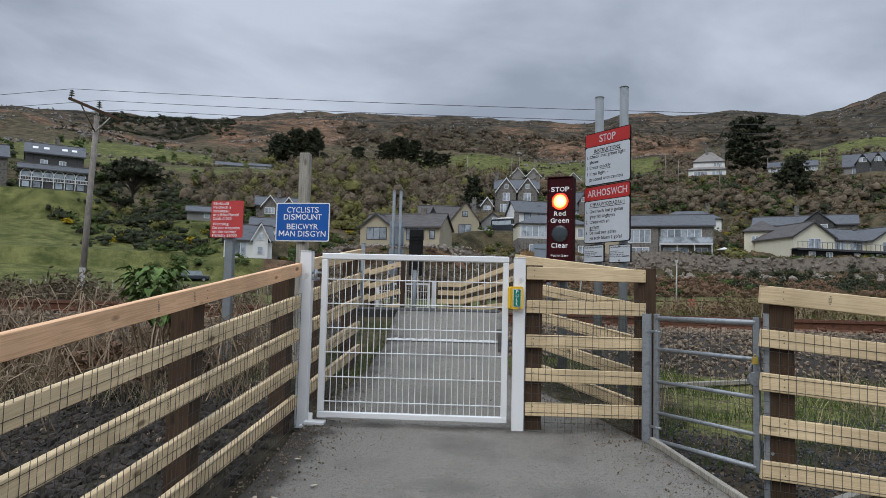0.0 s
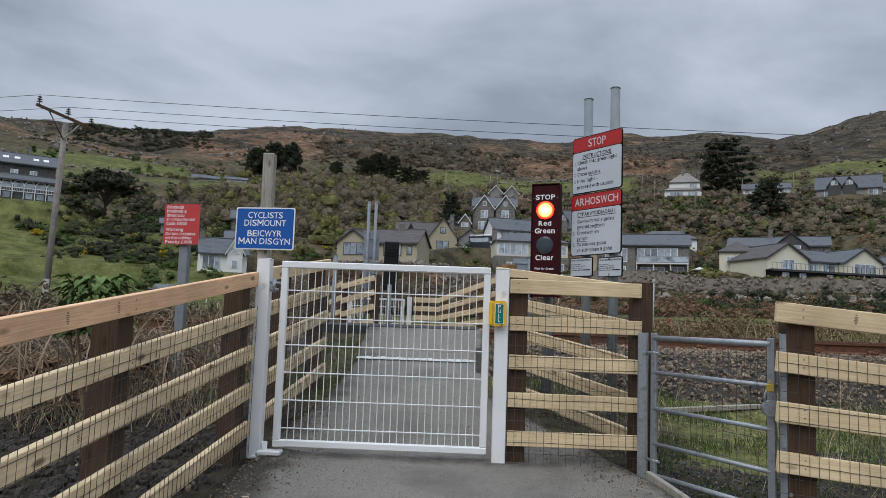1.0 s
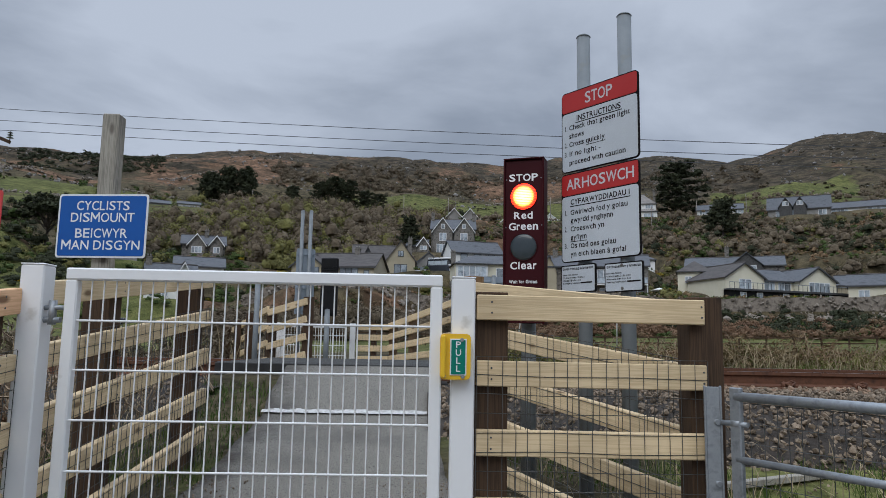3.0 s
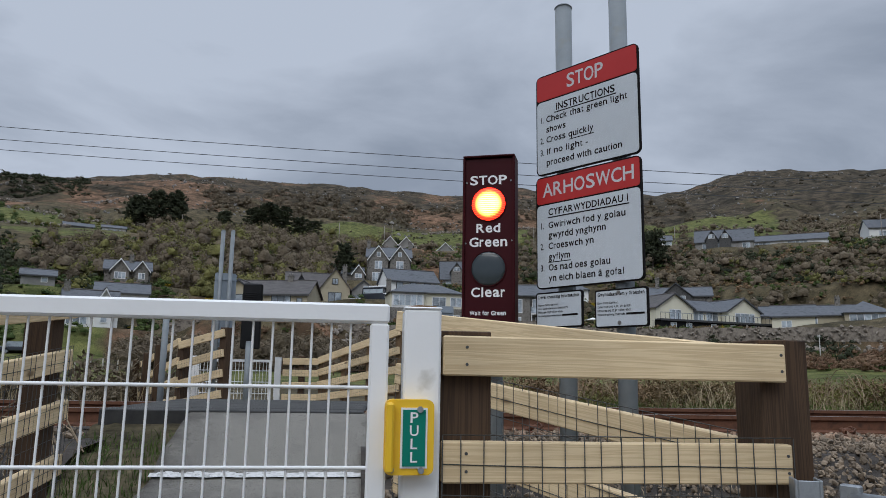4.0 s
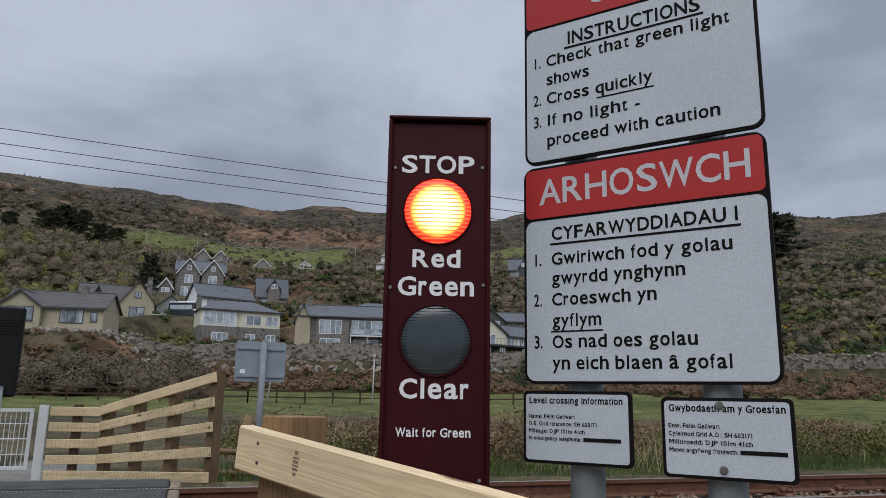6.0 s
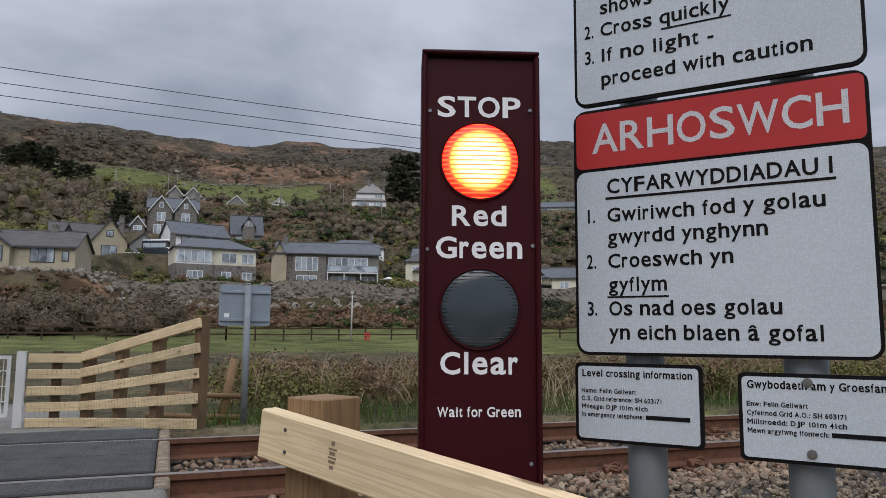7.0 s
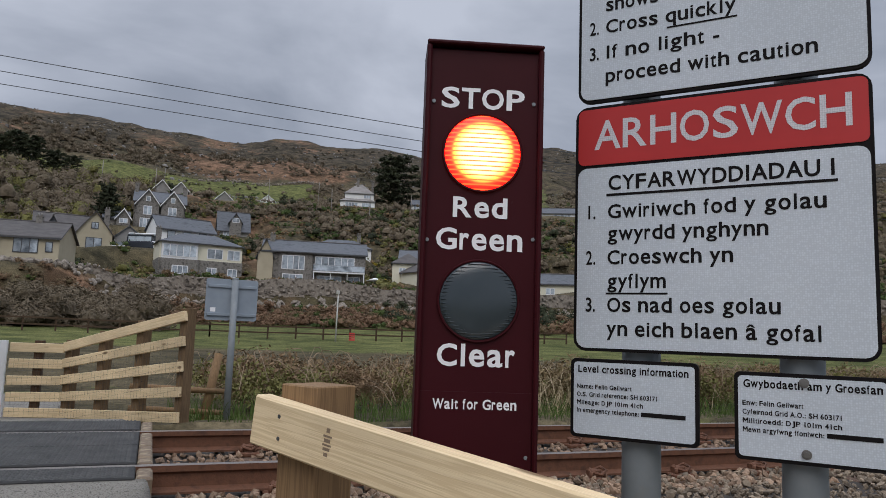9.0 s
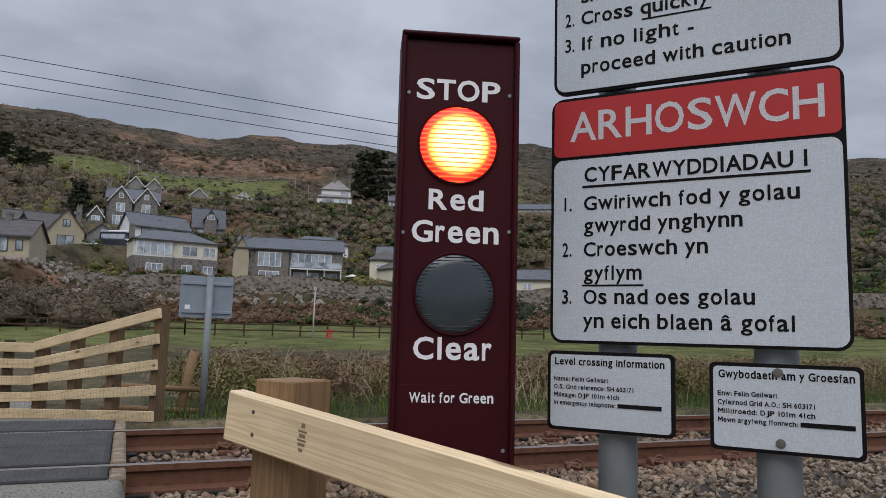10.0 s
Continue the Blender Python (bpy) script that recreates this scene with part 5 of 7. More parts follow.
tube_curve(bm, [gb + Vector((-0.03 + 0.03 * math.cos(t), -0.045, 0.66 + 0.05 * math.sin(t))) for t in np.linspace(0, 6.28, 14)], 0.006, 5)
part("chain", bm, M_GALV, mg)
bm = bmesh.new()
netting(bm, ga + Vector((0, 0, 0.96)), gb + Vector((0, 0, 0.96)), 0.93, 0.02, off=(0.015, 0.01, 0))
part("wire_netting", bm, M_WIRE, mg)
bm = bmesh.new()
box(bm, -0.02, 0.02, -0.012, 0.012, -0.025, 0.02, 0.004)
tube_curve(bm, [(0.012 * math.cos(t), 0, 0.02 + 0.018 * math.sin(t)) for t in np.linspace(0, 3.14, 8)], 0.003, 5)
padlock = new("padlock", mesh_of("padlock", bm, M_BRASS))
padlock.matrix_world = Matrix.Translation(gb + Vector((-0.03, -0.05, 0.72)))
tagged(padlock, "small yellow brass padlock on the metal gate", "padlock")
for p, h, lab in ((Vector((2.125, 7.55, 0)), 1.0, "galvanised steel hinge post of the small gate"), (Vector((2.675, 6.50, 0)), 1.03, "galvanised steel latch post of the small gate")):
    mp_ob = thing("steel_post", lab, "post", tuple(p))
    bm = bmesh.new()
    for sx in (-1, 1):
        box(bm, sx * 0.03 - 0.004, sx * 0.03 + 0.004, -0.035, 0.035, -0.4, h, 0.002)
    box(bm, -0.026, 0.026, -0.035, -0.027, -0.4, h - 0.002, 0.002)
    part("channel", bm, M_GALV, mp_ob, m=pose(0, 0, 0, 0, 0, -20))
    bm = bmesh.new()
    for z in (0.86, 0.62, 0.14):
        rod(bm, (0, -0.05, z), (0, 0.02, z), 0.012, n=6)
    part("bolt", bm, M_GALV, mp_ob)


# ---- notices on two posts ----
SX, SY = Vector((0.375, -0.51, 0)).normalized(), Vector((0.51, 0.375, 0)).normalized()
S0 = Vector((1.87, 9.38, 0))
sign_m = Matrix((SX, SY, Vector((0, 0, 1)))).transposed().to_4x4()
sign_m.translation = S0


def flat_text(parent, text, u, z, height, mat, width=None, bold=0.017, front=-0.0022, label="", align="LEFT"):
    """Lettering on the front of a plate; u, z: the start of its base line; height: of a capital."""
    return text_part(text, height / 0.72, mat, parent, pose(u, front, z, 90), label, bold, width, align)


def plate(name, label, u0, u1, z0, z1, red_to=None, border=0.0075, r=0.03, origin=sign_m):
    ob = new(name)
    ob.empty_display_size = 0.2
    ob.matrix_world = origin.copy()
    tagged(ob, label, "sign", group="crossing notices")
    bm = bmesh.new()
    rounded_plate(bm, u0, u1, z0, z1, 0, 0.012, r)
    part("backing", bm, M_INK, ob, "black edge and backing plate")
    bm = bmesh.new()
    rounded_plate(bm, u0 + border, u1 - border, z0 + border, (red_to - 0.004) if red_to else z1 - border, -0.002, 0.004, r * 0.75)
    part("panel", bm, M_SIGNWHITE, ob, "white reflective panel")
    if red_to:
        bm = bmesh.new()
        rounded_plate(bm, u0 + border, u1 - border, red_to + 0.004, z1 - border, -0.002, 0.004, r * 0.5)
        part("header", bm, M_SIGNRED, ob, "red header panel")
    return ob


def underline(parent, u0, u1, z, t=0.006):
    bm = bmesh.new()
    box(bm, u0, u1, -0.0030, -0.0018, z - t, z)
    part("underline", bm, M_INK, parent)


s1 = plate("instruction_sign", "white English stop instruction notice with red header", 0.0, 0.636, 2.312, 2.872, 2.725)
flat_text(s1, "STOP", 0.205, 2.762, 0.078, M_HEADLETTER, 0.235, 0.012, label="white capital letters")
flat_text(s1, "INSTRUCTIONS", 0.133, 2.655, 0.040, M_INK, 0.372, 0.020)
underline(s1, 0.125, 0.51, 2.648)
for z, a, b, w in ((2.602, "1.", "Check that green light", 0.505), (2.544, "", "shows", 0.132), (2.487, "2.", "Cross quickly", 0.305), (2.421, "3.", "If no light -", 0.27), (2.360, "", "proceed with caution", 0.47)):
    if a:
        flat_text(s1, a, 0.028, z, 0.034, M_INK, 0.026)
    flat_text(s1, b, 0.068, z, 0.034, M_INK, w)
underline(s1, 0.218, 0.375, 2.476, 0.004)

s2 = plate("instruction_sign", "white Welsh stop instruction notice with red header", -0.005, 0.634, 1.702, 2.302, 2.150)
flat_text(s2, "ARHOSWCH", 0.042, 2.192, 0.074, M_HEADLETTER, 0.558, 0.012, label="white capital letters")
flat_text(s2, "CYFARWYDDIADAU I", 0.077, 2.089, 0.036, M_INK, 0.487, 0.020)
underline(s2, 0.074, 0.566, 2.080)
for z, a, b, w in ((2.020, "1.", "Gwiriwch fod y golau", 0.470), (1.966, "", "gwyrdd ynghynn", 0.357), (1.909, "2.", "Croeswch yn", 0.285), (1.852, "", "gyflym", 0.140), (1.796, "3.", "Os nad oes golau", 0.378), (1.740, "", "yn eich blaen \u00e2 gofal", 0.455)):
    if a:
        flat_text(s2, a, 0.024, z, 0.034, M_INK, 0.026)
    flat_text(s2, b, 0.076, z, 0.034, M_INK, w)
underline(s2, 0.074, 0.218, 1.841, 0.004)


def info(name, label, u0, u1, z0, z1, title, tw, lines, bar_from):
    ob = plate(name, label, u0, u1, z0, z1, None, 0.008, 0.012)
    flat_text(ob, title, u0 + 0.018, z1 - 0.032, 0.0165, M_INK, tw, 0.026)
    for k, (text, w) in enumerate(lines):
        flat_text(ob, text, u0 + 0.016, z1 - 0.070 - 0.0185 * k, 0.0104, M_INK, w, 0.024)
    bm = bmesh.new()
    z = z1 - 0.070 - 0.0185 * (len(lines) - 1)
    box(bm, u0 + bar_from, u0 + bar_from + 0.098, -0.0030, -0.0018, z, z + 0.0095)
    part("bar", bm, M_INK, ob)
    for u, zz in (((u0 + u1) / 2 - 0.01, z1 - 0.018), ((u0 + u1) / 2 - 0.008, z0 + 0.022)) if u0 > 0.2 else ():
        bm = bmesh.new()
        rod(bm, (u, -0.004, zz), (u, -0.002, zz), 0.010, n=12)
        rod(bm, (u, -0.008, zz), (u, -0.003, zz), 0.006, n=8)
        part("fixing", bm, M_FIXING, ob, "round metal fixing")
    return ob


info("information_sign", "small white English crossing information notice", -0.010, 0.284, 1.500, 1.684, "Level crossing information", 0.256,
     (("Name: Felin Geilwart", 0.131), ("O.S. Grid reference: SH 603171", 0.19), ("Mileage: DJP 101m 41ch", 0.157), ("In emergency telephone:", 0.148)), 0.168)
info("information_sign", "small white Welsh crossing information notice", 0.357, 0.648, 1.488, 1.672, "Gwybodaeth am y Groesfan", 0.258,
     (("Enw: Felin Geilwart", 0.118), ("Cyfeirnod Grid A.O.: SH 603171", 0.188), ("Milltiroedd: DJP 101m 41ch", 0.187), ("Mewn argyfwng ffoniwch:", 0.155)), 0.175)


def sign_post(x, y, top, r=0.045, label="grey round steel sign post", mat=None, square=False):
    ob = thing("sign_post", label, "post", (x, y, land(x, y)), group="sign posts")
    z0 = land(x, y)
    bm = bmesh.new()
    if square:
        box(bm, -r, r, -r, r, -0.2, top - z0, 0.008)
    else:
        rod(bm, (0, 0, -0.2), (0, 0, top - z0), r, n=20)
    part("shaft", bm, mat or M_POSTGREY, ob)
    if not square:
        bm = bmesh.new()
        rod(bm, (0, 0, top - z0), (0, 0, top - z0 + 0.015), r + 0.004, r - 0.01, n=20)
        part("cap", bm, mat or M_POSTGREY, ob)
    return ob


for u, top in ((0.142, 3.26), (0.487, 3.29)):
    p = S0 + SX * u + SY * 0.065
    po = sign_post(p.x, p.y, top)
    for z in (2.75, 2.42, 2.18, 1.82, 1.62):
        bm = bmesh.new()
        rod(bm, (0, 0, z - po.location.z - 0.015), (0, 0, z - po.location.z + 0.015), 0.051, n=20)
        part("clip", bm, M_GALV, po)
for z in (2.75, 2.42, 2.18, 1.82):
    bm = bmesh.new()
    box(bm, 0.02, 0.61, 0.0125, 0.030, z - 0.02, z + 0.02, 0.003)
    part("channel", bm, M_GALV, s1 if z > 2.3 else s2)


# ---- stop light ----
MX = Vector((0.26, -0.095, 0)).normalized()
MY = Vector((0.095, 0.26, 0)).normalized()
msl_m = Matrix((MX, MY, Vector((0, 0, 1)))).transposed().to_4x4()
msl_m.translation = Vector((1.48, 9.44, 0))
msl = new("stop_light", None)
msl.empty_display_size = 0.2
msl.matrix_world = msl_m
tagged(msl, "dark maroon crossing stop light, red lamp lit", "signal light")
mw = 0.280
bm = bmesh.new()
box(bm, 0.008, mw - 0.008, 0.0, 0.11, 1.30, 2.408, 0.004)
part("housing", bm, M_MAROON, msl)
for x in (0.0, mw - 0.012):
    bm = bmesh.new()
    box(bm, x, x + 0.012, -0.016, 0.118, 1.29, 2.412, 0.004)
    part("side_rim", bm, M_MAROON, msl)
bm = bmesh.new()
box(bm, 0.0, mw, -0.018, 0.12, 2.4125, 2.422, 0.003)
part("top_rim", bm, M_MAROON, msl)
bm = bmesh.new()
box(bm, 0.012, mw - 0.012, -0.003, -0.0005, 1.300, 1.602, 0.0005)
part("lower_panel", bm, M_MAROON, msl)


def lens(z, mat, name, label):
    bm = bmesh.new()
    n, rad = 40, 0.091
    prev = None
    for ring in range(7):
        rr, d = rad * math.cos(ring / 6 * math.pi / 2), 0.012 * math.sin(ring / 6 * math.pi / 2)
        cur = [bm.verts.new((rr * math.cos(2 * math.pi * k / n), -d, rr * math.sin(2 * math.pi * k / n))) for k in range(n)] if ring < 6 else [bm.verts.new((0, -d, 0))]
        if prev:
            for k in range(n):
                a, b = prev[k], prev[(k + 1) % n]
                f = bm.faces.new([a, b, cur[(k + 1) % n], cur[k]] if ring < 6 else [a, b, cur[0]])
                f.smooth = True
        prev = cur
    bmesh.ops.recalc_face_normals(bm, faces=bm.faces)
    ob = part(name, bm, mat, msl, label, m=pose(0.1385, -0.003, z))
    # moulded horizontal ribs
    for k in range(-10, 11) if name == "green_lamp" else ():
        zz = k * 0.0083
        half = math.sqrt(0.087 ** 2 - zz ** 2)
        bm = bmesh.new()
        rod(bm, (-half, -0.006, zz), (half, -0.006, zz), 0.0012, n=4)
        part("rib", bm, mat, ob)
    bm = bmesh.new()
    tube_curve(bm, [(0.0925 * math.cos(t), -0.002, 0.0925 * math.sin(t)) for t in np.linspace(0, 2 * math.pi, 41)], 0.003, 6)
    part("bezel", bm, M_MAROON, ob)
    return ob


lens(2.155, M_REDLAMP, "red_lamp", "lit glowing red lens")
lens(1.808, M_LENS, "green_lamp", "unlit dark glass lens")
for text, z, h, w in (("STOP", 2.263, 0.050, 0.205), ("Red", 2.002, 0.048, 0.134), ("Green", 1.926, 0.050, 0.208), ("Clear", 1.660, 0.050, 0.185), ("Wait for Green", 1.564, 0.0225, 0.192)):
    text_part(text, h / 0.72, M_LETTER, msl, pose(0.137, -0.0036 if z < 1.6 else -0.0006, z, 90), bold=0.022, width=w, align="CENTER")
for u, z in ((0.020, 2.275), (0.258, 2.280), (0.016, 1.945), (0.262, 1.955), (0.022, 1.43), (0.255, 1.46)):
    bm = bmesh.new()
    rod(bm, (u, -0.004, z), (u, -0.0, z), 0.0045, n=8)
    part("screw", bm, M_POSTGREY, msl)
mp = msl_m @ Vector((0.14, 0.17, 0))
sign_post(mp.x, mp.y, 2.30, 0.05, "grey round steel post carrying the stop light")


# ---- cyclist and trespass signs ----
def front_sign(name, label, place, yaw, w, h, mat, border=None):
    ob = thing(name, label, "sign", place, yaw)
    bm = bmesh.new()
    rounded_plate(bm, -w / 2, w / 2, -h, 0, 0, 0.006, 0.02)
    part("plate", bm, border or mat, ob)
    if border:
        bm = bmesh.new()
        rounded_plate(bm, -w / 2 + 0.012, w / 2 - 0.012, -h + 0.012, -0.012, -0.002, 0.003, 0.015)
        part("panel", bm, mat, ob)
    return ob


cyc = front_sign("cyclist_sign", "blue bilingual cyclists dismount sign on a weathered post", (-1.135, 9.25, 2.075), -6, 0.60, 0.415, M_BLUE, M_LETTER)
for k, (t, w) in enumerate((("CYCLISTS", 0.36), ("DISMOUNT", 0.43), ("BEICWYR", 0.355), ("MAN DISGYN", 0.53))):
    text_part(t, 0.062 / 0.72, M_LETTER, cyc, pose(0, -0.0022, (-0.105, -0.182, -0.285, -0.362)[k], 90), bold=0.008, width=w, align="CENTER")
sign_post(-1.15, 9.345, 2.63, 0.056, "weathered grey square timber post behind the blue sign", M_OLDPOST, True)
red = front_sign("trespass_sign", "faded red bilingual railway trespass warning on a steel post", (-1.975, 9.29, 2.09), -8, 0.375, 0.40, M_PALERED)
for k, (t, w) in enumerate((("Rhybudd", 0.18), ("Peidiwch \u00e2", 0.21), ("thresmasu", 0.19), ("ar y Rheilffordd", 0.30), ("Cosb \u00a31000", 0.22), ("Warning", 0.19), ("Do not trespass", 0.32), ("on the railway", 0.28), ("Penalty \u00a31000", 0.29))):
    text_part(t, 0.030 / 0.72, M_LETTER, red, pose(-0.165, -0.0008, -0.045 - 0.041 * k - (0.018 if k > 4 else 0), 90), bold=0.012, width=w)
sign_post(-1.95, 9.36, 1.9, 0.045, "grey square steel post behind the red sign", M_POSTGREY, True)


# ---- far side of the crossing ----
M_POST_FAR = timber("treated_post_mid", (0.17, 0.112, 0.060), (0.12, 0.076, 0.042), (0.04, 0.025, 0.018), along=2)
fence("pale timber rails narrowing the far path", (1.53, 15.9, 1.905), (0.36, 17.5, 1.50), post_at=(0.02, 0.36, 0.68, 0.98), side=1, gap=0.262, gap_b=0.188, ground=1.16, post_w=0.11, rails=5, nails=False, wire=0.0009, post_mat=M_POST_FAR)
fence("short pale timber rails beside the far gate", (0.36, 17.5, 1.49), (-0.20, 17.62, 1.49), post_at=(0.5,), side=1, gap=0.186, ground=0.95, post_w=0.09, rails=5, nails=False, wire=0.0009)
fence("pale timber rails beside the far path", (-2.95, 19.6, 1.40), (-1.55, 16.4, 1.72), post_at=(0.02, 0.35, 0.68), side=1, gap=0.27, ground=1.15, post_w=0.11, rails=4, nails=False, wire=0.0009)
fence("pale timber rails by the far end of the deck", (-1.55, 16.4, 1.66), (-0.86, 15.9, 1.83), post_at=(0.02, 0.97), side=-1, gap=0.27, ground=1.15, post_w=0.12, rails=4, nails=False, wire=0.0009)
farg = thing("far_gate", "white steel mesh gate on the far side", "gate", (-0.98, 17.9, 0.72))
for z in (0.02, 0.70):
    bm = bmesh.new()
    box(bm, -0.62, 0.56, 0, 0.04, z, z + 0.04)
    part("rail", bm, M_WHITE, farg)
for x in (-0.62, 0.52):
    bm = bmesh.new()
    box(bm, x, x + 0.04, 0.001, 0.039, 0.06, 0.70)
    part("stile", bm, M_WHITE, farg)
for k in range(20):
    bm = bmesh.new()
    rod(bm, (-0.56 + 0.055 * k, 0.02, 0.05), (-0.56 + 0.055 * k, 0.02, 0.71), 0.005, n=4, caps=False)
    part("bar", bm, M_WHITE, farg)
for k in range(3):
    bm = bmesh.new()
    rod(bm, (-0.6, 0.015, 0.2 + 0.18 * k), (0.54, 0.015, 0.2 + 0.18 * k), 0.006, n=4, caps=False)
    part("cross_bar", bm, M_WHITE, farg)
gate_post(-0.36, 17.85, 0.65, 1.50, "white square post of the far gate")
gate_post(-1.70, 17.9, 0.65, 1.50, "white square hinge post of the far gate")


def back_sign(place, yaw, w, h, post_x, label, plates=1):
    ob = thing("crossing_sign", label, "sign", place, yaw)
    n = plates
    for k in range(n):
        bm = bmesh.new()
        x0 = -w / 2 + w * k / n
        rounded_plate(bm, x0 + 0.008, x0 + w / n - 0.008, -h, 0, 0, 0.006, 0.03)
        part("plate", bm, M_BACK, ob)
    for z in (-0.12 * h - 0.03, -0.86 * h):
        bm = bmesh.new()
        box(bm, -w / 2 + 0.03, w / 2 - 0.03, -0.02, -0.001, z - 0.018, z + 0.018, 0.003)
        part("channel", bm, M_BACK, ob)
    return ob


M_BACK = material("bare_grey_sign_back", [(0.24, 0.28, 0.32), (0.30, 0.34, 0.38)], 0.5, metal=0.2, scale=5, bump=0.03)
fsb = back_sign((2.14, 17.0, 2.33), 6, 0.64, 0.50, 0, "grey backs of two crossing signs on a post", 2)
bm = bmesh.new()
box(bm, -0.25, -0.19, -0.0035, -0.001, -0.40, -0.35)
part("sticker", bm, M_LETTER, fsb, "small white sticker")
sign_post(2.16, 16.94, 2.33, 0.04, "grey round steel post of the far sign")
for x in (-1.155, -1.01):
    sign_post(x, 17.0, 3.40, 0.032, "grey steel post of the far notices")
back_sign((-1.08, 17.04, 2.75), 20, 0.34, 0.55, 0, "grey back of a far notice between two posts")
back_sign((-1.08, 17.04, 2.17), 20, 0.34, 0.55, 0, "grey back of a lower far notice")
fml = thing("far_stop_light", "black back of the far stop light housing", "signal light", (-0.66, 17.0, 2.60))
bm = bmesh.new()
box(bm, -0.145, 0.145, 0, 0.12, -1.0, 0, 0.02)
part("housing", bm, M_BLACK, fml)
bm = bmesh.new()
for k in range(6):
    box(bm, -0.12, 0.12, -0.008, 0.0, -0.16 - 0.03 * k, -0.145 - 0.03 * k, 0.002)
part("vent", bm, M_BLACK, fml)
sign_post(-0.66, 16.92, 1.7, 0.045, "grey steel post of the far stop light")
sign_post(-1.55, 12.0 + 3.6, 2.15, 0.04, "grey steel post by the far fence")

# old fallen fence post and rails in the bank beyond
old = thing("broken_fence", "weathered broken fence post and rails in the bank", "fence", (2.0, 17.9, land(2.0, 17.9)))
bm = bmesh.new()
rod(bm, (0, 0, -0.1), (0.16, 0.05, 0.85), 0.07, 0.055, n=7)
part("post", bm, M_POST_TOP, old)
for z in (0.15, 0.42):
    bm = bmesh.new()
    rod(bm, (-0.9, 0, z), (0.25, -0.05, z - 0.06), 0.045, 0.035, n=7)
    part("rail", bm, M_POST_TOP, old)


# ---- field fence, lamp posts and a small red board across the field ----
def lamp_post(x, y, h, lean=0.0):
    z = land(x, y)
    ob = thing("marker_post", "slim pale post with a small head in the field", "post", (x, y, z), group="field posts")
    bm = bmesh.new()
    rod(bm, (0, 0, -0.2), (lean, 0, h), 0.07, 0.05, n=8)
    part("shaft", bm, M_CONCRETE, ob)
    bm = bmesh.new()
    box(bm, lean - 0.16, lean + 0.10, -0.1, 0.1, h, h + 0.28, 0.03)
    part("head", bm, M_CONCRETE, ob)


lamp_post(9.2, 67.3, 4.2, 0.5)
lamp_post(17.4, 65.6, 3.9, 0.05)
lamp_post(54.0, 84.0, 3.4)
board_ob = thing("notice_board", "small red and white notice on the field fence", "sign", (18.6, 65.0, land(18.6, 65) + 0.1))
for k in range(4):
    bm = bmesh.new()
    box(bm, -0.24, 0.24, 0, 0.04, 0.1 + 0.17 * k, 0.22 + 0.17 * k)
    part("slat", bm, M_PALERED, board_ob)
for x0, x1, y0, y1 in ((-12, 8, 71, 69.5), (8, 40, 69.5, 66)):
    ob = thing("field_fence", "dark post and rail fence along the field", "fence", (x0, y0, land(x0, y0)), group="field fences")
    inv = ob.matrix_world.inverted()
    n = int((x1 - x0) / 2.2)
    tops = [Vector((x0 + (x1 - x0) * k / n, y0 + (y1 - y0) * k / n, 0)) for k in range(n + 1)]
    for p in tops:
        p.z = land(p.x, p.y)
        bm = bmesh.new()
        box(bm, -0.06, 0.06, -0.06, 0.06, -0.2, 1.15)
        part("post", bm, M_POST, ob, m=inv @ Matrix.Translation(p))
    for h in (0.55, 1.05):
        for p, q in zip(tops, tops[1:]):
            board("rail", p + Vector((0, -0.08, h)), q + Vector((0, -0.08, h)), 0.12, 0.04, M_POST, ob, 0)


# old wire fence along the foot of the pasture
ob = thing("pasture_fence", "leaning grey posts of an old wire fence by the pasture", "fence", (-20.0, 56.0, land(-20, 56)))
inv = ob.matrix_world.inverted()
heads = []
for k in range(24):
    a, r = radians(-36 + 0.9 * k), 62 + 0.5 * math.sin(k)
    p = Vector((0.85 + r * math.sin(a), 6 + r * math.cos(a), 0))
    p.z = land(p.x, p.y)
    h = random.uniform(0.9, 1.2)
    q = p + Vector((random.uniform(-0.12, 0.12), 0, h))
    bm = bmesh.new()
    rod(bm, p - Vector((0, 0, 0.2)), q, 0.06, 0.05, n=6)
    part("post", bm, M_OLDPOST, ob, m=inv)
    heads.append(q)
for d in (0.1, 0.45):
    bm = bmesh.new()
    tube_curve(bm, [q - Vector((0, 0, d)) for q in heads], 0.008, 4)
    part("wire", bm, M_WIRE, ob, m=inv)


# ---- utility poles and wires ----
M_POLE = timber("weathered_pole", (0.30, 0.27, 0.235), (0.17, 0.15, 0.13), (0.1, 0.08, 0.07), along=2)
M_INSUL = material("dark_ceramic", [(0.03, 0.026, 0.024), (0.05, 0.045, 0.04)], 0.3, bump=0)
M_CABLE = material("cable", [(0.05, 0.055, 0.06), (0.07, 0.075, 0.08)], 0.6, bump=0)


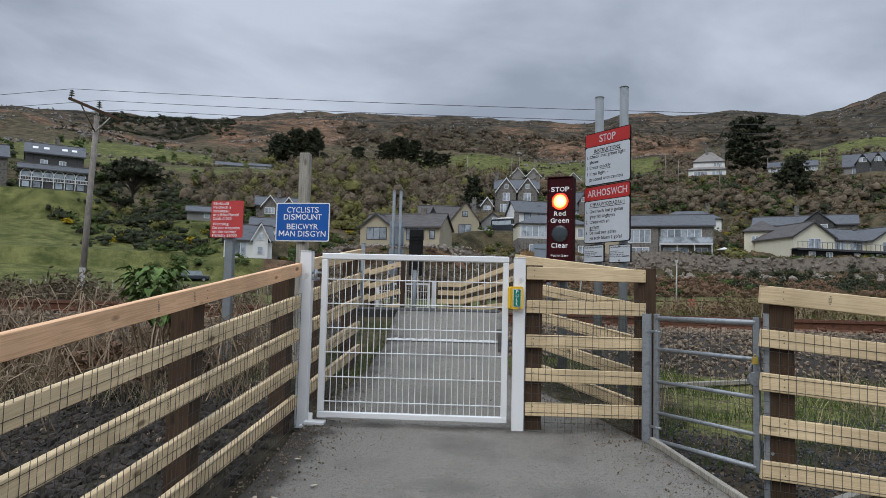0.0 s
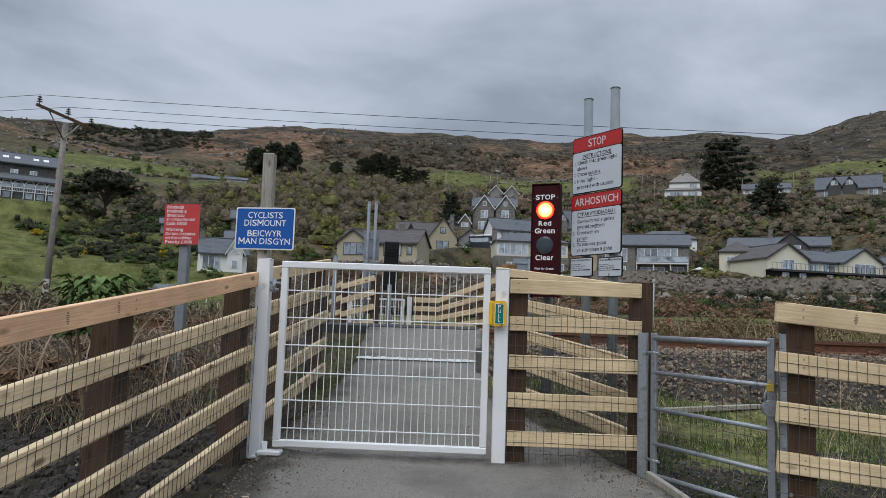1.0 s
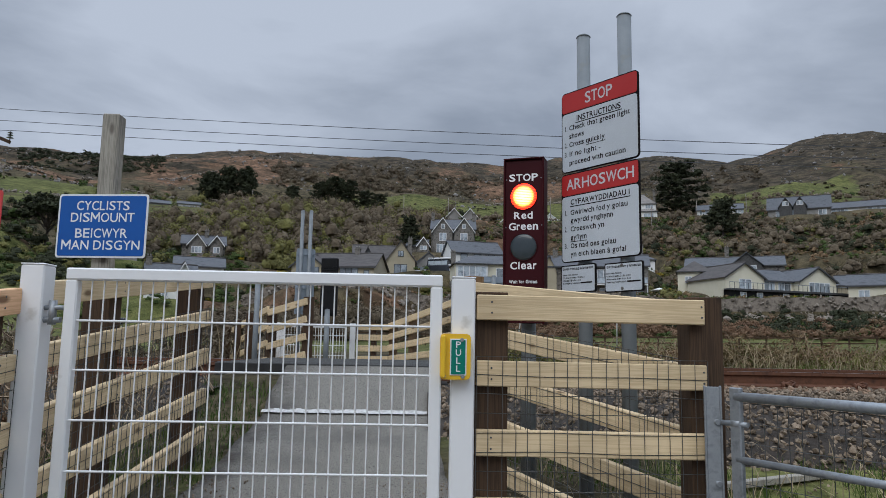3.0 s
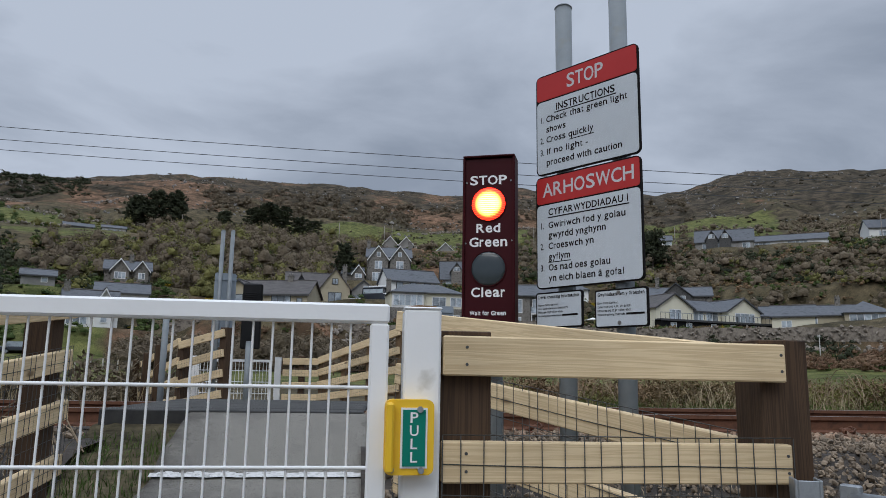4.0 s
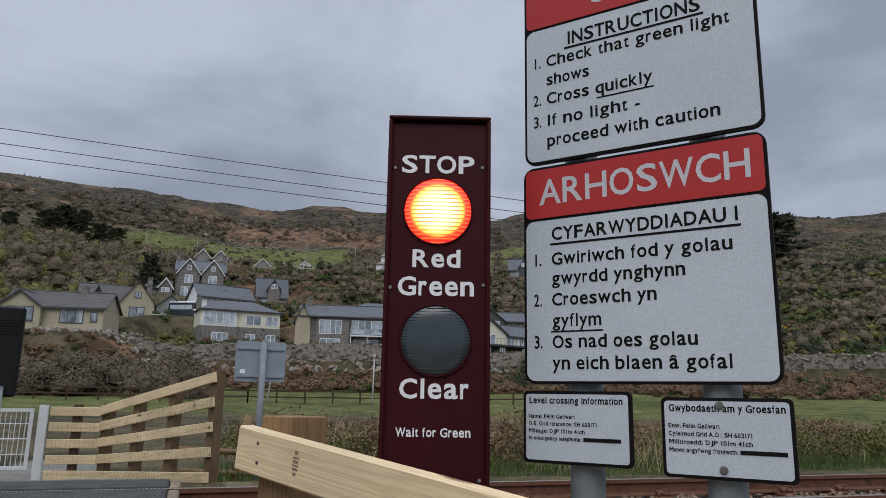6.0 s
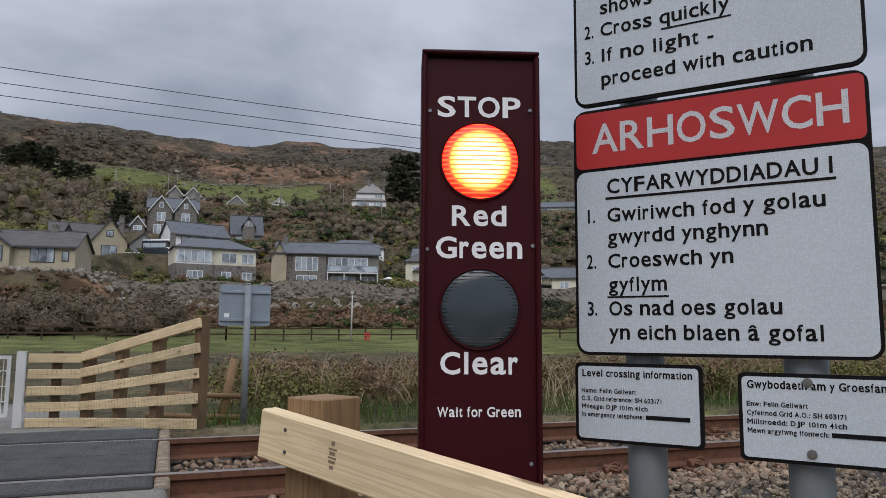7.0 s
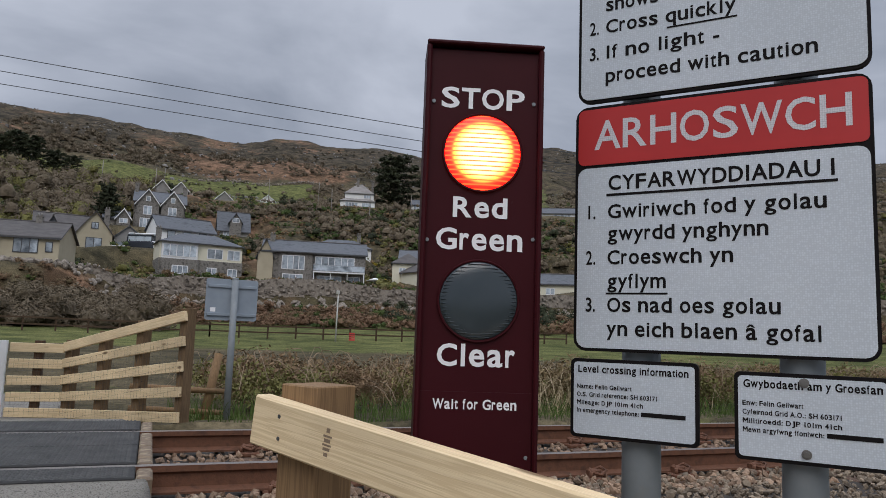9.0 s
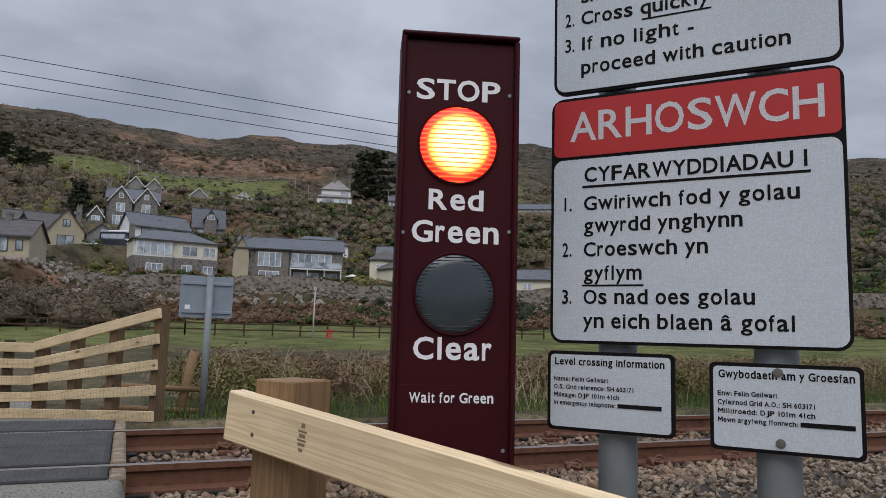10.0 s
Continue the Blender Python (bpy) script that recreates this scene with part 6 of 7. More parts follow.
def utility_pole(x, y, top, tilt=0.0, lean=0.3, yaw=10):
    z = land(x, y)
    ob = thing("utility_pole", "weathered timber power pole with crossarm and insulators", "utility pole", (x, y, z), yaw, group="utility poles")
    h = top - z
    bm = bmesh.new()
    rod(bm, (-lean, 0, -0.5), (0, 0, h - 0.9), 0.17, 0.13, n=12)
    part("shaft", bm, M_POLE, ob)
    t = math.tan(radians(tilt))
    arm = lambda u: Vector((u, -0.2, h - 0.55 - u * t))
    bm = bmesh.new()
    m = board_pose(arm(-1.3), arm(1.3))
    box(bm, 0, (arm(1.3) - arm(-1.3)).length, -0.07, 0.07, -0.14, 0)
    part("crossarm", bm, M_POST, ob, m=m)
    for u in (-0.75, 0.75):
        bm = bmesh.new()
        rod(bm, (0, -0.17, h - 1.75), arm(u) - Vector((0, 0, 0.1)), 0.03, n=6)
        part("brace", bm, M_POST if u < 0 else M_CONCRETE, ob)
    tips = []
    for u in (-1.2, 0.15, 1.25):
        bm = bmesh.new()
        b = arm(u)
        rod(bm, b, b + Vector((0, 0, 0.42)), 0.02, n=6)
        for k in range(3):
            rod(bm, b + Vector((0, 0, 0.12 + 0.11 * k)), b + Vector((0, 0, 0.17 + 0.11 * k)), 0.15 - 0.02 * k, 0.05, n=12)
        part("insulator", bm, M_INSUL, ob)
        tips.append(ob.matrix_world @ (b + Vector((0, 0, 0.46))))
    bm = bmesh.new()
    box(bm, -0.34, -0.06, -0.19, -0.14, 1.0, 1.9)
    part("plate", bm, M_CONCRETE, ob, "pale number plate, blank")
    return tips


tips_a = utility_pole(-18.9, 36.6, 10.9, tilt=21)
tips_b = utility_pole(93.7, 9.7, 5.11, tilt=2.7, lean=0.1, yaw=-7.6)
tips_c = utility_pole(-92.0, 44.0, 13.0, tilt=0, lean=0.1)
for a, b, sag in [(p, q, 1.54) for p, q in zip(tips_a, tips_b)] + [(p, q, 1.5) for p, q in zip(tips_c, tips_a)]:
    bm = bmesh.new()
    tube_curve(bm, [a.lerp(b, t) - Vector((0, 0, 4 * sag * t * (1 - t))) for t in np.linspace(0, 1, 25)], 0.013, 4)
    tagged(new("power_line", mesh_of("power_line", bm, M_CABLE)), "thin dark power line strung between timber poles", "cable", group="power lines")


# ---- vegetation ----
rng = np.random.default_rng(7)


def cloud_mesh(name, centres, radii, per, size, aspect, mat, label, category, radial=0.0, up=0.0, squash=0.8, shell=0.45, bottom=0.0, skin=0.0):
    """Bushes made of many small leaf or twig faces. centres: (n, 3); radii: (n,)."""
    centres, radii = np.asarray(centres, float), np.asarray(radii, float)
    if skin:
        # a bush is a few clumps of unlike size, so that its outline is uneven
        lobes = 4
        shift = rng.normal(size=(len(centres), lobes, 3)) * np.array([0.42, 0.42, 0.30 * squash])
        centres = (centres[:, None] + shift * radii[:, None, None]).reshape(-1, 3)
        radii = (radii[:, None] * rng.uniform(0.36, 0.78, (len(radii), lobes))).ravel()
        per = max(8, per // 3)
    n = len(centres)
    d = rng.normal(size=(n, per, 3))
    d /= np.linalg.norm(d, axis=2, keepdims=True)
    d[:, :, 2] = np.where(d[:, :, 2] < bottom - 0.3, -d[:, :, 2], d[:, :, 2])
    lump = 0.72 + 0.28 * np.sin(d[:, :, 0] * 5 + rng.uniform(0, 6, (n, 1))) * np.cos(d[:, :, 1] * 4 + d[:, :, 2] * 5 + rng.uniform(0, 6, (n, 1)))
    if skin:
        shell = 0.62
    rad = (shell + (1.18 - shell) * rng.random((n, per)) ** 0.6) * lump
    pts = centres[:, None] + d * (rad * radii[:, None])[:, :, None] * np.array([1, 1, squash])
    axis = rng.normal(size=(n, per, 3)) + radial * d + np.array([0, 0, up])
    axis /= np.linalg.norm(axis, axis=2, keepdims=True)
    other = np.cross(axis, rng.normal(size=(n, per, 3)))
    if skin:
        # leaves that lie along the outside of the bush
        face = d * skin + 0.50 * rng.normal(size=(n, per, 3))
        face /= np.linalg.norm(face, axis=2, keepdims=True)
        axis = np.cross(face, axis)
        axis /= np.linalg.norm(axis, axis=2, keepdims=True) + 1e-9
        other = np.cross(face, axis)
    other /= np.linalg.norm(other, axis=2, keepdims=True) + 1e-9
    s = (size * rng.uniform(0.6, 1.4, (n, per)) * np.clip(radii[:, None] / radii.mean(), 0.6, 1.6))[:, :, None]
    a, b = axis * s * aspect * 0.5, other * s * 0.5
    quad = np.stack([pts - a, pts + b * 0.9, pts + a, pts - b * 0.9], axis=2).reshape(-1, 3)
    return raw_mesh(name, quad, 4, mat, label, category, body=bush_bodies(centres, radii * 0.58, squash) if skin else None)


def bush_bodies(centres, radii, squash):
    """The dense lumpy insides of the bushes, 6 by 3 faces each, with the corners that they share."""
    n, cols, rows = len(centres), 6, 3
    lat, lon = np.meshgrid(np.linspace(-0.45, math.pi / 2, rows + 1), np.linspace(0, 2 * math.pi, cols, endpoint=False), indexing="ij")
    unit = np.stack([np.cos(lat) * np.cos(lon), np.cos(lat) * np.sin(lon), np.sin(lat)], 2).reshape(-1, 3)
    lump = rng.uniform(0.6, 1.1, (n, len(unit), 1))
    verts = centres[:, None] + unit[None] * lump * radii[:, None, None] * np.array([1, 1, squash])
    face = np.array([(r * cols + c, r * cols + (c + 1) % cols, (r + 1) * cols + (c + 1) % cols, (r + 1) * cols + c) for r in range(rows) for c in range(cols)])
    return verts.reshape(-1, 3), (face[None] + len(unit) * np.arange(n)[:, None, None]).reshape(-1)


def raw_mesh(name, verts, corners, mat, label, category, kind="stuff", body=None):
    me = bpy.data.meshes.new(name)
    if body:
        index = np.concatenate([np.arange(len(verts)), body[1] + len(verts)]).astype(np.int32)
        smooth = [False] * (len(verts) // 4) + [True] * (len(body[1]) // 4)
        verts = np.concatenate([verts, body[0]])
        me.vertices.add(len(verts))
        me.vertices.foreach_set("co", np.asarray(verts, np.float32).ravel())
        me.loops.add(len(index))
        me.loops.foreach_set("vertex_index", index)
        me.polygons.add(len(index) // 4)
        me.polygons.foreach_set("loop_start", np.arange(0, len(index), 4, dtype=np.int32))
        me.update(calc_edges=True)
        me.polygons.foreach_set("use_smooth", smooth)
        me.materials.append(mat)
        return tagged(new(name, me), label, category, kind=kind)
    nf = len(verts) // corners
    me.vertices.add(len(verts))
    me.vertices.foreach_set("co", np.asarray(verts, np.float32).ravel())
    me.loops.add(nf * corners)
    me.loops.foreach_set("vertex_index", np.arange(nf * corners, dtype=np.int32))
    me.polygons.add(nf)
    me.polygons.foreach_set("loop_start", np.arange(0, nf * corners, corners, dtype=np.int32))
    me.update(calc_edges=True)
    me.polygons.foreach_set("use_smooth", [False] * nf)
    me.materials.append(mat)
    return tagged(new(name, me), label, category, kind=kind)


def leaf_material(name, colors, island=0.13, scale=0.2, bump=0.9):
    return material(name, colors, 0.85, scale=scale, bump=bump, bump_scale=2.2, depth=0.3, island=island, space="Position", spec=0.12, detail=9)


M_TWIG = leaf_material("bare_twigs", [(0.098, 0.077, 0.053), (0.165, 0.131, 0.090), (0.120, 0.098, 0.062)])
M_OLIVE = leaf_material("budding_olive", [(0.095, 0.090, 0.035), (0.175, 0.165, 0.056), (0.115, 0.105, 0.050)])
M_EVERGREEN = leaf_material("dark_evergreen", [(0.030, 0.036, 0.022), (0.060, 0.066, 0.036)])
M_SHRUB = leaf_material("green_shrub", [(0.042, 0.066, 0.021), (0.092, 0.122, 0.038)])
M_GORSE = leaf_material("yellow_gorse", [(0.16, 0.15, 0.025), (0.42, 0.30, 0.02)])
M_RUSTLEAF = leaf_material("rusty_bramble", [(0.105, 0.060, 0.036), (0.210, 0.132, 0.082), (0.110, 0.090, 0.048)])
M_STRAW = leaf_material("dead_grass", [(0.27, 0.21, 0.125), (0.42, 0.34, 0.215), (0.32, 0.26, 0.165)], scale=1.5, bump=0)
M_GRASS = leaf_material("fresh_grass", [(0.045, 0.080, 0.018), (0.095, 0.135, 0.035)], scale=1.5, bump=0)
M_BRAMBLE = leaf_material("bramble_stems", [(0.16, 0.112, 0.072), (0.33, 0.255, 0.170)], scale=2.0, bump=0)
M_BROADLEAF = leaf_material("broad_leaves", [(0.075, 0.125, 0.036), (0.150, 0.215, 0.072)], 0.3, 4.0, 0)
M_DRY = leaf_material("dry_hedge", [(0.115, 0.073, 0.041), (0.225, 0.150, 0.086), (0.125, 0.108, 0.048)])
M_HEATH = leaf_material("heath", [(0.050, 0.045, 0.030), (0.095, 0.078, 0.052)])
M_BARK = material("tree_bark", [(0.06, 0.05, 0.042), (0.12, 0.10, 0.085)], 0.95, scale=3, bump=0.5)



def polar(az, r):
    return 0.85 + r * math.sin(radians(az)), 6.0 + r * math.cos(radians(az))


def clear_of_houses(az, r, s):
    """Whether a bush of size s there stands clear of every house and hides none of them."""
    x, y = polar(az, r)
    top = (land(x, y) + 1.15 * s - 1.3) / r
    for hx, hy, hz, half in SITES:
        hr, ha = math.hypot(hx - 0.85, hy - 6), math.degrees(math.atan2(hx - 0.85, hy - 6))
        if abs(az - ha) < math.degrees((half + s) / hr):
            if abs(r - hr) < 6 + s or (r < hr and top > (hz + 1.2 - 1.3) / (hr - 3.5)):
                return False
    return True


def scatter(n, az0, az1, r0, r1, s0, s1, keep=None):
    out, rad = [], []
    tries = 0
    while len(out) < n and tries < n * 12:
        tries += 1
        az, r = rng.uniform(az0, az1), math.sqrt(rng.uniform(r0 * r0, r1 * r1))
        s = rng.uniform(s0, s1)
        if (keep and not keep(az, r)) or not clear_of_houses(az, r, s):
            continue
        x, y = polar(az, r)
        out.append((x, y, land(x, y) + 0.35 * s))
        rad.append(s)
    return out, rad


def not_meadow(az, r):
    if -7 < az < 14 and 226 < r < 372:
        return rng.random() < 0.06
    if az < -18 and 40 < r < 128:
        return False
    if az < -15 and 195 < r < 400:
        return rng.random() < 0.12
    if 21 < az < 33 and 240 < r < 390:
        return rng.random() < 0.15
    return True


def clumped(az, r):
    x, y = polar(az, r)
    return not_meadow(az, r) and noise.noise((x / 22, y / 22, 11.0)) > -0.3


# woods and scrub of the hillside
c, s = scatter(700, -22, 2, 150, 300, 1.6, 4.8, not_meadow)
cloud_mesh("bare_woodland", c, s, 260, 0.15, 3.2, M_TWIG, "leafless brown woodland on the hillside", "woodland", radial=1.2, up=0.8, squash=1.05, skin=1.0)
c, s = scatter(430, -21, 1, 140, 290, 1.6, 4.4, not_meadow)
cloud_mesh("budding_woodland", c, s, 200, 0.20, 1.8, M_OLIVE, "olive budding trees on the hillside", "woodland", squash=1.0, skin=1.0)
c, s = scatter(2300, 2, 64, 120, 360, 1.5, 3.6, clumped)
cloud_mesh("bare_scrub", c, s, 95, 0.15, 3.0, M_TWIG, "leafless brown scrub on the hillside", "scrub", radial=1.0, up=0.6, squash=0.9, skin=1.0)
c, s = scatter(1200, -46, 64, 110, 340, 0.9, 2.6, clumped)
cloud_mesh("green_scrub", c, s, 90, 0.19, 1.7, M_SHRUB, "green shrubs among the houses", "scrub", skin=1.0)
c, s = scatter(620, -46, 64, 110, 235, 1.1, 3.0, clumped)
cloud_mesh("dark_scrub", c, s, 100, 0.19, 1.7, M_EVERGREEN, "dark evergreen shrubs among the houses", "scrub", skin=1.0)
c, s = scatter(1100, -30, 66, 112, 330, 1.0, 2.4, clumped)
cloud_mesh("olive_scrub", c, s, 90, 0.18, 1.8, M_OLIVE, "olive and yellowish shrubs on the slope", "scrub", skin=1.0)
c, s = scatter(1500, 1, 50, 112, 236, 0.5, 1.3, not_meadow)
cloud_mesh("low_scrub", c, s, 40, 0.10, 2.5, M_DRY, "low brown bracken and bramble between the houses", "scrub", squash=0.8, skin=1.0)
c, s = scatter(900, 1, 50, 112, 236, 0.5, 1.3, not_meadow)
cloud_mesh("low_green_scrub", c, s, 40, 0.10, 1.8, M_SHRUB, "low green bushes between the houses", "scrub", squash=0.8, skin=1.0)
c, s = scatter(46, -34, 50, 108, 160, 0.7, 1.5)
cloud_mesh("gorse", c, s, 130, 0.24, 1.4, M_GORSE, "yellow flowering gorse bushes", "shrub", skin=1.0)
c, s = scatter(1500, -48, 66, 310, 560, 0.5, 1.5, lambda az, r: noise.noise((polar(az, r)[0] / 60, polar(az, r)[1] / 60, 2.0)) > 0.0)
cloud_mesh("heath_scrub", c, s, 20, 0.35, 1.5, M_HEATH, "dark gorse and heath on the upper hill", "scrub", squash=0.55, skin=1.0)
# bramble bank below the wall, hedges in the field
c, s = scatter(130, 20, 36, 94, 108, 0.8, 1.7)
cloud_mesh("bank_hedge", c, s, 130, 0.13, 1.6, M_EVERGREEN, "dark green hedge below the cream house", "hedge", squash=0.75, skin=1.0)
c, s = scatter(1200, -16, 66, 88, 104, 0.6, 1.4)
cloud_mesh("bramble_bank", c, s, 110, 0.08, 4.0, M_RUSTLEAF, "rusty brown bramble bank below the stone wall", "scrub", up=0.4, squash=0.7, skin=1.0)
c, s = scatter(260, -16, 66, 88, 104, 0.5, 1.2)
cloud_mesh("bank_shrubs", c, s, 110, 0.12, 1.6, M_SHRUB, "green brambles on the bank below the wall", "scrub", squash=0.75, skin=1.0)
c, s = scatter(240, -17, 3, 70, 98, 1.5, 3.1)
cloud_mesh("field_edge_thicket", c, s, 620, 0.085, 5.0, M_TWIG, "grey brown leafless thicket at the field edge", "scrub", radial=0.8, up=0.8, skin=1.0)
c, s = scatter(110, -31, -15, 112, 152, 0.8, 2.4)
cloud_mesh("garden_shrubs", c, s, 110, 0.12, 1.5, M_EVERGREEN, "rounded dark garden shrubs by the pasture", "shrub", squash=0.7, skin=1.0)
c, s = scatter(110, -26, -14, 100, 152, 0.8, 2.0)
cloud_mesh("garden_hedges", c, s, 110, 0.12, 1.5, M_SHRUB, "green garden hedges by the pasture", "shrub", squash=0.6, skin=1.0)


def tree(kind, label, x, y, h, spread, style, lean=0.0):
    """style: conifer (a tall dense crown), cedar (level layers, blunt top) or pine (bare limbs under a flat dome)."""
    z = land(x, y)
    ob = thing(kind, label, "tree", (x, y, z))
    bm = bmesh.new()
    p = Vector((0, 0, -0.5))
    tips = []
    trunk_top = h * {"conifer": 0.92, "cedar": 0.9, "pine": 0.55}[style]
    for k in range(5):
        q = Vector((lean * h * (k + 1) / 5 + random.uniform(-0.1, 0.1), random.uniform(-0.1, 0.1), trunk_top * (k + 1) / 5))
        rod(bm, p, q, h * 0.028 * (1 - 0.16 * k), h * 0.028 * (1 - 0.16 * (k + 1)), n=8, caps=False)
        p = q
    n = {"conifer": 40, "cedar": 46, "pine": 40}[style]
    for k in range(n):
        a = k * 2.4 + random.uniform(-0.4, 0.4)
        if style == "pine":
            t, reach = random.uniform(0.5, 1.0), spread * math.sqrt(random.uniform(0.03, 1.0))
            rise = h * (0.93 - 0.33 * (reach / spread) ** 2) - trunk_top * t
            steps = (0.75, 1.0)
        else:
            t = 0.12 + 0.86 * k / n
            reach = spread * (lerp(t, (0.1, 0.3, 0.7, 1.0), (0.75, 1.0, 0.9, 0.5)) if style == "cedar" else 1.05 - 0.7 * t) * random.uniform(0.65, 1.12)
            rise = (0.03 if style == "cedar" else 0.07) * h
            steps = (0.4, 0.7, 1.0)
        base = Vector((lean * trunk_top * t, 0, trunk_top * t))
        tip = base + Vector((math.cos(a) * reach, math.sin(a) * reach, rise))
        rod(bm, base, tip, h * 0.009, h * 0.003, n=5, caps=False)
        for u in steps:
            tips.append(base.lerp(tip, u))
    part("trunk", bm, M_BARK, ob)
    centres = np.array([tuple(t) for t in tips])
    radii = np.full(len(tips), spread * {"conifer": 0.27, "cedar": 0.22, "pine": 0.25}[style]) * rng.uniform(0.7, 1.25, len(tips))
    crown = cloud_mesh("crown", centres, radii, 45, h * 0.020, 2.6, M_EVERGREEN, "", "", squash={"conifer": 0.8, "cedar": 0.42, "pine": 0.5}[style], shell=0.35, skin=0.8)
    for key in ("kind", "category", "label"):
        if key in crown:
            del crown[key]
    crown.parent = ob
    return ob


for x, y, h, sp in ((-90, 309, 13, 6.5), (-83, 312, 16, 7), (-76, 314, 16, 6.5), (-44, 318, 15, 5.5), (-38, 320, 18, 6), (-32, 320, 17, 5.5), (-25, 321, 13, 4.5), (-19, 323, 12, 4.5), (-60, 336, 9, 5)):
    tree("conifer_tree", "dark conifer on the brown hillside", x, y, h, sp, "cedar" if x > -50 else "conifer")
tree("conifer_tree", "broad dark cypress beside the white hill house", 82.0, 229.0, 20.0, 8.2, "cedar")
tree("pine_tree", "dark spreading pine at the edge of the pasture", -69.0, 139.6, 11.2, 6.2, "pine", 0.03)
for x, y, h, sp in ((150, 178, 19, 7), (160, 176, 21, 7.5), (171, 170, 18, 8), (156, 186, 15, 7)):
    tree("pine_tree", "tall dark pine on the ridge", x, y, h, sp, "pine" if x < 170 else "cedar")
tree("pine_tree", "dark tree beside the stone villa", -2.2, 170, 9, 3.0, "conifer")
tree("conifer_tree", "dark conifer below the long white bungalow", 74.0, 177.0, 9.5, 4.6, "conifer")
c, s = scatter(260, -12, 4, 378, 480, 1.8, 4.2)
cloud_mesh("hill_wood", c, s, 200, 0.20, 3.0, M_TWIG, "leafless dark wood among the hill conifers", "woodland", radial=1.0, up=0.6, skin=0.6)
c, s = scatter(200, 4, 26, 385, 470, 1.4, 3.0)
cloud_mesh("hill_thicket", c, s, 120, 0.20, 3.0, M_TWIG, "grey brown thickets high on the slope", "scrub", radial=1.0, up=0.6, skin=0.6)
# dark gorse belt under the ridge, and dry stone walls on the pasture
c, s = scatter(520, -29.5, -20.0, 425, 520, 1.3, 2.6)
cloud_mesh("gorse_belt", c, s, 30, 0.4, 1.5, M_EVERGREEN, "dark gorse belt on the upper pasture", "scrub", squash=0.55, skin=1.0)


# ---- stone retaining wall below the houses ----
wall_ob = thing("stone_wall", "long rough stone retaining wall below the houses", "wall", kind="structure")
stones, k = [], 0
unit = bmesh.new()
box(unit, -0.5, 0.5, -0.5, 0.5, -0.5, 0.5, 0.14)
stone_mesh = mesh_of("stone", unit, material("wall_stone", [(0.14, 0.118, 0.096), (0.26, 0.222, 0.182)], 0.95, scale=2, bump=0.8, bump_scale=6, random_tint=0.45))
bm = bmesh.new()
prev = None
for i in range(0, 320):
    az = -14 + i * 0.25
    x, y = polar(az, 107.9)
    x2, y2 = polar(az, 109.0)
    z = land(*polar(az, 110.5)) + 0.45 + 0.25 * noise.noise((az * 0.8, 0, 0))
    ring = [bm.verts.new(p) for p in ((x, y, 3.0), (x, y, z), (x2, y2, z), (x2, y2, 3.0))]
    if prev:
        for j in range(3):
            bm.faces.new([prev[j], ring[j], ring[j + 1], prev[j + 1]])
    prev = ring
bmesh.ops.recalc_face_normals(bm, faces=bm.faces)
part("core", bm, M_HEDGE, wall_ob)
for i in range(290):
    az = -2 + 24 * random.random()
    x, y = polar(az, 107.9)
    st = new("stone", stone_mesh)
    st.parent = wall_ob
    st.matrix_basis = pose(x, y, random.uniform(4.8, 7.7), random.uniform(-15, 15), random.uniform(-15, 15), -az) @ Matrix.Diagonal((random.uniform(0.4, 1.1), 0.4, random.uniform(0.25, 0.5), 1))
# tumbled stones in the bank
c = [polar(rng.uniform(-10, 45), rng.uniform(104.5, 107.7)) for _ in range(420)]
rocks = []
for x, y in c:
    s_ = rng.uniform(0.2, 0.65)
    rocks.append((x, y, land(x, y) + 0.3, s_))


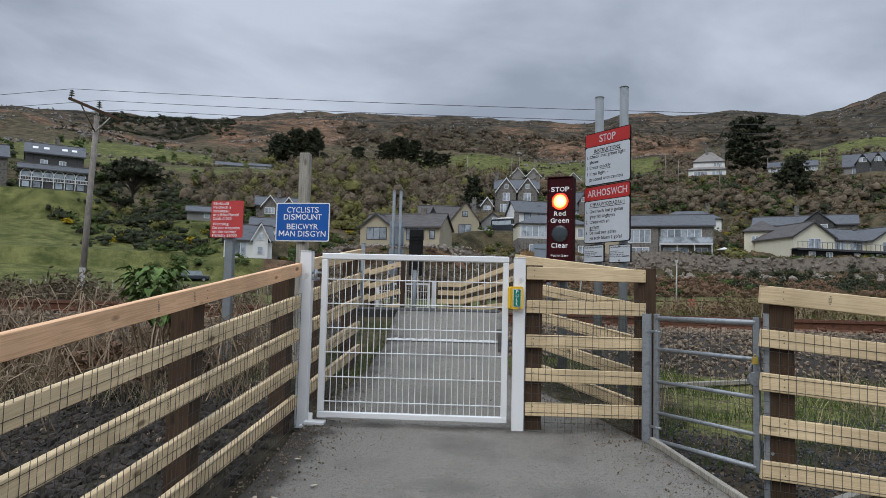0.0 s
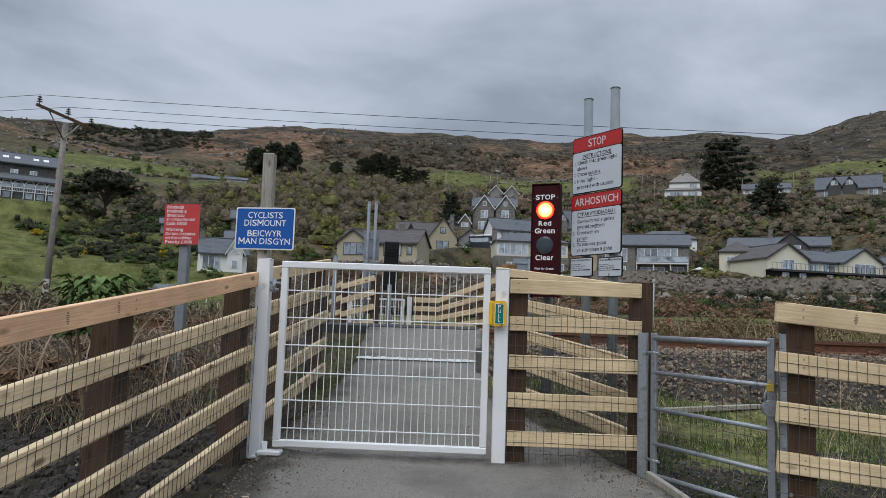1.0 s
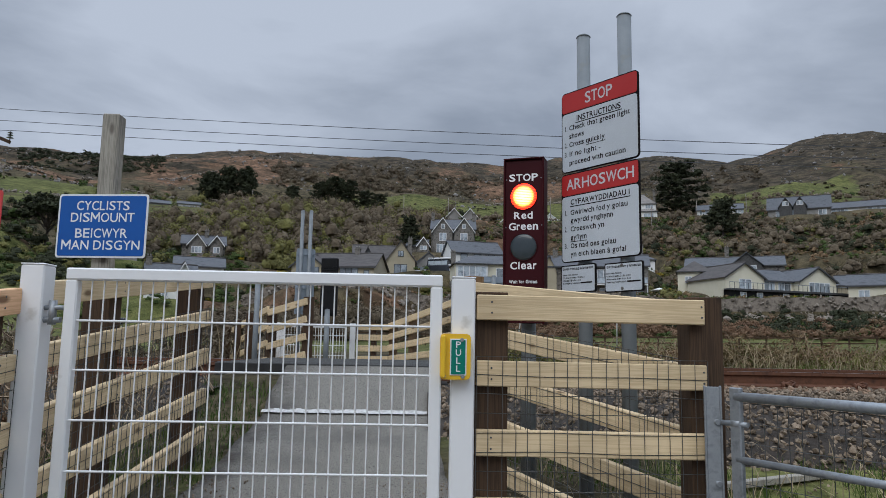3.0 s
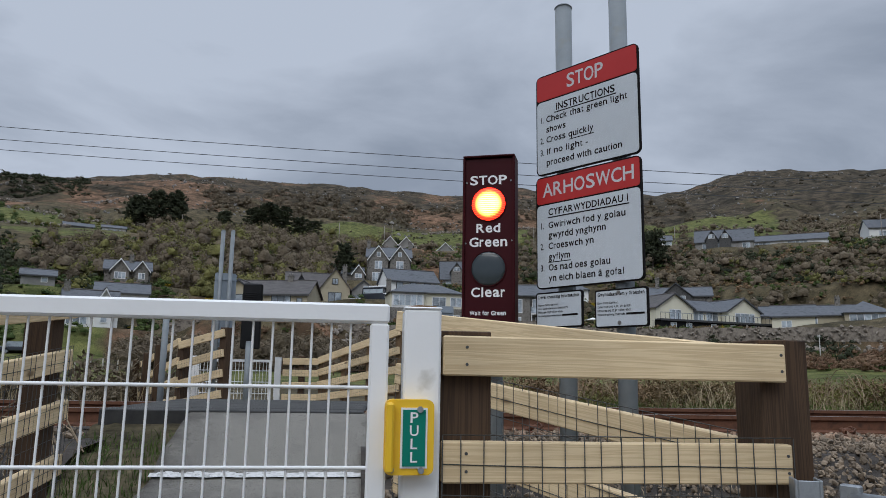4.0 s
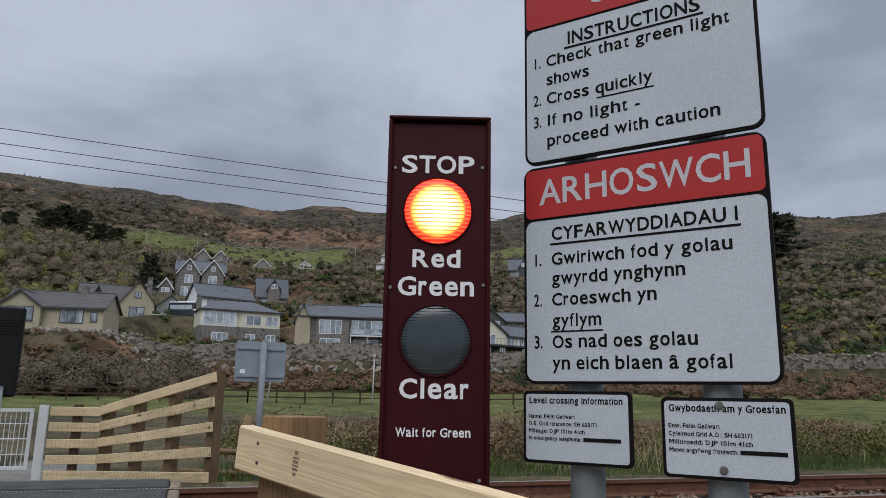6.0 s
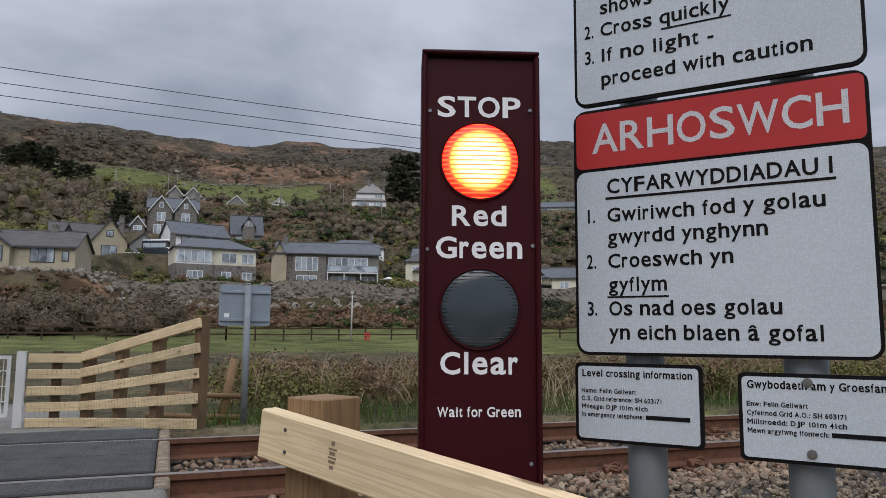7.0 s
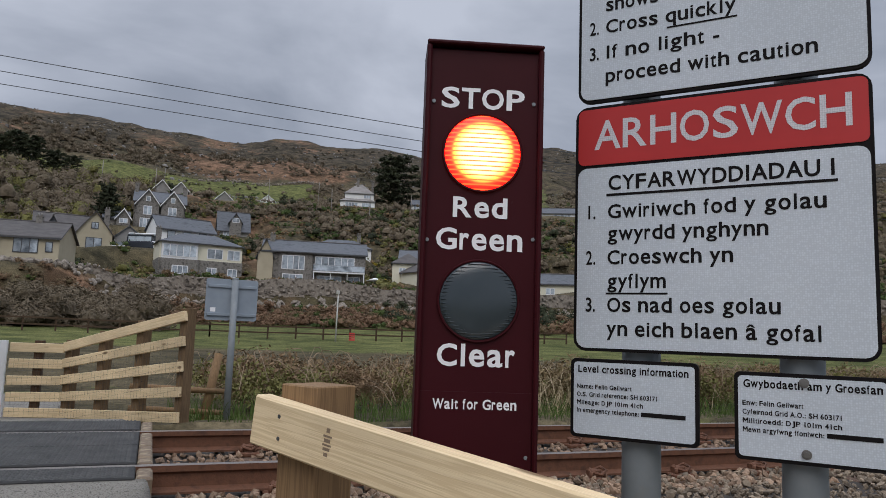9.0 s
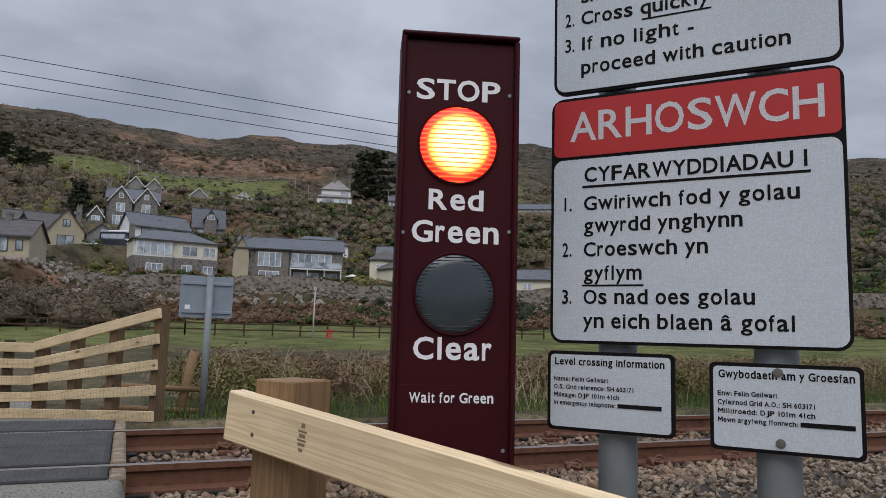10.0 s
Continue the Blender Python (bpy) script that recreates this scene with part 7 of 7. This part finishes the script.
def rock_cloud(name, spots, mat, label, category):
    """Broken stones: jittered icosahedra. spots: rows of x, y, z, size."""
    spots = np.asarray(spots, float)
    ph = (1 + 5 ** 0.5) / 2
    base = np.array([(-1, ph, 0), (1, ph, 0), (-1, -ph, 0), (1, -ph, 0), (0, -1, ph), (0, 1, ph), (0, -1, -ph), (0, 1, -ph), (ph, 0, -1), (ph, 0, 1), (-ph, 0, -1), (-ph, 0, 1)]) / 1.9
    tris = np.array([(0, 11, 5), (0, 5, 1), (0, 1, 7), (0, 7, 10), (0, 10, 11), (1, 5, 9), (5, 11, 4), (11, 10, 2), (10, 7, 6), (7, 1, 8), (3, 9, 4), (3, 4, 2), (3, 2, 6), (3, 6, 8), (3, 8, 9), (4, 9, 5), (2, 4, 11), (6, 2, 10), (8, 6, 7), (9, 8, 1)])
    n = len(spots)
    v = base[None] * rng.uniform(0.55, 1.25, (n, 12, 1))
    q = rng.normal(size=(n, 4))
    q /= np.linalg.norm(q, axis=1, keepdims=True)
    w, x, y, z = q.T
    rot = np.stack([1 - 2 * (y * y + z * z), 2 * (x * y - w * z), 2 * (x * z + w * y), 2 * (x * y + w * z), 1 - 2 * (x * x + z * z), 2 * (y * z - w * x), 2 * (x * z - w * y), 2 * (y * z + w * x), 1 - 2 * (x * x + y * y)], 1).reshape(n, 3, 3)
    v = v * rng.uniform(0.6, 1.2, (n, 1, 3))
    v = np.einsum("nij,nkj->nki", rot, v) * spots[:, 3][:, None, None] + spots[:, None, :3]
    idx = (tris[None] + 12 * np.arange(n)[:, None, None]).reshape(-1)
    me = bpy.data.meshes.new(name)
    me.vertices.add(n * 12)
    me.vertices.foreach_set("co", v.astype(np.float32).ravel())
    me.loops.add(len(idx))
    me.loops.foreach_set("vertex_index", idx.astype(np.int32))
    me.polygons.add(len(idx) // 3)
    me.polygons.foreach_set("loop_start", np.arange(0, len(idx), 3, dtype=np.int32))
    me.update(calc_edges=True)
    me.polygons.foreach_set("use_smooth", [False] * len(me.polygons))
    me.materials.append(mat)
    return tagged(new(name, me), label, category, kind="stuff")


for _ in range(1500):
    az = rng.uniform(-14, 60)
    x, y = polar(az, 107.8)
    top = land(*polar(az, 110.5)) + 0.6
    rocks.append((x, y, rng.uniform(4.4, top), rng.uniform(0.12, 0.34)))
rock_cloud("tumbled_stones", rocks, M_HEDGE, "tumbled stones at the foot of the wall", "stones")
field_walls = []
for az0, r0, az1, r1 in ((-33, 345, -28, 360), (-24, 318, -13, 330), (-20, 255, -15.5, 262), (-33, 250, -21, 242), (-7, 226, 13, 230), (5, 365, 14, 372), (-27, 395, -16, 400), (22, 330, 31, 345)):
    for k in range(170):
        t = rng.random()
        x, y = polar(az0 + (az1 - az0) * t, r0 + (r1 - r0) * t + 2.5 * math.sin(9 * t) + rng.normal() * 0.6)
        field_walls.append((x, y, land(x, y) + rng.uniform(0.0, 0.9), rng.uniform(0.3, 0.75)))
crags = []
for _ in range(5500):
    az, r = rng.uniform(-40, 60), rng.uniform(300, 640)
    x, y = polar(az, r)
    if noise.noise((x / 45, y / 45, 8.0)) > 0.05:
        crags.append((x, y, land(x, y) + 0.2, rng.uniform(0.25, 1.0) * (1.5 if rng.random() < 0.12 else 1.0)))
rock_cloud("dry_stone_walls", field_walls, M_HEDGE, "low tumbled dry stone walls between the pastures", "stone walls")
rock_cloud("rock_outcrops", crags, material("outcrop_rock", [(0.12, 0.112, 0.10), (0.30, 0.285, 0.265)], 0.95, scale=0.6, bump=0.6), "pale grey rock outcrops on the hill", "rocks")

c, s = scatter(330, -14, 62, 108.8, 112, 0.35, 0.95)
cloud_mesh("wall_top_shrubs", c, s, 110, 0.12, 2.0, M_SHRUB, "low green shrubs along the top of the wall", "shrub", squash=0.8)
c, s = scatter(260, -14, 62, 108.8, 113, 0.35, 0.9)
cloud_mesh("wall_top_brush", c, s, 110, 0.10, 3.0, M_DRY, "low brown shrubs along the top of the wall", "shrub", squash=0.8)

# ---- ballast ----
bm = bmesh.new()
rows = []
prof = ((-2.6, -0.78), (-2.0, -0.42), (-1.35, -0.225), (-0.5, -0.20), (0.0, -0.195), (0.75, -0.20), (1.5, -0.195), (2.0, -0.20), (2.8, -0.23), (3.4, -0.45))
for x in np.arange(-60, 80, 0.5):
    rows.append([bm.verts.new((x, rail_y(x, 0) + v, RAIL_TOP + w + 0.02 * noise.noise((x, v * 3, 0)))) for v, w in prof])
for a, b in zip(rows, rows[1:]):
    for k in range(len(prof) - 1):
        if -1.3 < a[0].co.x < 1.0 and (k < 3 or k > 6):
            continue
        bm.faces.new([a[k], b[k], b[k + 1], a[k + 1]])
bmesh.ops.recalc_face_normals(bm, faces=bm.faces)
tagged(new("ballast_bed", mesh_of("ballast_bed", bm, M_SOIL)), "bed of the railway ballast", "ballast", kind="structure")


def ballast(n, x0, x1, v0, v1, s0, s1):
    out = []
    while len(out) < n:
        x, v = rng.uniform(x0, x1), rng.uniform(v0, v1)
        if -1.25 < x < 1.25 and -0.72 < v < 2.3:
            continue
        if min(abs(v), abs(v - 1.5)) < 0.06:
            continue
        z = RAIL_TOP + lerp(v, [p[0] for p in prof], [p[1] for p in prof]) + rng.uniform(-0.02, 0.035)
        out.append((x, rail_y(x, 0) + v, z, rng.uniform(s0, s1)))
    return out


rock_cloud("ballast", ballast(9000, 1.1, 9, -2.55, 0.0, 0.014, 0.034) + ballast(2500, 9, 30, -2.1, 0.0, 0.03, 0.055) + ballast(1800, -14, -1.2, -2.0, 0.1, 0.025, 0.05), M_BALLAST, "loose grey stone ballast beside the rails", "ballast")
rock_cloud("stained_ballast", ballast(5000, 1.1, 10, 0.0, 2.4, 0.015, 0.036) + ballast(900, 1.1, 6, -0.5, 0.0, 0.02, 0.042) + ballast(1200, 10, 34, 0, 2.6, 0.03, 0.05) + ballast(700, -10, -1.2, 0.1, 2.2, 0.03, 0.05), M_BALLAST_RUST, "rust stained ballast between the rails", "ballast")
gravel = []
for _ in range(900):
    x, y = rng.uniform(-7.5, -0.72), rng.uniform(3.2, 11.2)
    gravel.append((x, y, land(x, y) + 0.005, rng.uniform(0.008, 0.035)))
for _ in range(4200):
    x, y = rng.uniform(1.3, 9.0), rng.uniform(6.3, 11.0)
    if x > lerp(y, (5.2, 6.4, 7.6, 9.5), (2.85, 2.5, 2.12, 1.2)):
        gravel.append((x, y, land(x, y) + 0.003, rng.uniform(0.006, 0.017)))
chips = []
for _ in range(9000):
    x, y = rng.uniform(2.2, 7.5), rng.uniform(5.6, 8.6)
    if x > lerp(y, (5.2, 6.4, 7.6, 9.5), (2.9, 2.55, 2.15, 1.2)) and noise.noise((x * 1.1, y * 1.1, 3.3)) > -0.25 + 0.25 * (y - 7.4):
        chips.append((x, y, land(x, y) + 0.006, rng.uniform(0.007, 0.018)))
rock_cloud("dark_chippings", chips, M_CHIPPING, "dark slate chippings behind the small gate", "gravel")
mud = []
for _ in range(5200):
    x, y = rng.uniform(-3.6, -0.8), rng.uniform(2.2, 9.0)
    mud.append((x, y, land(x, y) + 0.004, rng.uniform(0.012, 0.06)))
rock_cloud("mud_clods", mud, M_SOIL, "dark wet clods of soil behind the fence", "soil")
rock_cloud("loose_gravel", gravel, M_BALLAST, "loose dark stones on the ground by the fences", "gravel")


# ---- grass, brambles, dead stalks near the path ----
def blades(name, spots, h0, h1, width, lean, mat, label, category):
    spots = np.asarray(spots, float)
    n = len(spots)
    h = rng.uniform(h0, h1, n)
    a = rng.uniform(0, 2 * np.pi, n)
    b = rng.uniform(0, 2 * np.pi, n)
    l = rng.uniform(0.1, 1.0, n) * lean * h
    side = np.stack([np.cos(a), np.sin(a), 0 * a], 1) * width * 0.5
    off = np.stack([np.cos(b) * l, np.sin(b) * l, h], 1)
    mid = spots + off * np.array([0.35, 0.35, 0.6])
    tip = spots + off
    quad = np.stack([spots - side, spots + side, mid + side * 0.8, mid - side * 0.8, mid - side * 0.8, mid + side * 0.8, tip + side * 0.1, tip - side * 0.1], 1).reshape(-1, 3)
    return raw_mesh(name, quad, 4, mat, label, category)


def spots(n, x0, x1, y0, y1, test=None, clump=0.0):
    out, tries = [], 0
    while len(out) < n and tries < 20 * n:
        tries += 1
        x, y = rng.uniform(x0, x1), rng.uniform(y0, y1)
        if test and not test(x, y):
            continue
        if clump and noise.noise((x * 1.3, y * 1.3, 6.0)) < clump:
            continue
        out.append((x, y, land(x, y) - 0.01))
    return out


right_of_path = lambda x, y: x > lerp(y, (5.2, 6.4, 7.6, 9.5, 11), (3.0, 2.62, 2.3, 1.45, 1.3))
blades("grass", spots(15000, 1.3, 9, 7.7, 10.9, right_of_path, -0.12) + spots(2500, 2.4, 9, 6.0, 7.8, right_of_path, 0.12) + spots(2500, -3.2, -0.8, 8.5, 11.3, None, 0.0) + spots(2600, 1.4, 12, 16.2, 18.2, None, -0.2) + spots(3600, -2.3, -0.42, 9.3, 11.9), 0.03, 0.10, 0.007, 0.9, M_GRASS, "short green grass by the track", "grass")
blades("dead_grass", spots(1500, 1.5, 12, 7.4, 10.8, right_of_path, 0.0) + spots(9000, -16, -1.0, 8.2, 11.2, lambda x, y: x < -1.3 or y > 9.9) + spots(500, -8, -3.0, 4, 8.5, None, 0.15), 0.08, 0.34, 0.006, 1.3, M_STRAW, "bleached dead grass beside the fence", "grass")
blades("tall_grass", spots(3200, 1.6, 16, 16.3, 18.8), 0.12, 0.38, 0.009, 0.8, M_GRASS, "tufts of green grass below the hedge", "grass")
blades("reeds", spots(9500, 2.0, 60, 17.2, 27, lambda x, y: x > 5 and noise.noise((x * 0.35, y * 0.35, 5.0)) > (0.0 if x > 9 else 0.12)), 0.3, 0.85, 0.010, 0.9, M_STRAW, "pale dead reeds and grass beyond the track", "reeds")
blades("stalks", spots(1200, -30, -1.2, 16, 26), 0.3, 0.9, 0.012, 0.6, M_STRAW, "dry stalks beyond the track", "grass")


def arches(name, starts, h0, h1, reach, mat, label, r=0.006):
    """Bramble stems that arch over."""
    verts = []
    for x, y, z in starts:
        a, h, l = rng.uniform(0, 6.28), rng.uniform(h0, h1), rng.uniform(0.4, 1.0) * reach
        pts = []
        bend = rng.uniform(-0.6, 0.6)
        for k in range(7):
            t = k / 6
            pts.append(np.array((x + math.cos(a + bend * t) * l * t, y + math.sin(a + bend * t) * l * t, z + h * math.sin(math.pi * min(1.0, t * 0.8 + 0.02)) + rng.uniform(-0.02, 0.02))))
        for p, q in zip(pts, pts[1:]):
            d = (q - p) / (np.linalg.norm(q - p) + 1e-9)
            u = np.cross(d, (0.3, 0.2, 0.93))
            u /= np.linalg.norm(u) + 1e-9
            w = np.cross(d, u)
            ring = [r * (math.cos(g) * u + math.sin(g) * w) for g in (0, 2.1, 4.2)]
            for k in range(3):
                verts += [p + ring[k], p + ring[(k + 1) % 3], q + ring[(k + 1) % 3], q + ring[k]]
    return raw_mesh(name, np.array(verts), 4, mat, label, "brambles")


arches("brambles", spots(1100, -10, -1.3, 8.2, 11.2) + spots(130, -7, -2.2, 3.5, 8.2), 0.15, 0.85, 0.9, M_BRAMBLE, "tangled bare bramble stems beside the fence")
arches("hedge_stems", spots(1500, 2.3, 34, 18.4, 25), 0.3, 1.0, 1.3, M_BRAMBLE, "tangled bramble hedge beyond the track", 0.006)


def mound(n, x0, x1, y0, y1, s0, s1, lift=0.4):
    out, rad = [], []
    for _ in range(n):
        x, y, s = rng.uniform(x0, x1), rng.uniform(y0, y1), rng.uniform(s0, s1)
        out.append((x, y, land(x, y) + lift * s))
        rad.append(s)
    return out, rad


c, s = mound(340, 2.6, 40, 18.8, 25.5, 0.35, 0.8)
cloud_mesh("bramble_hedge", c, s, 700, 0.026, 3.0, M_DRY, "rusty bramble hedge beyond the track", "hedge", squash=0.85)
c, s = mound(330, 2.4, 36, 18.3, 25.0, 0.3, 0.7)
cloud_mesh("green_bramble", c, s, 520, 0.032, 1.6, M_OLIVE, "green bramble leaves in the hedge beyond the track", "hedge", squash=0.85)
c, s = mound(150, -40, -2.6, 17.5, 26, 0.4, 0.9)
cloud_mesh("left_hedge", c, s, 420, 0.04, 3.5, M_TWIG, "low brown hedge beyond the track", "hedge", squash=0.8)
c, s = mound(60, -9, -1.6, 8.8, 11.0, 0.2, 0.45)
cloud_mesh("near_brambles", c, s, 300, 0.035, 1.8, M_RUSTLEAF, "low brown bramble leaves beside the fence", "brambles", squash=0.7)


# ---- broad-leaved green plant by the fence ----
def leafy_plant(x, y, h, n):
    z = land(x, y)
    ob = thing("leafy_plant", "broad green leaves on a bare shrub beside the fence", "plant", (x, y, z))
    for k in range(7):
        a = k * 0.9
        bm = bmesh.new()
        rod(bm, (0, 0, 0), (0.25 * math.cos(a), 0.2 * math.sin(a), h * random.uniform(0.6, 0.95)), 0.016, 0.008, n=5)
        part("stem", bm, M_BRAMBLE, ob)
    bm = bmesh.new()
    for k in range(n):
        a, b = random.uniform(0, 6.28), random.uniform(-0.2, 1.2)
        rr = random.uniform(0.05, 0.27)
        c = Vector((rr * math.cos(a), rr * 0.8 * math.sin(a), h * random.uniform(0.58, 1.0)))
        out = Vector((math.cos(a), math.sin(a), 0.35 - b * 0.6)).normalized()
        side = out.cross(Vector((0, 0, 1))).normalized()
        up = side.cross(out)
        l, w = random.uniform(0.08, 0.14), random.uniform(0.035, 0.055)
        ring = []
        for t, ww, dz in ((0, 0.1, 0), (0.3, 0.9, 0.02), (0.65, 0.75, 0.0), (1.0, 0.05, -0.05)):
            ring.append((bm.verts.new(c + out * l * t + side * w * ww + up * dz), bm.verts.new(c + out * l * t + up * (dz - 0.015)), bm.verts.new(c + out * l * t - side * w * ww + up * dz)))
        for p, q in zip(ring, ring[1:]):
            bm.faces.new([p[0], p[1], q[1], q[0]])
            bm.faces.new([p[1], p[2], q[2], q[1]])
    tagged(part("leaves", bm, M_BROADLEAF, ob), kind="stuff")


leafy_plant(-2.42, 8.6, 1.27, 260)


# ---- small things on the ground ----
grit = []
for _ in range(3000):
    y = rng.uniform(3.0, 9.4)
    e = abs(rng.normal()) * 0.22
    if rng.random() < 0.6:
        x = lerp(y, (2.5, 7.6, 9.4), (-0.95, -0.64, -0.55)) + e
    else:
        x = lerp(y, (3, 6.4, 7.6, 9.4), (3.0, 2.40, 2.00, 1.12)) - e
    grit.append((x, y, path_z(y) + 0.036, rng.uniform(0.003, 0.010)))
for _ in range(2500):
    x, y = rng.uniform(-0.7, 2.2), rng.uniform(3.5, 7.5)
    grit.append((x, y, path_z(y) + 0.033, rng.uniform(0.002, 0.005)))
rock_cloud("path_grit", grit, M_BALLAST, "fine grit scattered over the asphalt", "grit")

M_CHIP = material("pale_wood_chip", [(0.42, 0.36, 0.28), (0.55, 0.48, 0.38)], 0.9, bump=0.2)
for k in range(5):
    x, y = -0.45 + random.uniform(-0.16, 0.22), 6.35 + random.uniform(-0.35, 0.5)
    bm = bmesh.new()
    l = random.uniform(0.02, 0.06)
    box(bm, -l, l, -0.012, 0.012, 0, 0.010, 0.004)
    chip = new("wood_chip", mesh_of("wood_chip", bm, M_CHIP))
    chip.matrix_world = pose(x, y, path_z(y) + 0.045, random.uniform(-8, 8), random.uniform(-8, 8), random.uniform(0, 180))
    tagged(chip, "pale splinter of wood on the soil by the fence", "wood chip", group="wood chips")

# timbers lying on the verge behind the small gate
for a, b, lab in (((2.45, 9.3), (3.9, 9.9), "pale timber batten lying on the verge"), ((3.05, 6.55), (3.5, 6.85), "short pale offcut lying on dark gravel")):
    ob = thing("timber_batten", lab, "timber", (a[0], a[1], land(*a)))
    bm = bmesh.new()
    l = (Vector(b) - Vector(a)).length
    box(bm, 0, l, -0.035, 0.035, 0, 0.045, 0.004)
    part("batten", bm, M_OLDPOST, ob, m=pose(0, 0, 0.0, 0, -math.degrees(math.atan2(land(*b) - land(*a), l)), math.degrees(math.atan2(b[1] - a[1], b[0] - a[0]))))

M_LITTER = material("blue_litter", [(0.15, 0.35, 0.62), (0.25, 0.45, 0.7)], 0.5, bump=0.2)
bm = bmesh.new()
vs = [bm.verts.new((0.05 * math.cos(a) * random.uniform(0.6, 1.1), 0.05 * math.sin(a), 0.02 * random.random())) for a in np.linspace(0, 5.6, 8)]
top = bm.verts.new((0, 0, 0.045))
for p, q in zip(vs, vs[1:] + vs[:1]):
    bm.faces.new([p, q, top])
litter = new("litter", mesh_of("litter", bm, M_LITTER))
litter.matrix_world = pose(-3.0, 7.2, land(-3.0, 7.2) + 0.02)
tagged(litter, "crumpled scrap of blue plastic on dark soil", "litter")

# printed grading stamps on some rails: dark unreadable marks
M_STAMP = material("dark_stamp_ink", [(0.20, 0.14, 0.09), (0.28, 0.20, 0.13)], 0.8, bump=0)


def stamp(fence_ob, rail_index, at, side):
    rails = [c for c in fence_ob.children if c.name.startswith("rail")]
    r = rails[rail_index]
    bm = bmesh.new()
    for j, (z, w, h) in enumerate(((-0.022, 0.010, 0.009), (-0.036, 0.024, 0.004), (-0.043, 0.017, 0.007), (-0.053, 0.024, 0.004), (-0.060, 0.019, 0.006), (-0.070, 0.011, 0.007))):
        box(bm, at - w / 2, at + w / 2, side * 0.0212, side * 0.0216, z - h, z)
    s = part("stamp", bm, M_STAMP, r, "dark printed timber stamp")
    s["kind"] = "stuff"


fences = [o for o in scene.objects if o.name.startswith("timber_fence")]
stamp(fences[0], 0, 4.35, -1)
stamp(fences[0], 0, 4.75, -1)
stamp(fences[0], 2, 4.5, -1)
stamp(fences[3], 0, 1.86, 1)
stamp(fences[4], 0, 0.42, -1)

# telegraph poles on the hillside
for az, r, h in ((-1.6, 214, 9), (2.0, 205, 7), (2.6, 235, 7.5), (10.2, 236, 8), (14.0, 236, 8), (18.0, 190, 7.5), (21.3, 225, 5), (15.0, 196, 7.5), (24.8, 214, 8), (-13.5, 300, 8), (38.5, 208, 8)):
    x, y = polar(az, r)
    ob = thing("telegraph_pole", "thin pale telegraph pole on the hillside", "pole", (x, y, land(x, y)), group="telegraph poles")
    bm = bmesh.new()
    rod(bm, (0, 0, -0.5), (0, 0, h), 0.13, 0.10, n=6)
    part("shaft", bm, M_POLE, ob)
